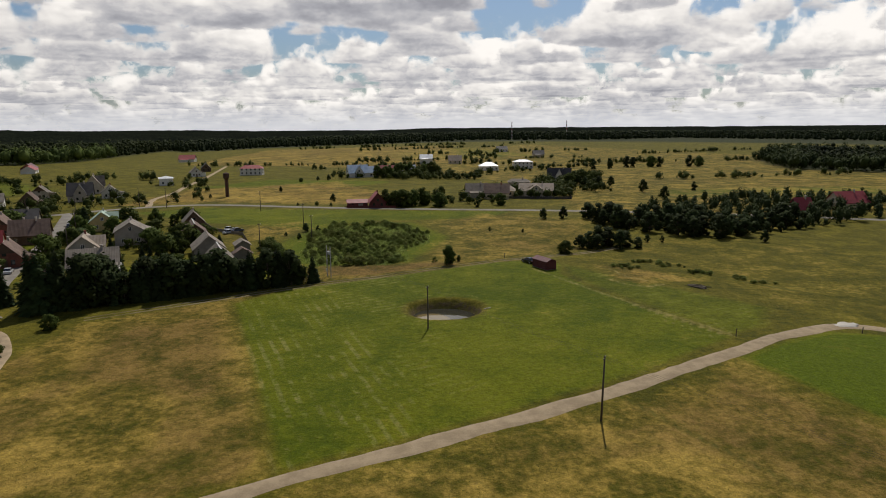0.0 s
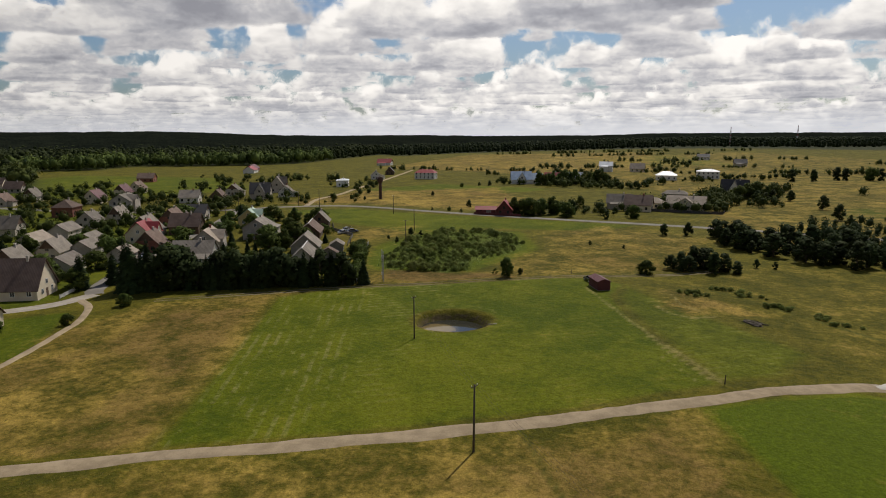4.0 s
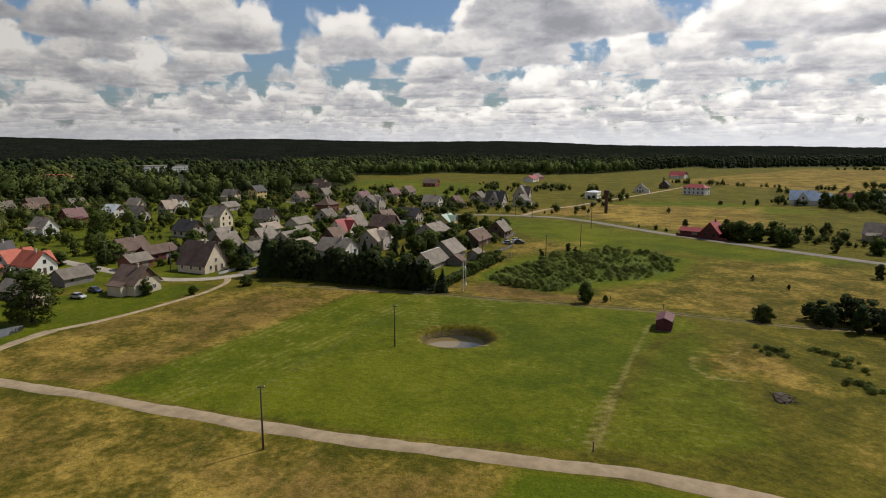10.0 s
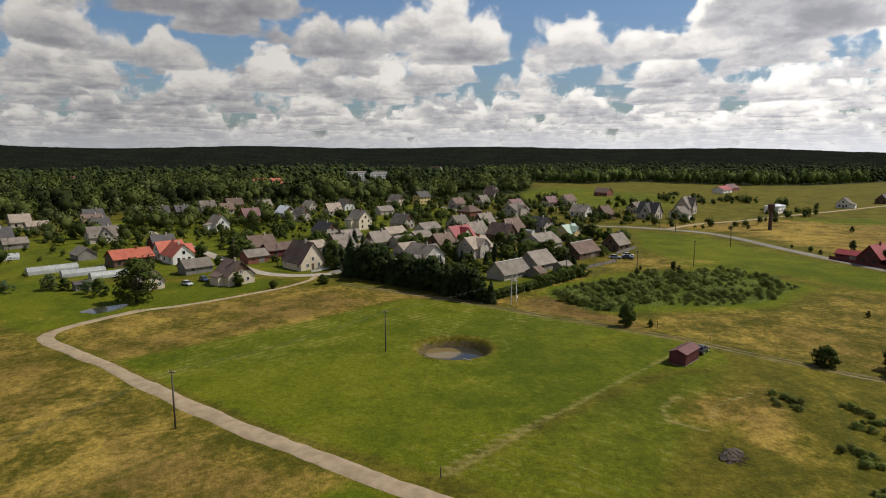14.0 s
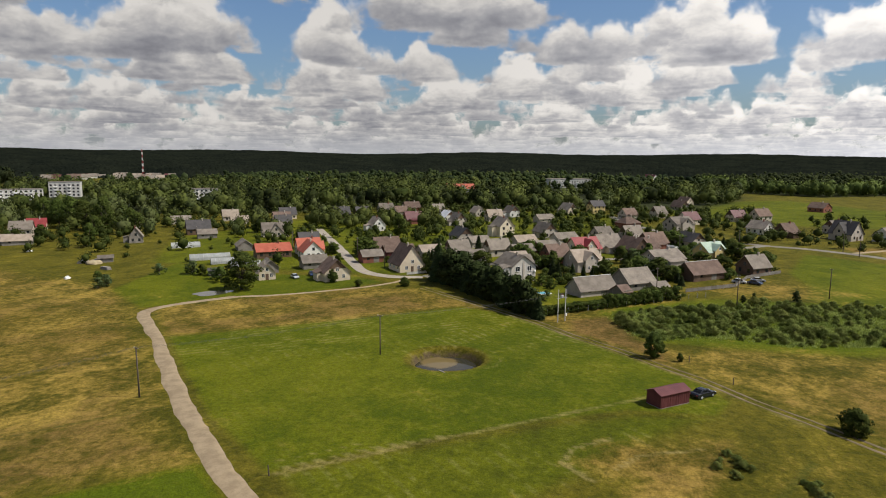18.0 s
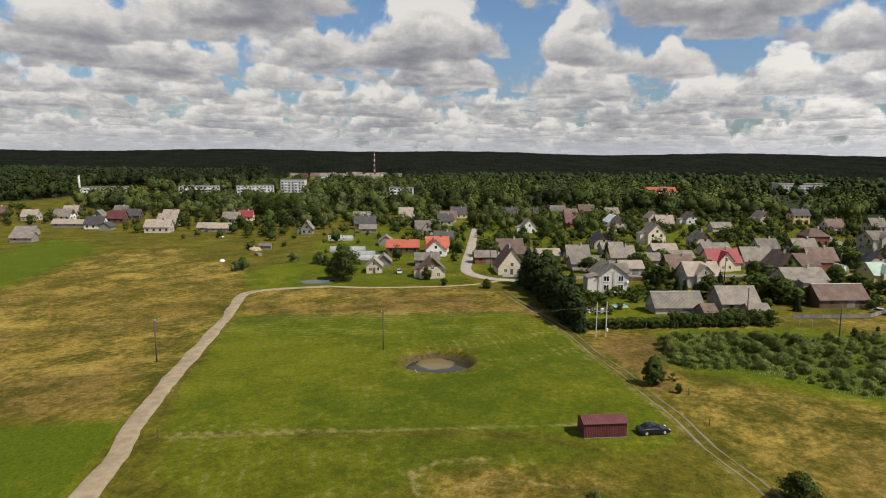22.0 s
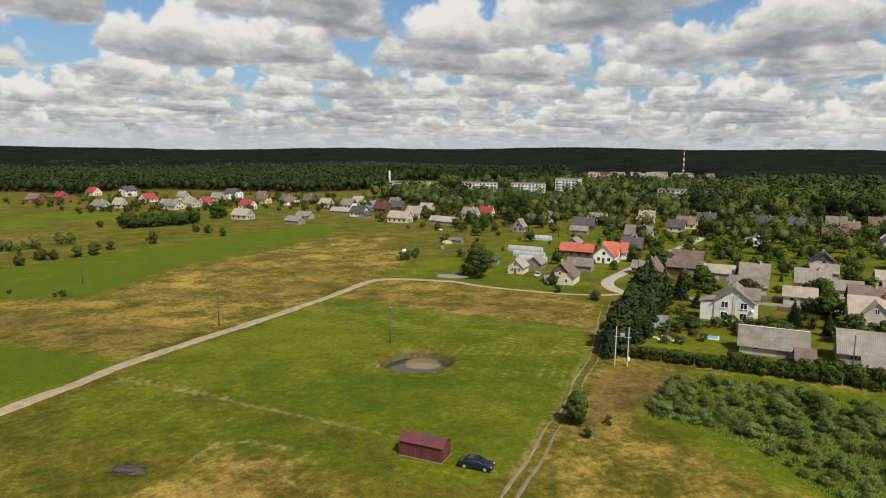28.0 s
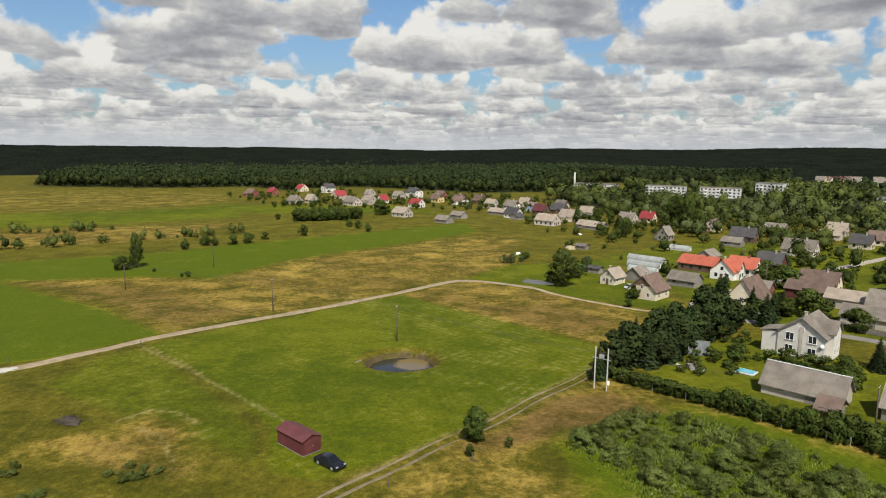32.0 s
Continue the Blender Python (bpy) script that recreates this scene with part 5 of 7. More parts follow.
def small_house(x, y, axis, roof, wall, what, size=1.0, tall=0, gable=0):
    """An ordinary village house; sizes vary a little from one to the next."""
    L, W = trees.uniform(8.5, 11) * size, trees.uniform(7, 8.4) * size
    eave = trees.uniform(2.8, 3.3) if not tall else trees.uniform(4.9, 5.4)
    more = random.Random(int(x * 7 + y * 13))
    return house(x, y, axis + trees.uniform(-3, 3), L, W, eave, eave + trees.uniform(3.4, 4.4), roof, wall, what, gable=gable, boards=WOOD_WALL if more.random() < 0.4 else None, wing=(-L * 0.35, L * 0.5, 2.6) if not gable and more.random() < 0.4 else None)


G, B = "grey village house with a steep grey roof", "village house with a brown steep roof"
small_house(-188.3, 55.8, LANE, SLATE, GREY_WALL, G, 1.0, 0, 0)
small_house(-195.6, 35.7, LANE, SLATE, CREAM_WALL, "cream tall-gabled house with a grey roof", 1.0, 1)
small_house(-307.0, 32.4, LANE, BEIGE_ROOF, GREY_WALL, "grey house with a beige roof")
small_house(-300.7, 54.4, LANE, SLATE, WHITE_WALL, "white gabled house with a grey roof")
small_house(-319.4, 96.2, LANE, SLATE, CREAM_WALL, "cream gabled house with a grey roof")
small_house(-324.1, 117.0, STREET, DARK_ROOF, YELLOW_WALL, "yellow house under a dark roof", 1.0, 1)
house(-203, 128, STREET, 12.5, 10, 5.2, 8.4, SLATE, GREY_WALL, "large two-storey grey brick house", gable=-1)
small_house(-392.3, 208.0, LANE, BROWN_ROOF, CREAM_WALL, B)
house(-214.0, 105.0, STREET, 10, 9, 4.4, 7.6, BROWN_ROOF, BRICK_WALL, "red brick house with a hipped brown roof", hip=3.4)
barn(-165, 60.2, STREET, 11, 7, 2.6, 5.0, SLATE, GREY_WALL, "grey outbuilding in the gardens")
barn(-156, 40.4, STREET, 10, 7, 2.6, 5.0, BEIGE_ROOF, GREY_WALL, "pale-roofed outbuilding in the gardens")
small_house(-272, 39.6, STREET, BEIGE_ROOF, GREY_WALL, "grey house with a beige roof", 0.9)
barn(-261, 68.7, STREET, 11, 7, 2.5, 5.0, SLATE, GREY_WALL, "grey outbuilding in the gardens")
small_house(-138.6, 72.1, STREET, SLATE, GREY_WALL, G, 1.1)
small_house(-174.0, 80.0, STREET, SLATE, GREY_WALL, G)
small_house(-126.2, 79.4, LANE, BROWN_ROOF, WOOD_WALL, B)
small_house(-132.9, 86.4, STREET, BROWN_ROOF, CREAM_WALL, B)
small_house(-172.6, 93.5, STREET, SLATE, GREY_WALL, G, 0.9)
small_house(-145.3, 94.0, STREET, BROWN_ROOF, BRICK_WALL, "brick house with a brown roof")
small_house(-282, 126.5, STREET, BROWN_ROOF, GREY_WALL, B)
small_house(-287, 148, STREET, SLATE, GREY_WALL, G)
small_house(-148.4, 111.5, LANE, DARK_ROOF, GREY_WALL, "grey house with a dark gabled roof", 0.95)
small_house(-246, 151, STREET, MAROON_ROOF, CREAM_WALL, "cream house with a maroon roof", 1.15)
barn(-127.8, 35.0, STREET, 9, 6.5, 2.6, 4.8, SLATE, GREY_WALL, "low grey garden outbuilding")
barn(-138.5, 46.5, STREET, 9, 6.5, 2.6, 4.8, SLATE, BRICK_WALL, "brick outbuilding with a grey roof")
small_house(-130.1, 25.6, STREET, SLATE, GREY_WALL, G, 0.9)
small_house(-174.2, 14.0, LANE, DARK_ROOF, GREY_WALL, "grey gabled house with a dark roof", 1.05)
small_house(-225, -29.5, LANE, BEIGE_ROOF, WHITE_WALL, "pale blue-white house with a beige roof", 0.9)
small_house(-272, 11.0, LANE, WHITE_ROOF, WHITE_WALL, "white house under a bright sheet metal roof")
small_house(-327, 5.7, STREET, SLATE, GREY_WALL, G)
small_house(-249.6, -85.2, STREET, DARK_ROOF, CREAM_WALL, "house with a dark purple-brown roof")
small_house(-203, -79.4, STREET, SLATE, GREY_WALL, G, 1.2, 0, -1)
small_house(-215.7, -122.3, STREET, DARK_ROOF, WOOD_WALL, "wooden house with a dark roof", 1.1)
barn(-198, -112, STREET, 9, 6, 2.4, 4.4, SLATE, GREY_WOOD, "low grey shed near the orchard")
small_house(-261.3, -10.3, STREET, MAROON_ROOF, BRICK_WALL, "brick house with a maroon roof")
barn(-108.6, 30.0, STREET, 8, 6, 2.5, 4.6, BEIGE_ROOF, GREY_WALL, "low pale-roofed garden outbuilding")
small_house(-127.2, 9.6, STREET, SLATE, CREAM_WALL, "cream house with a grey roof", 0.95)
barn(-155, 20, STREET, 9, 6.5, 2.6, 4.9, SLATE, GREY_WALL, "low grey garden outbuilding")
small_house(-112, 45.5, STREET, BROWN_ROOF, BRICK_WALL, "dark red house with a brown roof", 0.9)
small_house(-312, -45.6, STREET, DARK_ROOF, WOOD_WALL, "dark wooden house among trees")
small_house(-300, -58, STREET, DARK_ROOF, WOOD_WALL, "dark wooden house among trees")
small_house(-326, -30.3, STREET, SLATE, GREY_WALL, G)
small_house(-313, -19.5, STREET, BROWN_ROOF, GREY_WALL, B)
small_house(-340, -12.6, STREET, BROWN_ROOF, BRICK_WALL, B)
small_house(-246.9, 15.9, LANE, SLATE, GREY_WALL, "bluish grey roofed house", 0.9)
barn(-154, -81.6, LANE, 9, 6.5, 2.2, 4.6, SLATE, GREY_WOOD, "low grey mossy-roofed shed")
barn(-268, -115.4, STREET, 10, 7, 2.6, 4.8, BEIGE_ROOF, GREY_WALL, "low pale-roofed village outbuilding")
barn(-270, -151, STREET, 11, 7, 2.6, 4.8, SLATE, GREY_WALL, "grey outbuilding at the wood's edge")
# the southern row
small_house(-211, -339, STREET, BEIGE_ROOF, GREY_WALL, "low house with a pale beige roof")
small_house(-196, -299, LANE, SLATE, BLUE_ROOF, "small blue-walled house with a grey roof", 0.9)
small_house(-230, -315, STREET, SLATE, GREY_WALL, G)
small_house(-209.7, -285.7, STREET, DARK_ROOF, WOOD_WALL, "dark brown wooden house", 1.1)
barn(-162.8, -277.8, STREET, 9, 6, 2.2, 4.2, BEIGE_ROOF, GREY_WOOD, "low pale-roofed shed by the fields")
barn(-157, -252, LANE, 7, 6, 2.2, 4.4, DARK_ROOF, GREY_WOOD, "small dark-roofed shed by the fields")
small_house(-160, -218.7, STREET, BEIGE_ROOF, GREY_WALL, "low farmhouse with a weathered pale roof", 1.25)
small_house(-217, -261, STREET, BEIGE_ROOF, GREY_WALL, "farmhouse with a weathered pale roof", 1.1)
small_house(-214.5, -212.7, STREET, SLATE, GREY_WALL, G, 1.1)
barn(-175, -190.5, STREET, 12, 7, 2.2, 4.6, BEIGE_ROOF, GREY_WOOD, "low weathered barn by the orchard")
small_house(-232, -215, STREET, RED_ROOF, CREAM_WALL, "house with a dark red roof behind the orchard", 0.9)
small_house(-237, -165, LANE, BROWN_ROOF, GREY_WALL, B)
small_house(-181.6, -139.7, LANE, SLATE, GREY_WOOD, "small grey board house", 0.7)
small_house(-157, -455, STREET, DARK_ROOF, WHITE_WALL, "white house with a dark hipped roof", 1.3, 1)
small_house(-86, -458, LANE, RED_ROOF, CREAM_WALL, "house with a crimson roof", 1.2)
small_house(-92, -534, LANE, DARK_ROOF, WHITE_WALL, "white gabled house with a dark roof", 1.3, 1)
small_house(-70, -560, STREET, RED_ROOF, CREAM_WALL, "house with a red roof", 1.2)
small_house(-39, -409, STREET, SLATE, GREY_WALL, G, 1.1)
small_house(-53, -414, STREET, BEIGE_ROOF, GREY_WALL, "village house with a pale roof")
small_house(-80, -383, STREET, SLATE, GREY_WALL, G, 1.3)
small_house(-96, -392, STREET, BEIGE_ROOF, GREY_WALL, "village house with a pale roof", 1.2)
small_house(-124, -355, STREET, RED_ROOF, WHITE_WALL, "white house with a crimson roof", 1.1)
small_house(-110, -400, LANE, RED_ROOF, WHITE_WALL, "house with a crimson roof", 0.9)
small_house(-157, -397, STREET, BROWN_ROOF, YELLOW_WALL, "yellow house with a brown roof", 1.1)
small_house(-175, -390, STREET, BROWN_ROOF, BRICK_WALL, B, 1.1)
small_house(-188, -376, STREET, BROWN_ROOF, WOOD_WALL, B)
small_house(-91, -290, STREET, BEIGE_ROOF, GREY_WALL, "low grey farmhouse at the field edge", 1.1)
small_house(-35, -514, STREET, RED_ROOF, BRICK_WALL, "house with a red roof before the wood", 1.1)
small_house(-14, -500, STREET, BROWN_ROOF, BRICK_WALL, B, 1.2)
barn(-123.8, -270.6, STREET, 10, 6.5, 2.3, 4.6, SLATE, GREY_WOOD, "low grey barn with a pale roof by the southern gardens")
barn(-104.0, -247.6, STREET, 10, 6.5, 2.3, 4.6, SLATE, GREY_WOOD, "low weathered shed by the southern gardens")
small_house(-180.4, -338.0, STREET, BEIGE_ROOF, GREY_WALL, "village house with a pale roof")
small_house(-189.5, -321.1, STREET, SLATE, WHITE_WALL, "white house with a grey roof")
small_house(-160.1, -263.0, STREET, DARK_ROOF, WHITE_WALL, "white house with a dark roof")
barn(-158.8, -286.4, STREET, 10, 6.5, 2.3, 4.6, BEIGE_ROOF, GREY_WOOD, "low pale-roofed shed by the southern gardens")
small_house(-190.0, -278.2, STREET, MAROON_ROOF, WOOD_WALL, "wooden house with a dark maroon roof")
small_house(-184.9, -234.8, STREET, BEIGE_ROOF, CREAM_WALL, "cream house with a pale roof")
barn(-174.3, -198.3, STREET, 10, 6.5, 2.3, 4.6, BEIGE_ROOF, GREY_WOOD, "low pale-roofed barn by the orchard")
small_house(-79.2, -392.0, STREET, BEIGE_ROOF, GREY_WALL, "long low house with a pale roof")
small_house(-116.5, -464.1, STREET, SLATE, GREY_WALL, "grey village house before the wood")
small_house(-167.3, -369.9, STREET, BROWN_ROOF, WHITE_WALL, "white gabled house with a brown roof")
small_house(-178.3, -441.4, STREET, BROWN_ROOF, BRICK_WALL, "brick house with a brown roof")
small_house(-136.6, -439.2, STREET, SLATE, GREY_WALL, "grey village house before the wood")
small_house(-299.0, -92.9, STREET, DARK_ROOF, CREAM_WALL, "cream house with a dark roof behind the gardens")
small_house(-270.4, -90.6, STREET, BROWN_ROOF, CREAM_WALL, "cream house with a brown roof behind the gardens")
small_house(-288.0, -126.7, STREET, BEIGE_ROOF, GREY_WALL, "house with a pale hipped roof")
# the northern end and the scattered houses beyond the road
small_house(-348, 186, LANE, BROWN_ROOF, GREY_WALL, B)
small_house(-262, 187, STREET, MAROON_ROOF, CREAM_WALL, "cream house with a dark red roof")
small_house(-268, 205, STREET, BROWN_ROOF, GREY_WALL, B, 1.1)
small_house(-198, 168.5, LANE, SLATE, WHITE_WALL, "white house with a pale grey roof", 1.1)
small_house(-184, 174, STREET, BROWN_ROOF, WOOD_WALL, B)
small_house(-332, 282, LANE, BROWN_ROOF, BRICK_WALL, "dark gabled house beyond the meadow", 1.2)
house(-172, 196, LANE, 11, 9, 3.4, 9, DARK_ROOF, GREY_WALL, "tall grey brick house with a steep dark roof", gable=-1)
house(-185, 234, STREET, 11, 9, 4.0, 10, SLATE, GREY_WALL, "tall house with a steep pale grey roof", gable=-1)
small_house(-199, 208, STREET, SLATE, GREY_WALL, G)
small_house(-165, 211, STREET, SLATE, WHITE_WALL, "white-walled house with a grey roof")
barn(-322, 402, STREET, 20, 10, 3.0, 6, RED_ROOF, WHITE_WALL, "long farm building with a crimson roof", name="farm_building")
barn(-336, 425, STREET, 22, 10, 3.2, 6.5, MAROON_ROOF, BRICK_WALL, "long farm building with a maroon roof", name="farm_building")
house(-166, 285, STREET, 13, 8, 4.4, 5.2, WHITE_ROOF, WHITE_WALL, "white flat-roofed house with a wide balcony", hip=3)
house(-134, 366, STREET + 70, 16, 9, 5.0, 7.4, RED_ROOF, WHITE_WALL, "long white house with a low red roof", hip=3)
small_house(-172, 354, STREET, SLATE, WHITE_WALL, "white house with a grey roof")
small_house(-183, 408, STREET, DARK_ROOF, WOOD_WALL, "dark wooden house among pines")
house(-51.4, 336.7, 20, 14, 9, 3.4, 8.6, BLUE_ROOF, WHITE_WALL, "white house with a blue sheet metal roof", gable=-1)
house(-41, 340, 20, 8, 8, 3.4, 7.4, BLUE_ROOF, WHITE_WALL, "small wing house with a blue roof")
small_house(-32, 357, 10, RED_ROOF, CREAM_WALL, "house with a dull red roof", 1.1)
small_house(-16, 360, 10, WHITE_ROOF, WHITE_WALL, "house with a bright sheet roof", 0.9)
house(-23, 164.5, 100, 9, 7, 2.6, 6.6, RED_ROOF, MAROON_WALL, "dark red wooden house by the road")
barn(-32, 166, 10, 9, 5, 2.0, 3.2, RED_ROOF, MAROON_WALL, "long low red shed by the road")
small_house(-4, 482, 0, WHITE_ROOF, WHITE_WALL, "white house on the ridge", 1.2, 1)
small_house(24.6, 203.6, 5, SLATE, GREY_WALL, "low grey house with a flat-pitched roof", 1.2)
small_house(-254, 560, 10, RED_ROOF, WHITE_WALL, "white farmhouse with a red roof", 1.6)
house(47, 397, 0, 15, 11, 3.6, 6.5, WHITE_ROOF, WHITE_WALL, "white house with a pale hipped roof", hip=5)
house(77, 416, 0, 16, 10, 5.6, 7.2, WHITE_ROOF, WHITE_WALL, "modern white two-storey house", hip=5)
house(85, 299, -10, 15, 9, 1.6, 8.0, DARK_ROOF, WHITE_WALL, "black-roofed house with white gables", gable=-1)
house(50.5, 237.7, -8, 12, 8, 4.6, 6.2, SLATE, GREY_WALL, "grey house with a low mono roof", hip=2)
house(55.2, 205, -8, 17, 10, 3.2, 6.4, BEIGE_ROOF, CREAM_WALL, "large beige brick house with a beige tiled roof", gable=-1, fine=True)
house(40, 207, -8, 9, 9, 3.0, 5.2, BEIGE_ROOF, CREAM_WALL, "garage wing with a beige roof", chimney=0, hip=2)
small_house(34, 195, -8, BROWN_ROOF, CREAM_WALL, "low house with a pinkish brown roof", 1.1)
small_house(88, 689, 0, DARK_ROOF, WHITE_WALL, "white house among trees on the ridge", 1.3)
small_house(116, 578, 0, DARK_ROOF, GREY_WALL, "dark-roofed house on the ridge", 1.3)
small_house(23, 484, 0, BEIGE_ROOF, CREAM_WALL, "house with a beige roof on the ridge", 1.2)
house(179, 146, 10, 14, 9, 3.2, 7.4, RED_ROOF, CREAM_WALL, "house with a dull red roof behind pines")
small_house(149, 128, 10, RED_ROOF, WHITE_WALL, "small house with a red roof behind pines", 0.8)


def flats(x, y, angle, L, W, H, label):
    """A pale block of flats with rows of windows and balconies."""
    block = thing("apartment_block", x, y, angle, label=label, category="apartment block", group="apartment blocks")
    part("wall", boxed(-L / 2, -W / 2, -1, L / 2, W / 2, H, bevel=0.05), CONCRETE, block)
    part("roof", boxed(-L / 2 - 0.3, -W / 2 - 0.3, H, L / 2 + 0.3, W / 2 + 0.3, H + 0.4, bevel=0.05), SLATE, block)
    n = int(L / 3.4)
    for s, a in ((-1, 0), (1, 180)):
        for fl in range(int(H / 2.8)):
            for i in range(n):
                wx = (i + 0.5) / n * L - L / 2
                if i % 3 == 1 and s < 0:
                    part("balcony", boxed(wx - 1.4, -W / 2 - 1.1, fl * 2.8 + 0.4, wx + 1.4, -W / 2, fl * 2.8 + 1.5, bevel=0.03), TRIM, block)
                window(block, wx, s * W / 2, fl * 2.8 + 1.9, 1.6, 1.5, a, False)


flats(-384, -377, 40 + 90, 36, 12, 9, "pale three-storey block of flats before the wood")
flats(-405, -330, 40 + 90, 34, 12, 9, "pale three-storey block of flats before the wood")
flats(-452, -317, 20 + 90, 24, 12, 13, "tall pale block of flats among trees")
flats(-430, -190, 20 + 90, 22, 11, 9, "pale two-storey block among trees")
flats(-385, -492, 40 + 90, 46, 16, 5, "long low pale works building")
flats(-717, 184, 100, 55, 24, 11, "long grey works hall at the wood's edge")
flats(-720, -640, 120, 40, 16, 12, "pale block of flats in the wood")
stack = thing("chimney_stack", -363.5, -502.7, 0, label="pale brick works chimney stack", category="chimney")
part("shaft", finish(tube(bmesh.new(), (0, 0, -1), (0, 0, 18), 1.4, 0.9, 14), "shaft", CONCRETE, True), None, stack)
part("rim", tube(bmesh.new(), (0, 0, 18), (0, 0, 18.6), 1.1, 1.25, 14), CONCRETE, stack)
house(-524, 32.6, STREET, 30, 12, 6, 10.5, ORANGE_ROOF, WHITE_WALL, "long white building with an orange tiled roof", gable=-1)
house(-472, 62, STREET, 22, 9, 4.2, 5.6, WHITE_ROOF, WHITE_WALL, "long white flat-roofed building", chimney=0)
house(-749, -157, LANE, 18, 12, 5, 11, RED_ROOF, WHITE_WALL, "white house with a red roof among trees")
house(-873, 348, LANE, 22, 14, 6, 13, MAROON_ROOF, WHITE_WALL, "white house with a dark red roof at the wood's edge")
for x, y in scatter([(-640, -330), (-980, -420), (-1000, -560), (-760, -520)], 34, gap=22):
    small_house(x, y, STREET, trees.choice([SLATE, SLATE, BROWN_ROOF, BROWN_ROOF, MAROON_ROOF, BEIGE_ROOF]), trees.choice([WHITE_WALL, CREAM_WALL, GREY_WALL]), "distant village house among trees", 1.1)

# ---- garden trees among the houses ----
HOMES = [(o.location.x, o.location.y) for o in scene.objects if o.parent is None and o.name.split(".")[0] in ("house", "outbuilding", "farm_building", "apartment_block")]
LANES = np.concatenate([smooth_line(p, 4) for p in ([(-84, -4), (-101.7, 27), (-113, 55.5), (-126, 91), (-147, 137), (-152, 147), (-114, 174), (-60, 166)], [(-84, -4), (-86, -14), (-116, -30.5), (-175, -46), (-235, -62)])])


def clear(x, y, home=6.0, lane=4.5):
    return all((x - a) ** 2 + (y - b) ** 2 > home * home for a, b in HOMES) and np.min(np.hypot(LANES[:, 0] - x, LANES[:, 1] - y)) > lane


VILLAGE = [(-48, 32), (-60, 70), (-80, 112), (-140, 125), (-190, 190), (-350, 200), (-370, 60), (-360, -60), (-230, -75), (-120, -42), (-96, -16), (-88, 10), (-70, 12)]
gardens, spare = random.Random(23), []
for x, y in scatter(VILLAGE, 820, lambda x, y: clear(x, y, 8.2 if x < -150 else 6.8, 3.8), 2.8):
    hgt = gardens.uniform(2.0, 4.5) if gardens.random() < 0.6 else gardens.uniform(4.5, 8.0)
    if math.hypot(x + 55.5, y - 30) < 9 or math.hypot(x + 57, y - 18.4) < 5:
        continue
    if x > -150:
        k = gardens.random()
        tree("spruce" if k < 0.12 else "willow" if k < 0.16 else "bush" if k < 0.36 else "broad", x, y, hgt if k >= 0.36 or k < 0.16 else hgt * 0.6, wide=gardens.uniform(1.0, 1.35))
    else:
        spare.append((x, y))
SOUTH = [(-100, -40), (-230, -75), (-330, -100), (-330, -220), (-240, -330), (-200, -340), (-150, -240), (-110, -120)]
spare += scatter(SOUTH, 230, lambda x, y: clear(x, y, 10.5) and (x < -150 or trees.random() < 0.3), 4.0)
spare += scatter([(-30, -380), (-120, -330), (-230, -250), (-250, -330), (-190, -420), (-60, -440)], 110, lambda x, y: clear(x, y, 8.5), 4.5)
spare += scatter([(-20, -360), (-250, -350), (-240, -470), (-60, -560), (10, -520)], 150, lambda x, y: clear(x, y, 8), 6)
def grove(x, y):
    return noise.noise(Vector((x * 0.021, y * 0.021, 1.7))) > 0.16 and clear(x, y, 9)


spare += scatter([(-150, 160), (-110, 190), (-140, 300), (-330, 420), (-350, 220)], 100, grove, 4)
spare += scatter([(-30, 318), (30, 300), (34, 325), (-30, 345)], 40, lambda x, y: clear(x, y, 8), 4) + scatter([(-20, 172), (30, 172), (34, 198), (-16, 190)], 30, lambda x, y: clear(x, y, 7), 4)
spare += scatter([(60, 222), (100, 222), (100, 285), (66, 285)], 60, lambda x, y: clear(x, y, 8), 4)
spare += scatter([(-75, 322), (10, 330), (10, 372), (-70, 362)], 40, lambda x, y: clear(x, y, 8), 3.5) + scatter([(28, 190), (72, 192), (76, 222), (26, 226)], 34, lambda x, y: clear(x, y, 8), 3.0)
spare += scatter([(-60, 340), (100, 250), (140, 420), (60, 640), (-80, 520)], 130, grove, 4)

thick = scatter([(-185, -70), (-335, -70), (-345, -330), (-260, -335), (-235, -230), (-205, -150)], 170, lambda x, y: clear(x, y, 15), 6.5)
thick += scatter([(-225, 10), (-345, 10), (-345, -75), (-225, -70)], 50, lambda x, y: clear(x, y, 12), 6)

# ---- the woods ----
def ball():
    bm = bmesh.new()
    bmesh.ops.create_icosphere(bm, subdivisions=1, radius=1.0)
    v, f = np.array([tuple(q.co) for q in bm.verts]), np.array([[q.index for q in t.verts] for t in bm.faces])
    bm.free()
    return v, f


BALL_V, BALL_F = ball()


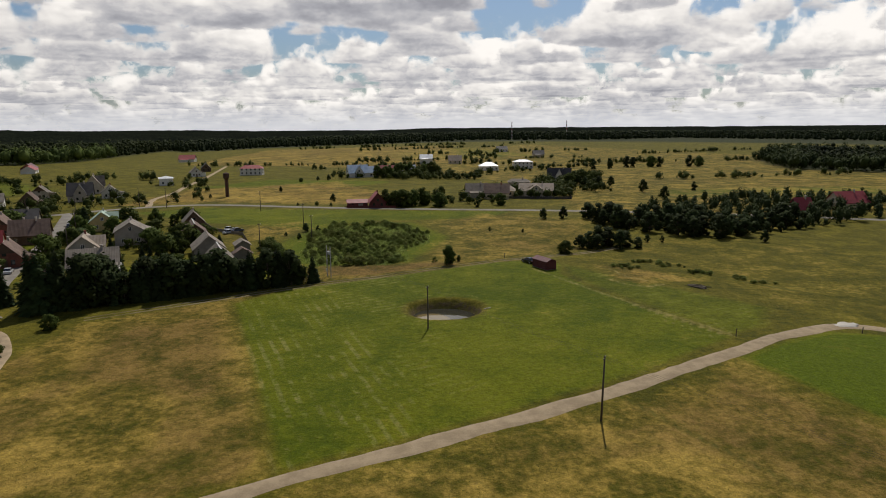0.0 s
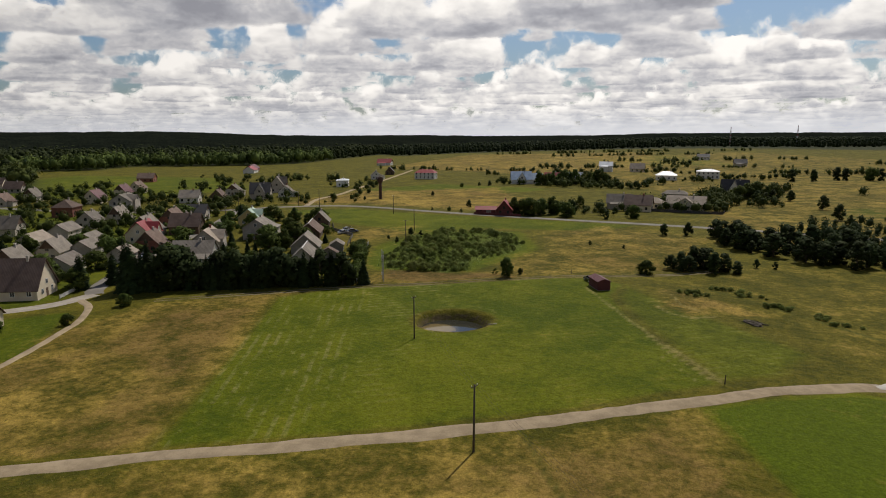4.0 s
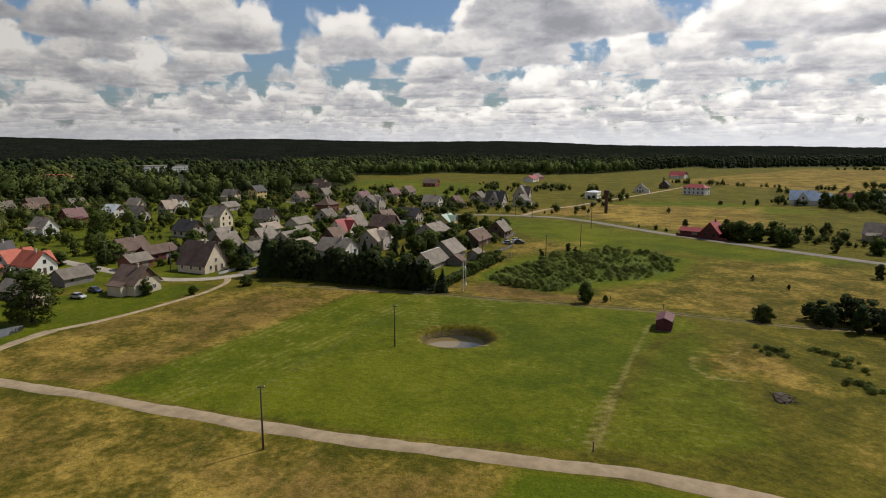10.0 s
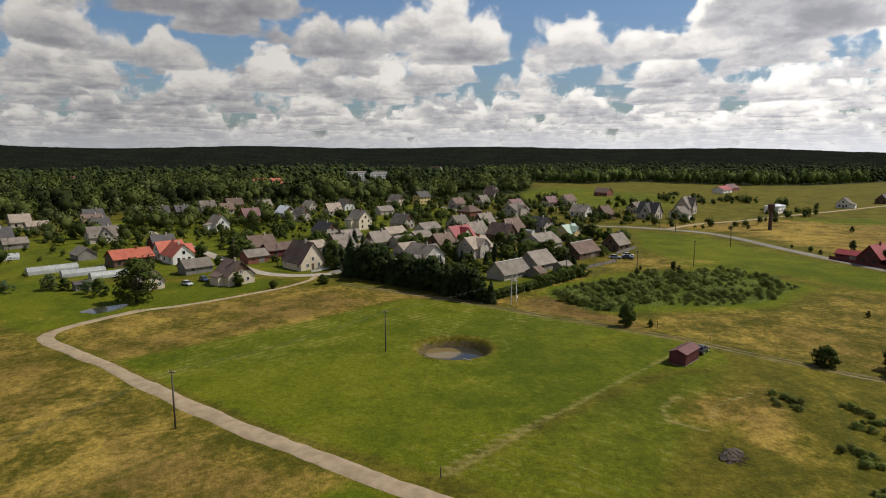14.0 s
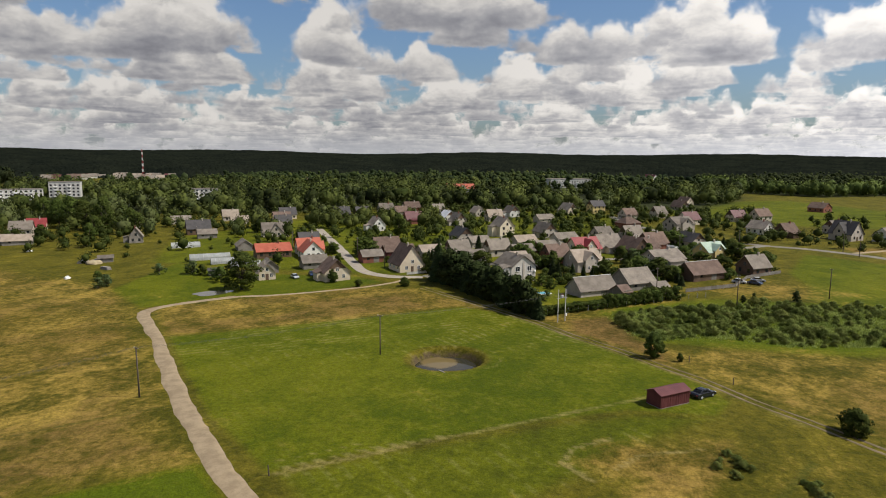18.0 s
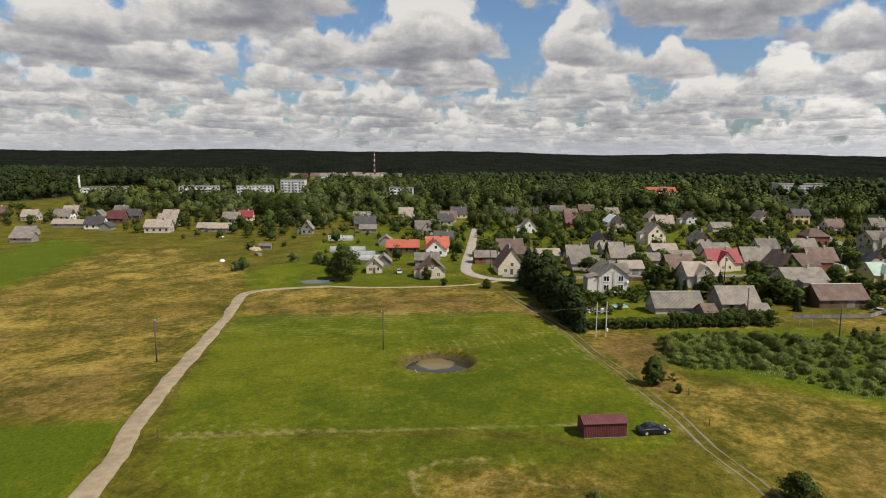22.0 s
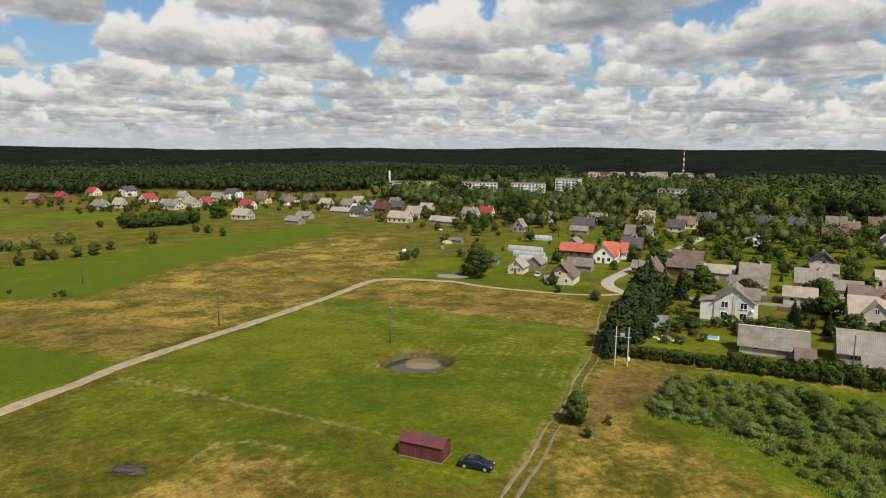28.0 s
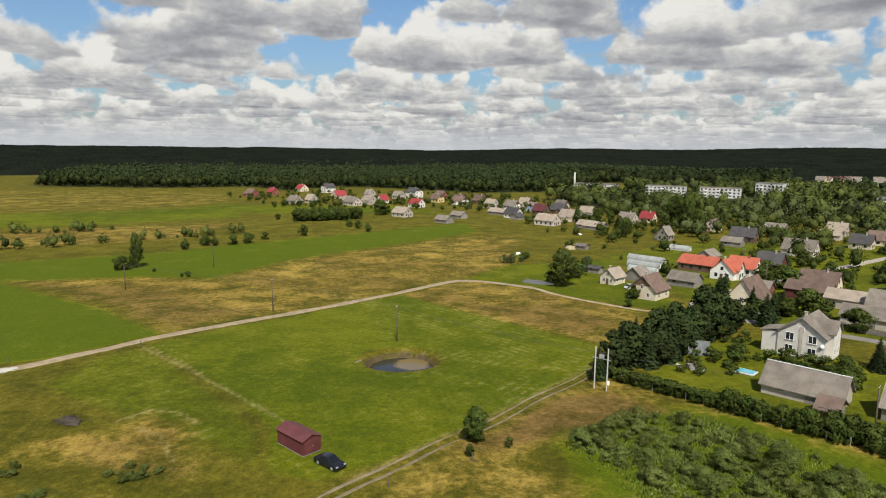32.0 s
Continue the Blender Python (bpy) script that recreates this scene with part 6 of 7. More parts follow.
def crowd(name, spots, low, high, label, spiky=0.3, lobes=5, mat=WOODS, wide=0.34, category="forest"):
    """Many far trees as one mass: each a ragged crown of dented leaf clumps, some pointed, with loose sprays round them."""
    spots = np.array(spots)
    n = len(spots)
    rng = np.random.default_rng(n)
    tall = low + (high - low) * rng.beta(1.3, 1.9, n)
    pointed = rng.uniform(0, 1, n) < spiky
    u = (np.arange(lobes)[None, :] + rng.uniform(0, 0.9, (n, lobes))) / lobes
    a = rng.uniform(0, 2 * math.pi, (n, lobes))
    prof = np.where(pointed[:, None], 0.25 * (1 - u), np.sin(np.pi * (0.25 + 0.65 * u)))
    r = tall[:, None] * wide * 0.62 * prof * rng.uniform(0.5, 1.1, (n, lobes))
    size = tall[:, None] * np.where(pointed[:, None], 0.05 + 0.19 * (1 - u), wide * rng.uniform(0.48, 0.76, (n, lobes)))
    z = tall[:, None] * (0.16 + 0.72 * u)
    c = np.stack([spots[:, :1] + r * np.cos(a), spots[:, 1:2] + r * np.sin(a), heights(spots[:, 0], spots[:, 1])[:, None] + z], -1).reshape(-1, 3)
    size = size.reshape(-1)
    m, k = len(c), len(BALL_V)
    dent = rng.uniform(0.62, 1.18, (m, k, 1))
    tallness = np.where(np.repeat(pointed, lobes), 1.25, 0.85)[:, None, None]
    v = c[:, None, :] + BALL_V[None] * dent * size[:, None, None] * np.concatenate([np.ones((m, 1, 2)), tallness], -1)
    f = BALL_F[None] + (np.arange(m) * k)[:, None, None]
    lit = np.broadcast_to(BALL_V[None], v.shape) + np.array([0, 0, 0.15]) + rng.normal(0, 0.18, v.shape)
    lit = (lit / np.linalg.norm(lit, axis=-1)[..., None]).reshape(-1, 3)
    return tagged(new(name, mesh_from(name, v.reshape(-1, 3), f.reshape(-1, 3), mat, True, lit)), label, category, kind="stuff")


def leafy(name, spots, low, high, label, mat, wide=0.36, clumps=8, per=17, leaf=0.062, category="forest", shape=(1.3, 1.9)):
    """Many trees as one mass, each a dark core under ragged clumps of leaf sprays; no two alike in height and spread."""
    spots = np.array(spots)
    n = len(spots)
    rng = np.random.default_rng(n + 3)
    tall = low + (high - low) * rng.beta(*shape, n)
    spread_ = tall * wide * rng.uniform(0.75, 1.25, n)
    base = np.column_stack([spots, heights(spots[:, 0], spots[:, 1])])
    core = base[:, None, :] + BALL_V[None] * rng.uniform(0.7, 1.1, (n, len(BALL_V), 1)) * np.stack([spread_ * 0.66, spread_ * 0.66, tall * 0.36], -1)[:, None, :] + np.stack([0 * tall, 0 * tall, tall * 0.46], -1)[:, None, :]
    core_n = np.broadcast_to(BALL_V[None], core.shape)
    u = (np.arange(clumps)[None, :] + rng.uniform(0, 1, (n, clumps))) / clumps
    a = rng.uniform(0, 2 * math.pi, (n, clumps))
    r = spread_[:, None] * np.sin(np.pi * (0.22 + 0.70 * u)) * rng.uniform(0.35, 0.85, (n, clumps))
    c = np.stack([r * np.cos(a), r * np.sin(a), tall[:, None] * (0.14 + 0.70 * u)], -1)
    size = spread_[:, None] * rng.uniform(0.34, 0.56, (n, clumps))
    d = rng.normal(size=(n, clumps, per, 3))
    d /= np.linalg.norm(d, axis=-1)[..., None]
    p = c[:, :, None, :] + d * (size[:, :, None] * rng.uniform(0.6, 1.05, (n, clumps, per)))[..., None]
    nrm = d + rng.normal(0, 0.45, d.shape) + np.array([0, 0, 0.3])
    nrm /= np.linalg.norm(nrm, axis=-1)[..., None]
    t = np.cross(nrm, rng.normal(size=d.shape))
    t /= np.linalg.norm(t, axis=-1)[..., None]
    s = np.cross(nrm, t)
    k = (tall[:, None, None] * leaf * rng.uniform(0.6, 1.4, (n, clumps, per)))[..., None]
    q = np.stack([p - t * k, p - s * k * 0.7, p + t * k, p + s * k * 0.7], -2) + base[:, None, None, None, :]
    away_ = p - np.stack([0 * tall, 0 * tall, tall * 0.45], -1)[:, None, None, :]
    lit = d * 0.9 + away_ / np.maximum(np.linalg.norm(away_, axis=-1), 0.01)[..., None] + np.array([0, 0, 0.25])
    lit /= np.linalg.norm(lit, axis=-1)[..., None]
    m = core.shape[0] * core.shape[1]
    v = np.concatenate([core.reshape(-1, 3), q.reshape(-1, 3)])
    o = np.concatenate([core_n.reshape(-1, 3), np.repeat(lit.reshape(-1, 3), 4, axis=0)])
    leaves = m + np.arange(q.size // 3).reshape(-1, 4)
    tri = np.concatenate([(BALL_F[None] + (np.arange(n) * len(BALL_V))[:, None, None]).reshape(-1, 3), leaves[:, [0, 1, 2]], leaves[:, [0, 2, 3]]])
    return tagged(new(name, mesh_from(name, v, tri, mat, True, o)), label, category, kind="stuff")


def woodland(poly, gap, keep=None):
    """Jittered spots over a polygon."""
    rng = np.random.default_rng(len(poly) * 31 + int(gap * 10))
    xs, ys = np.array([p[0] for p in poly], float), np.array([p[1] for p in poly], float)
    gx_, gy_ = np.meshgrid(np.arange(xs.min(), xs.max(), gap), np.arange(ys.min(), ys.max(), gap))
    p = np.stack([gx_.ravel(), gy_.ravel()], 1) + rng.uniform(-0.45, 0.45, (gx_.size, 2)) * gap
    ok = inside(poly, p[:, 0], p[:, 1], 6.0) > rng.uniform(0.2, 0.8, len(p))
    return p[ok]


def away(p, dist):
    h_ = np.array(HOMES)
    near = np.min(np.hypot(p[:, None, 0] - h_[None, :, 0], p[:, None, 1] - h_[None, :, 1]), axis=1)
    return p[near > dist]


def wood(poly, gap, low, high, label, back, front, spiky=0.7):
    """A wood: leafy crowns along its near edge, pointed dark crowns behind them."""
    p = away(woodland(poly, gap), 12)
    edge = (inside(poly, p[:, 0], p[:, 1], 60.0) < 0.80) & (np.hypot(p[:, 0], p[:, 1]) < 830)
    if edge.any():
        leafy("forest", p[edge], low * 0.55, high, label, front, 0.40, 8, 16, 0.060, shape=(1.8, 1.4))
    crowd("forest", p[~edge], low, high, label, spiky, 4, back, 0.27)


wood(WOODLAND[0], 9, 12, 20, "mixed dark green wood beyond the meadows", DARK_WOODS, WOODS, 0.5)
wood(WOODLAND[1], 12, 13, 19, "dark pine wood on the ridge", PINEWOOD, DARK_WOODS)
wood(WOODLAND[2], 8, 10, 15, "dark wood at the meadow's edge", PINEWOOD, DARK_WOODS)
OPEN = [(-365, -350, 42), (-372, -300, 40), (-430, -300, 34), (-408, -180, 40), (-500, 34, 34), (-455, 60, 30), (-690, 184, 50), (-360, -470, 45), (-720, -150, 40), (-560, -120, 35), (-600, 60, 40), (-480, 150, 45), (-560, 230, 50), (-650, -60, 40), (-420, -60, 28), (-410, 110, 32)]
belt = away(woodland(WOODLAND[3], 11.0), 15)
for ox, oy, orr in OPEN:
    belt = belt[np.hypot(belt[:, 0] - ox, belt[:, 1] - oy) > orr]
near_ = np.hypot(belt[:, 0], belt[:, 1]) < 620
kin = np.sin(belt[:, 0] / 23 + 2 * np.sin(belt[:, 1] / 31)) * np.sin(belt[:, 1] / 19 + 1.3) + np.random.default_rng(8).normal(0, 0.45, len(belt))
glades = np.sin(belt[:, 0] / 61 + 1.7 * np.sin(belt[:, 1] / 83)) * np.sin(belt[:, 1] / 47 + belt[:, 0] / 130)
open_ = glades > 0.55
for pick, low_, high_, mat_, what, lobes_ in ((kin > 0.75, 4, 15, WILLOWS, "pale green willows and poplars among the wood behind the village", 9), ((kin <= 0.75) & (kin > -0.5), 4, 17, WOODS, "leafy green trees behind the village", 8), (kin <= -0.5, 6, 19, DARK_WOODS, "dark green trees behind the village", 7)):
    leafy("forest", belt[near_ & pick & ~open_], low_ + 3, high_ + 2, what, mat_, 0.50, 10, 20, 0.054, shape=(1.6, 1.6))
    crowd("forest", belt[~near_ & pick & ~open_], low_ + 4, high_ + 1, what, 0.35, 5, DARK_WOODS if mat_ == WOODS else PINEWOOD if mat_ == DARK_WOODS else WOODS, 0.40)
wood(WOODLAND[4], 8.5, 15, 22, "tall pine wood behind the flats", PINEWOOD, PINEWOOD, 0.85)
wood(WOODLAND[5], 10, 12, 19, "dark mixed wood beyond the southern houses", PINEWOOD, DARK_WOODS)
leafy("garden_greenery", spare, 1.8, 7.5, "leafy garden trees and shrubs between the houses", GARDEN, 0.56, 9, 20, 0.060, "greenery")

third = len(thick) // 3
leafy("forest", thick[:third], 5, 13, "pale green willows and poplars behind the gardens", WILLOWS, 0.50, 9, 20, 0.055, "trees", (1.6, 1.6))
leafy("forest", thick[third:], 4, 13, "tall leafy green trees behind the gardens", WOODS, 0.50, 9, 20, 0.055, "trees", (1.6, 1.6))

back_wood = np.array(scatter([(92, 150), (80, 114), (100, 112), (140, 110), (132, 93), (173, 114), (240, 138), (225, 180), (151, 188), (120, 172)], 230, gap=4.0))
leafy("forest", back_wood, 3.0, 8.5, "dense dark young pine wood beside the field", PINE, 0.36, 9, 20, 0.055)


hedges = []
for (ax, ay), (bx, by) in (((-60, 520), (160, 560)), ((150, 300), (300, 330)), ((-20, 640), (200, 700)), ((120, 470), (330, 500)), ((-220, 470), (-60, 470)), ((-100, 420), (-20, 400)), ((-30, 318), (30, 312)), ((60, 225), (100, 300)), ((-250, 330), (-150, 320)), ((240, 620), (420, 700)), ((-100, 760), (120, 820)), ((70, -215), (10, -232)), ((120, -200), (70, -215)), ((140, -260), (60, -262)), ((-200, 860), (200, 930))):
    for i in range(int(math.hypot(bx - ax, by - ay) / 3.6)):
        k = trees.random()
        k = k if math.sin(k * 23 + ax) > -0.35 else k * 0.6
        hedges.append((ax + (bx - ax) * k + trees.gauss(0, 2.5), ay + (by - ay) * k + trees.gauss(0, 2.5)))
leafy("hedgerow", away(np.array(hedges), 9), 1.8, 7.5, "uneven dark green hedgerows across the far fields", WOODS, 0.46, 8, 16, 0.065, "hedgerow")


# beyond about a kilometre the woods close to one canopy
def canopy():
    ang = np.linspace(radians(40), radians(330), 2600)
    rad = [1000.0]
    while rad[-1] < 4820:
        rad.append(rad[-1] + max(7.0, rad[-1] * 0.0085))
    rad = np.array(rad)
    A, R = np.meshgrid(ang, rad, indexing="ij")
    rng = np.random.default_rng(5)
    A = A + rng.uniform(-0.4, 0.4, A.shape) * (ang[1] - ang[0])
    R = R + rng.uniform(-0.3, 0.3, R.shape) * np.gradient(rad)[None, :]
    x, y = R * np.cos(A), R * np.sin(A)
    top = 13 + rng.uniform(0, 1, A.shape) ** 1.5 * 5 + 3 * np.sin(A * 60 + R / 130) * np.sin(R / 170 + 3 * np.sin(A * 25))
    start = np.where(A < radians(118), 1400, 1000)
    z = heights(x, y) - 3 + (top + 3) * np.clip((R - start) / 150, 0, 1)
    return x, y, z


x, y, z = canopy()
n, m = x.shape
idx = np.arange(n * m).reshape(n, m)
f = np.stack([idx[:-1, :-1], idx[:-1, 1:], idx[1:, 1:], idx[1:, :-1]], -1).reshape(-1, 4)[:, ::-1]
tagged(new("distant_forest", mesh_from("distant_forest", np.stack([x, y, z], -1).reshape(-1, 3), f, FAR_WOODS, True)), "endless dark green forest reaching the horizon, cloud shadow in its colour", "forest", kind="stuff")

# ---- long grass ----
def tufts(name, polys, count, low, high, mat, label, seed, skip=()):
    """Tufts of long grass as one mass: leaning three-bladed clumps."""
    rng = np.random.default_rng(seed)
    spots = []
    for share, poly in polys:
        xs, ys = [p[0] for p in poly], [p[1] for p in poly]
        want, got = int(count * share), []
        while sum(len(g_) for g_ in got) < want:
            p = rng.uniform((min(xs), min(ys)), (max(xs), max(ys)), (want * 2, 2))
            ok = inside(poly, p[:, 0], p[:, 1], 1.5) > rng.uniform(0, 1, len(p))
            for other in skip:
                ok &= inside(other, p[:, 0], p[:, 1], 0.6) < 0.5
            ok &= np.min(np.hypot(p[:, None, 0] - ROAD[None, :, 0], p[:, None, 1] - ROAD[None, :, 1]), axis=1) > 2.1
            # grass grows in drifts
            drift = np.sin(p[:, 0] * 0.31 + np.sin(p[:, 1] * 0.23) * 1.7) + np.sin(p[:, 1] * 0.37 + np.sin(p[:, 0] * 0.19) * 2.1)
            ok &= drift > rng.uniform(-2.2, 1.2, len(p))
            got.append(p[ok])
        spots.append(np.concatenate(got)[:want])
    p = np.concatenate(spots)
    n = len(p)
    tall, base = rng.uniform(low, high, n), np.column_stack([p, heights(p[:, 0], p[:, 1]) - 0.03])
    verts = []
    for _ in range(3):
        a = rng.uniform(0, 2 * math.pi, n)
        side = np.column_stack([np.cos(a), np.sin(a), 0 * a]) * (tall * rng.uniform(0.16, 0.30, n))[:, None]
        tip = np.column_stack([rng.normal(0, 0.25, n) * tall, rng.normal(0, 0.25, n) * tall, tall])
        off = np.column_stack([rng.normal(0, 0.12, n), rng.normal(0, 0.12, n), 0 * a])
        verts.append(np.stack([base + off - side, base + off + side, base + off + tip], 1))
    v = np.concatenate(verts).reshape(-1, 3)
    lit = np.column_stack([rng.normal(0, 0.25, (len(v), 2)), np.ones(len(v))])
    return tagged(new(name, mesh_from(name, v, np.arange(len(v)).reshape(-1, 3), mat, True, lit)), label, "grass", kind="stuff")


ROAD = np.concatenate([smooth_line(q, 3) for q in ([(-60, -58.5), (-49.5, -72.5), (-43, -76.5), (-26, -69.6), (6, -53), (32.5, -39.5), (54, -27), (75, -16.8), (90, -26)], [(-76.3, -12.8), (-65.5, -33), (-60, -58.5)], [(48, 59), (29.5, 48.6), (12, 40.3), (-10, 29), (-31, 18), (-66, -4)])])
GREEN = [(49.6, -32), (60, -25.5), (71, -20), (80, -21), (92, -34), (130, -110), (101, -123), (64.8, -68), (57.5, -49)]
PATCH = [(18, -55), (23.7, -48.5), (29, -47), (34, -57), (33, -62), (25.5, -64), (20, -61.5)]
SOUTH_MEADOW = [(-42, -79), (6, -54.5), (48, -33), (64, -70), (95, -122), (50, -114), (10, -112), (-40, -120)]
WEST_STRIP = [(-16, -62), (-27, -28), (-41, 6), (-33, 17), (-66, -7), (-64, -31), (-57, -50), (-50, -68), (-42, -74)]
NORTH_EDGE = [(-26, 23), (0, 37), (36, 55), (60, 68), (60, 110), (10, 100), (4, 62), (-8, 42), (-28, 36)]
EAST_ROUGH = [(40, 50), (48, 30), (58, 8), (70, -6), (90, -12), (110, 30), (90, 75), (62, 66)]
tufts("dry_grass", [(0.42, SOUTH_MEADOW), (0.26, WEST_STRIP), (0.18, NORTH_EDGE), (0.14, EAST_ROUGH)], 13000, 0.07, 0.20, GRASS_DRY, "uneven tufts of long dry golden grass", 4, (GREEN, PATCH, HOLLOW))
tufts("long_grass", [(0.45, SOUTH_MEADOW), (0.18, WEST_STRIP), (0.15, NORTH_EDGE), (0.22, EAST_ROUGH)], 12000, 0.07, 0.20, GRASS_GREEN, "uneven tufts of long green grass", 9, (GREEN, PATCH, HOLLOW))
tufts("weed_carpet", [(1.0, HOLLOW)], 15000, 0.2, 0.5, WEED, "dense carpet of rank green weeds in the hollow", 12)


# ---- garden pond and small things of the yards ----
def disc(cx, cy, rx, ry, z, n=40, turn=0.0):
    t = radians(turn)
    v = [(cx, cy, z)]
    for i in range(n):
        a = 2 * math.pi * i / n
        k = 1 + 0.10 * math.sin(3 * a + 1) + 0.06 * math.sin(5 * a)
        x, y = rx * k * math.cos(a), ry * k * math.sin(a)
        v.append((cx + x * math.cos(t) - y * math.sin(t), cy + x * math.sin(t) + y * math.cos(t), z))
    return mesh_from("water", v, [(0, 1 + i, 1 + (i + 1) % n) for i in range(n)], POND2, True)


POND2 = surface("garden pond water", (0.035, 0.036, 0.028), (0.06, 0.058, 0.045), 1.0, 0.07, 0.02, spec=0.5)
tagged(new("garden_pond", disc(-65.6, -67.2, 5.6, 3.4, hz(-67, -69) + 0.10, 40, 118)), "small dark garden pond in the lawn", "pond", kind="structure")


def heap(name, x, y, rx, ry, h, mat, label, category, seed):
    rng = np.random.default_rng(seed)
    bm = bmesh.new()
    bmesh.ops.create_icosphere(bm, subdivisions=3, radius=1.0)
    for v in bm.verts:
        k = 1 + 0.45 * noise.noise(v.co * 2.0 + Vector((seed, 0, 0))) + 0.25 * noise.noise(v.co * 6.0)
        v.co = Vector((v.co.x * rx * k, v.co.y * ry * k, max(-0.2, v.co.z * h * k)))
    ob = new(name, finish(bm, name, mat, True))
    ob.matrix_world = pose(x, y, hz(x, y), 0, 0, seed * 40)
    return tagged(ob, label, category)


def bent_bar(pts, r):
    """One square bar along points that share an x."""
    bm = bmesh.new()
    rings_ = []
    for i, p in enumerate(pts):
        a, b = Vector(pts[max(0, i - 1)]), Vector(pts[min(len(pts) - 1, i + 1)])
        out = Vector((1, 0, 0)).cross(b - a).normalized() * r
        along_ = Vector((r, 0, 0))
        rings_.append([bm.verts.new(Vector(p) + q) for q in (out + along_, out - along_, -out - along_, -out + along_)])
    for r0, r1 in zip(rings_, rings_[1:]):
        for j in range(4):
            bm.faces.new((r0[j], r0[(j + 1) % 4], r1[(j + 1) % 4], r1[j]))
    bm.faces.new(rings_[0]), bm.faces.new(rings_[-1][::-1])
    return bm


def greenhouse(x, y, angle, L, W, H, label, material=None):
    """A tunnel of clear sheeting on hoops."""
    gh = thing("greenhouse", x, y, angle, label=label, category="greenhouse", group="greenhouses")
    arc = [(W / 2 * math.cos(math.pi * i / 8), H * math.sin(math.pi * i / 8) ** 0.8) for i in range(9)]
    bm = bmesh.new()
    prism(bm, arc, -L / 2, L / 2)
    part("cover", bm, material or FILM, gh)
    n = max(3, int(L / 1.6))
    for i in range(n + 1):
        x0 = -L / 2 + L * i / n
        part("hoop", bent_bar([(x0, ya * 1.02, za * 1.02) for ya, za in arc], 0.04), STEEL, gh)
    part("door", boxed(L / 2, -0.45, 0, L / 2 + 0.04, 0.45, min(1.8, H * 0.85)), TRIM, gh)


FILM = surface("milky greenhouse sheeting", (0.26, 0.27, 0.25), (0.42, 0.43, 0.41), 1.0, 0.35, 0.05)
TARP = surface("pale tarpaulin", (0.55, 0.55, 0.52), (0.75, 0.75, 0.72), 1.0, 0.6, 0.3)


DULL_GLASS = surface("dusty greenhouse glass", (0.06, 0.068, 0.07), (0.13, 0.14, 0.14), 1.0, 0.55, 0.05, spec=0.3)


def glass_house(x, y, angle):
    """A steep little greenhouse: two glazed slopes to the ground on a timber frame."""
    gh = thing("greenhouse", x, y, angle, label="small steep glazed greenhouse in the villa garden", category="greenhouse", group="greenhouses")
    L, W, H = 4.2, 3.6, 2.7
    bm = bmesh.new()
    prism(bm, [(-W / 2, 0.1), (W / 2, 0.1), (0, H - 0.1)], -L / 2 + 0.05, L / 2 - 0.05)
    part("glazing", bm, DULL_GLASS, gh, "grey glass slopes")
    for i in range(6):
        x0 = -L / 2 + L * i / 5
        bm = tube(bmesh.new(), (x0, -W / 2 - 0.05, 0), (x0, 0, H), 0.06, 0.06, 4)
        tube(bm, (x0, W / 2 + 0.05, 0), (x0, 0, H), 0.06, 0.06, 4)
        part("rafter", bm, GREY_WOOD, gh)
    part("ridge", boxed(-L / 2 - 0.1, -0.06, H - 0.06, L / 2 + 0.1, 0.06, H + 0.06), GREY_WOOD, gh)
    part("door", boxed(L / 2 - 0.02, -0.4, 0.1, L / 2 + 0.05, 0.4, 1.8), GREY_WOOD, gh)


glass_house(-56.0, 17.8, 140)


def garden_bridge(x, y, angle):
    """A small arched footbridge over a rockery."""
    bridge = thing("garden_bridge", x, y, angle, label="small arched wooden footbridge over the garden rockery", category="bridge")
    arch = [(-1.8 + 0.45 * i, 0.1 + 0.65 * math.sin(math.pi * i / 8)) for i in range(9)]
    for i, ((xa, za), (xb, zb)) in enumerate(zip(arch, arch[1:])):
        plank_ = boxed(-0.20, -0.6, -0.04, 0.20, 0.6, 0.04, bevel=0.01)
        part("plank", plank_, GREY_WOOD, bridge, at=pose((xa + xb) / 2, 0, (za + zb) / 2, 0, -math.degrees(math.atan2(zb - za, xb - xa)), 0))
    for s in (-1, 1):
        rail = bent_bar([(0, xa, za + 0.75) for xa, za in arch], 0.05)
        part("rail", rail, WOOD_WALL, bridge, at=pose(s * -0.6 * 0, s * 0.6, 0, 0, 0, -90))
        for i in (0, 2, 4, 6, 8):
            part("rail_post", boxed(-0.04, -0.04, 0, 0.04, 0.04, 0.8), WOOD_WALL, bridge, at=pose(arch[i][0] * 0.98, s * 0.6, arch[i][1] - 0.02))


garden_bridge(-47.3, 25.2, 60)
rocks = random.Random(6)
for i in range(14):
    rx_, ry_ = -47.3 + rocks.gauss(0, 1.6), 25.2 + rocks.gauss(0, 1.6)
    heap("garden_stone", rx_, ry_, rocks.uniform(0.25, 0.55), rocks.uniform(0.2, 0.45), rocks.uniform(0.2, 0.45), CONCRETE, "rounded grey stone in the garden rockery", "stone", 20 + i)
greenhouse(-119, -78, STREET, 13, 3.4, 2.2, "long milky plastic greenhouse tunnel")
greenhouse(-128, -88, STREET, 15, 3.6, 2.4, "long milky plastic greenhouse tunnel")
greenhouse(-112, -70, STREET, 11, 3.2, 2.0, "low glass frame beside the orange-roofed house")
greenhouse(-163, -110, STREET, 12, 3.6, 2.4, "long milky plastic greenhouse tunnel")
greenhouse(-160, -262, STREET, 6, 2.8, 2.0, "small pale greenhouse by the field edge")
greenhouse(-140, 100, LANE, 6, 3.0, 2.2, "small milky greenhouse behind the houses")


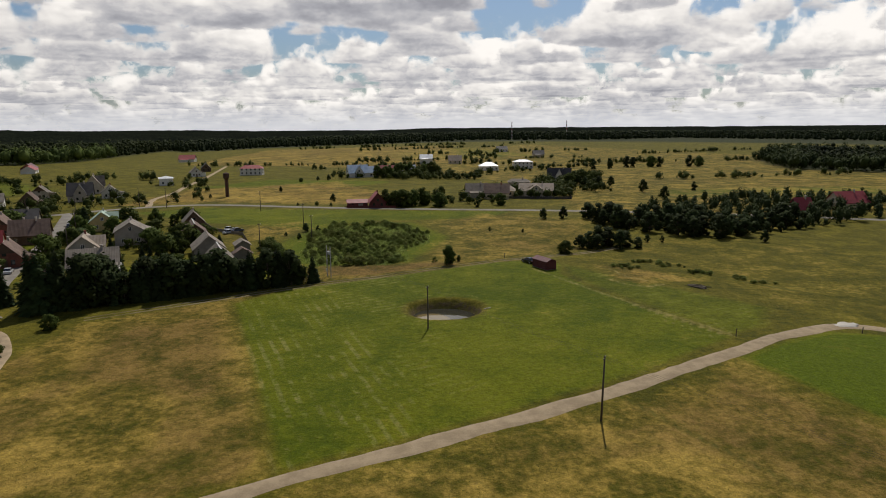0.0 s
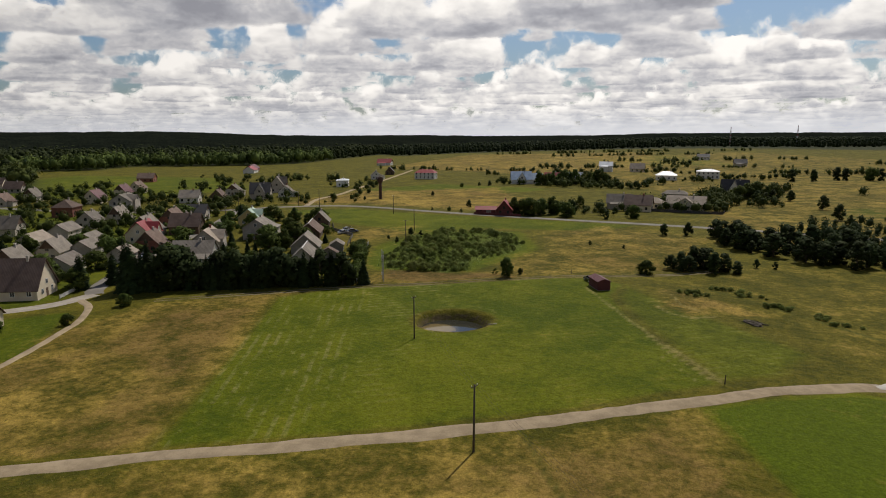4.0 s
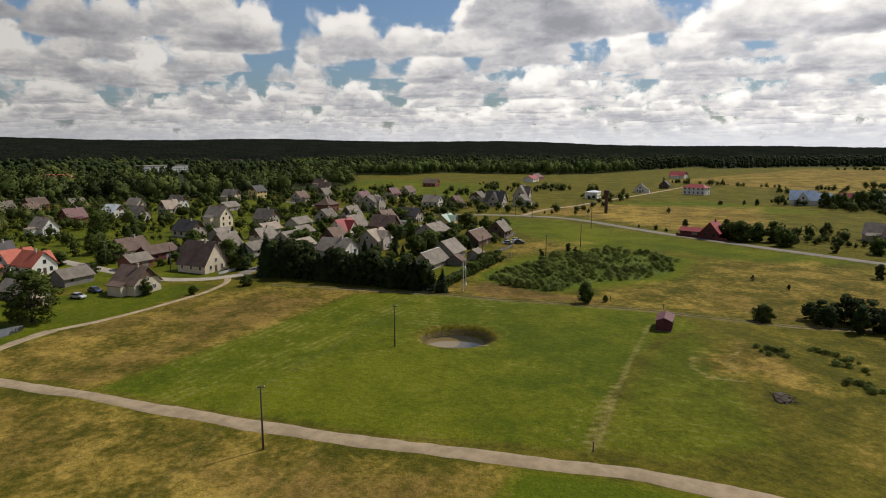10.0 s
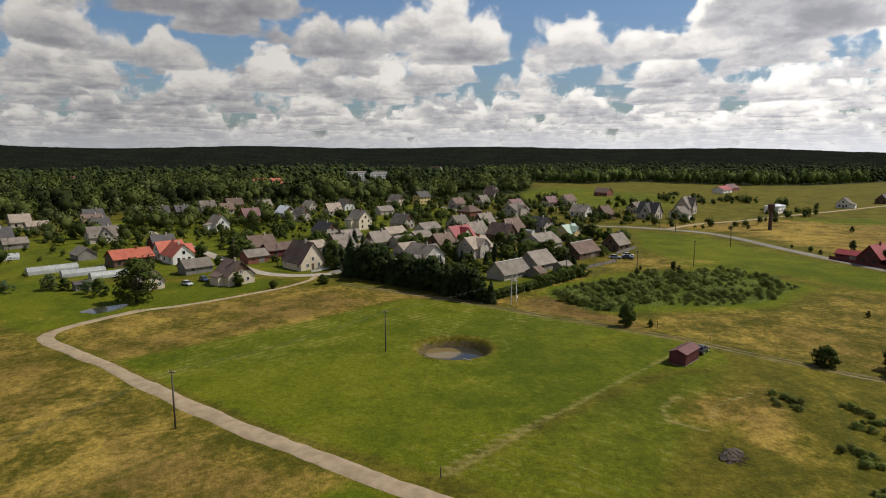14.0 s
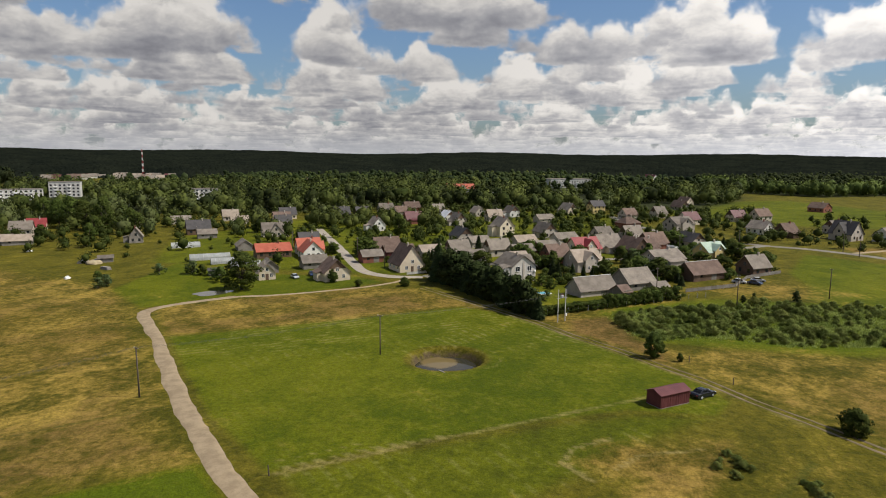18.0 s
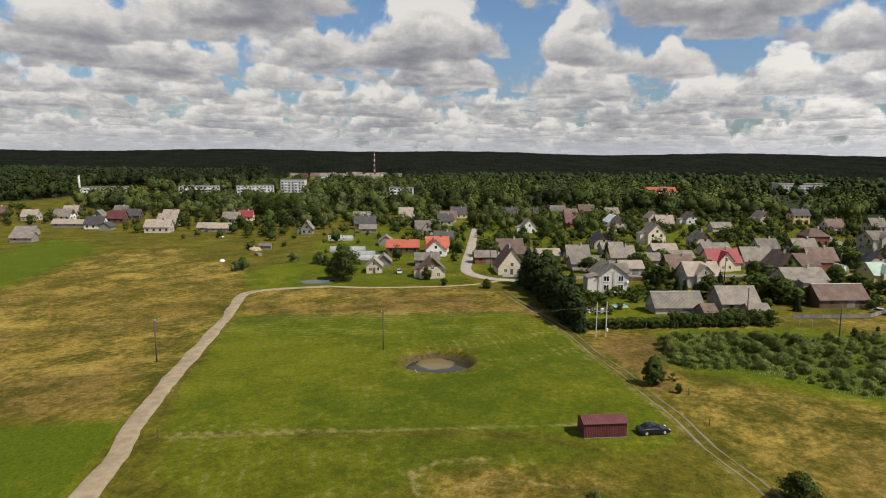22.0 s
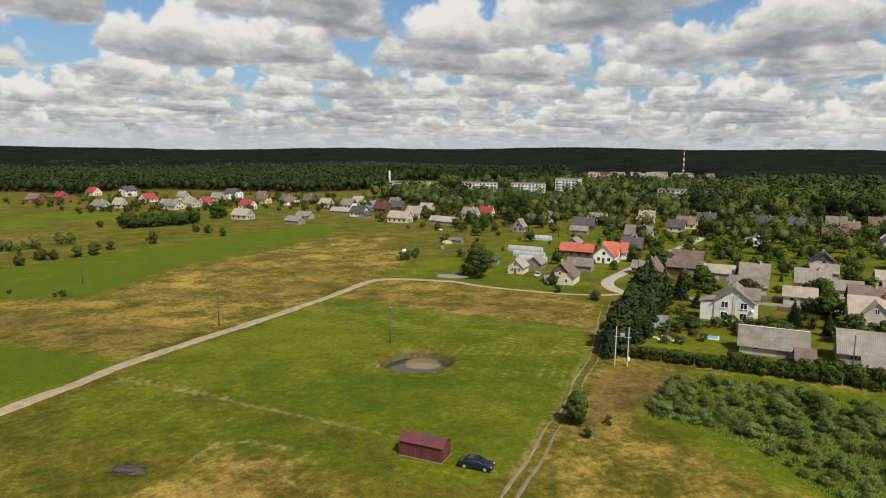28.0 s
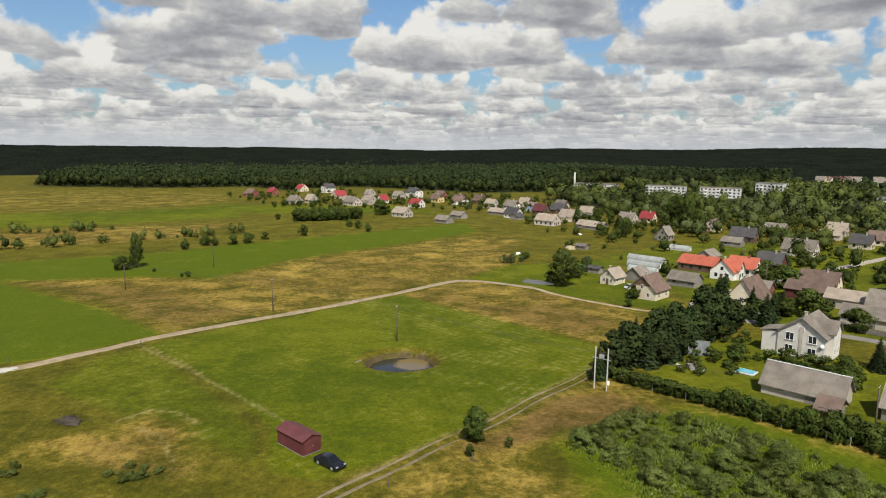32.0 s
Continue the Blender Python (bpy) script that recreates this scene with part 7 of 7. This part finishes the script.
def swimming_pool(x, y, angle):
    pool = thing("garden_pool", x, y, angle, label="small rectangular turquoise garden pool", category="pool")
    part("rim", boxed(-1.9, -1.45, -0.3, 1.9, 1.45, 0.22, bevel=0.05), CONCRETE, pool)
    part("water", boxed(-1.65, -1.2, 0.20, 1.65, 1.2, 0.26), POOL, pool, "turquoise water")


swimming_pool(-55.6, 30.8, STREET)


BRUSHWOOD = surface("old grey brushwood", (0.035, 0.028, 0.020), (0.10, 0.080, 0.058), 1.0, 0.95, 0.9, 4, 0.6)
heap("earth_heap", 61.7, 13.4, 2.6, 1.2, 0.30, BRUSHWOOD, "low dark heap of old brushwood and earth in the grass", "heap", 3)
sticks = random.Random(4)
for i in range(26):
    a = sticks.uniform(0, 6.28)
    r = sticks.uniform(0.2, 1.0)
    x, y, l, t = 61.7 + 2.4 * r * math.cos(a), 13.4 + 1.5 * r * math.sin(a), sticks.uniform(0.6, 1.5), sticks.uniform(0, 3.14)
    z = hz(x, y)
    stick = new("stick", finish(tube(bmesh.new(), (x - l * math.cos(t), y - l * math.sin(t), z + sticks.uniform(0.05, 0.35)), (x + l * math.cos(t), y + l * math.sin(t), z + sticks.uniform(0.05, 0.45)), 0.05, 0.03, 5), "stick", BRUSHWOOD))
    tagged(stick, "old grey broken branch lying on a brushwood heap", "branch", "branches on the heap")
heap("mound", 76.2, -16.0, 2.8, 1.6, 0.25, surface("pale crushed rubble", (0.36, 0.33, 0.28), (0.56, 0.52, 0.46), 1.0, 0.95, 0.6, 5.0, 0.5), "low pale mound of crushed rubble beside the gravel road", "mound", 5)
heap("straw_heap", -118, -128, 2.6, 1.8, 1.6, surface("old straw", (0.30, 0.24, 0.14), (0.48, 0.40, 0.26), 1.0, 0.95, 0.6), "weathered straw heap beside old boards", "heap", 7)
heap("tarp_heap", -88, -122, 1.2, 0.9, 0.9, TARP, "pale tarpaulin-covered heap on the lawn", "heap", 9)
heap("tarp_heap", -152, -172, 1.3, 0.9, 0.6, TARP, "pale tarpaulin-covered heap in the field", "heap", 4)
for i, (x, y) in enumerate(((-121, -134), (-124, -130), (-127, -136), (-106, -118))):
    pile = thing("board_pile", x, y, 20 * i, label="stack of weathered grey boards in the grass", category="wood pile", group="wood piles")
    for k in range(5):
        part("board", boxed(-2.2 + 0.1 * k, -0.9 + 0.05 * k, 0.2 * k, 2.2 - 0.15 * k, 0.9, 0.2 * k + 0.16, bevel=0.02), GREY_WOOD, pile)
barn(-95, -75.5, STREET, 4.5, 3.2, 1.9, 2.5, DARK_ROOF, GREY_WOOD, "small dark low shed by the garden pond")
barn(-123, -126, STREET, 5, 3.5, 1.8, 2.6, SLATE, GREY_WOOD, "small weathered shed among board piles")


def fence(pts, height, label, mat, gap=2.2, slats=True, name="fence"):
    """Posts with rails and pales between them, in runs along the points."""
    x0, y0 = pts[0]
    fen = thing(name, x0, y0, 0, label=label, category="fence", group="fences")
    base = fen.matrix_world.translation
    post = kept(("post", height, mat.name), lambda: finish(boxed(-0.07, -0.07, -0.4, 0.07, 0.07, height + 0.1, bevel=0.01), "post", mat))
    for (ax, ay), (bx, by) in zip(pts, pts[1:]):
        L, ang = math.hypot(bx - ax, by - ay), math.atan2(by - ay, bx - ax)
        n = max(1, round(L / gap))
        for i in range(n):
            k0, k1 = i / n, (i + 1) / n
            px0, py0, px1, py1 = ax + (bx - ax) * k0, ay + (by - ay) * k0, ax + (bx - ax) * k1, ay + (by - ay) * k1
            z0, z1 = hz(px0, py0), hz(px1, py1)
            part("post", post, None, fen, at=Matrix.Translation((px0 - base.x, py0 - base.y, z0 - base.z)))
            if slats:
                seg = math.hypot(px1 - px0, py1 - py0)
                panel = kept(("panel", round(seg, 1), height, mat.name), lambda: panel_mesh(seg, height, mat))
                part("panel", panel, None, fen, at=pose(px0 - base.x, py0 - base.y, (z0 + z1) / 2 - base.z, 0, 0, math.degrees(ang)))


def panel_mesh(seg, height, mat):
    """A run of pales cut from one thin sheet: a toothed upper edge."""
    n = max(4, int(seg / 0.2))
    w_ = (seg - 0.16) / n
    top = []
    for i in range(n):
        x = 0.08 + w_ * i
        top += [(x + 0.15 * w_, height - 0.09), (x + 0.5 * w_, height), (x + 0.85 * w_, height - 0.09), (x + 0.92 * w_, height * 0.62)]
    bm = bmesh.new()
    prism(bm, [(0.08, 0.12)] + [(seg - 0.08, 0.12)] + top[::-1], -0.02, 0.02)
    bmesh.ops.rotate(bm, verts=bm.verts, matrix=Matrix.Rotation(radians(-90), 3, "Z"))
    return finish(bm, "panel", mat)


fence([(-88.5, -9.5), (-92.5, 0.5)], 1.0, "low pale picket fence before the cream house", CONCRETE, 2.0)
fence([(-28.3, 24.0), (-43.6, 61.0), (-50, 78)], 1.3, "wire garden fence on thin grey posts", STEEL, 3.0, False, "wire_fence")
fence([(-55, 72), (-62, 90), (-75, 100), (-84, 116)], 1.2, "grey board fence at the village edge", GREY_WOOD, 2.4)
fence([(34, 193), (70, 188), (74, 214)], 1.5, "black fence with pale posts round a house", DARK_ROOF, 2.6)
fence([(-36, 160), (-14, 158)], 1.3, "dark red board fence by the road", MAROON_WALL, 2.4)
fence([(-104, 18), (-114, 44), (-120, 60)], 1.4, "grey board fence along the street", GREY_WOOD, 2.4)
fence([(-94, 30), (-98, 40)], 1.4, "brown board fence along the street", WOOD_WALL, 2.4)
for x, y, h in ((53.6, -22.4, 1.4), (76.5, -20.5, 1.2), (9.5, 46.5, 1.3), (22, 49, 1.2)):
    post_ = new("fence_post", kept(("lone post", h), lambda: finish(tube(bmesh.new(), (0, 0, -0.4), (0, 0, h), 0.09, 0.07, 8), "fence_post", POLE_WOOD)))
    post_.matrix_world = pose(x, y, hz(x, y), 3, 2, 0)
    tagged(post_, "short dark wooden post in the grass", "post", "fence posts")


# ---- cars in the yards ----
def yard_car(x, y, angle, paint, label):
    car = thing("parked_car", x, y, angle, label=label, category="car", group="parked cars")
    bm = bmesh.new()
    prism(bm, [(-2.1, 0.3), (2.1, 0.3), (2.15, 0.62), (1.9, 0.82), (1.1, 0.92), (-1.7, 0.95), (-2.1, 0.8)], -0.85, 0.85)
    bmesh.ops.bevel(bm, geom=bm.edges[:], offset=0.05, segments=1, affect="EDGES")
    part("body", bm, paint, car, at=pose(0, 0, 0, 0, 0, -90))
    bm = bmesh.new()
    prism(bm, [(-1.7, 0.93), (1.05, 0.90), (0.4, 1.42), (-1.1, 1.45)], -0.72, 0.72)
    part("cabin", bm, GLASS, car, "dark glazed cabin", at=pose(0, 0, 0, 0, 0, -90))
    part("roof", boxed(-1.05, -0.68, 1.43, 0.38, 0.68, 1.49, bevel=0.02), paint, car)
    for wx in (-1.3, 1.3):
        for s in (-1, 1):
            part("wheel", kept("yard wheel", lambda: finish(tube(bmesh.new(), (0, -0.1, 0), (0, 0.1, 0), 0.31, 0.31, 14), "wheel", RUBBER)), None, car, at=pose(wx, s * 0.78, 0.31))


SILVER_PAINT = surface("silver car paint", (0.40, 0.41, 0.42), (0.50, 0.51, 0.52), 1.0, 0.25, 0.0, spec=0.6, vary=0.05)
BLUE_PAINT = surface("dark blue car paint", (0.03, 0.05, 0.10), (0.05, 0.075, 0.14), 1.0, 0.25, 0.0, spec=0.6, vary=0.05)
for x, y, a, p, l in ((-88, -47, 30, SILVER_PAINT, "silver car parked in a gravel yard"), (-92, -42, 20, BLUE_PAINT, "dark blue car parked beside the cream house"), (-68, 94, 60, SILVER_PAINT, "pale car beside the wooden barn"), (-66, 98, 40, BLUE_PAINT, "dark car beside the wooden barn"), (-70, 101, 80, SILVER_PAINT, "pale car at the village edge"), (-106, 36, STREET, SILVER_PAINT, "pale car parked along the street"), (-131, 110, STREET, BLUE_PAINT, "dark car parked along the street")):
    yard_car(x, y, a, p, l)
plank = thing("wooden_plank", 13.2, -0.6, 35, label="weathered plank lying at the pond's edge", category="plank")
part("board", boxed(-0.9, -0.14, 0.0, 0.9, 0.14, 0.09, bevel=0.015), GREY_WOOD, plank)
# garden shrubs round the villa
for x, y, h in ((-63, 21, 2.0), (-66, 18, 2.2), (-60, 24, 1.6), (-58, 21, 1.2), (-64, 26, 1.5), (-70, 33, 2.6), (-66, 35, 2.0), (-62, 34, 1.5), (-55, 27, 1.3), (-52, 31, 1.6), (-72, 15, 2.4), (-68, 12, 3.0), (-83, 14, 2.5)):
    tree("bush", x, y, h * 1.2, wide=1.15, label="rounded clipped garden shrub near the villa")
for x, y, h in ((-82, 38.5, 6.5), (-80, 40, 5.5), (-77, 47.5, 5.0), (-76, 50, 4.2), (-91, -1, 9.0), (-95, 2, 8.0), (-88, 6, 8.5), (-103, -2, 7.0)):
    tree("spruce", x, y, h, label="bluish spruce standing in a garden")
for i in range(9):
    k = i / 8
    tree("bush", -44.5 - 3 * k + trees.uniform(-1, 1), 57 + 9 * k, trees.uniform(2.5, 4.2), wide=1.2, label="overgrown leafy bush behind the barns")
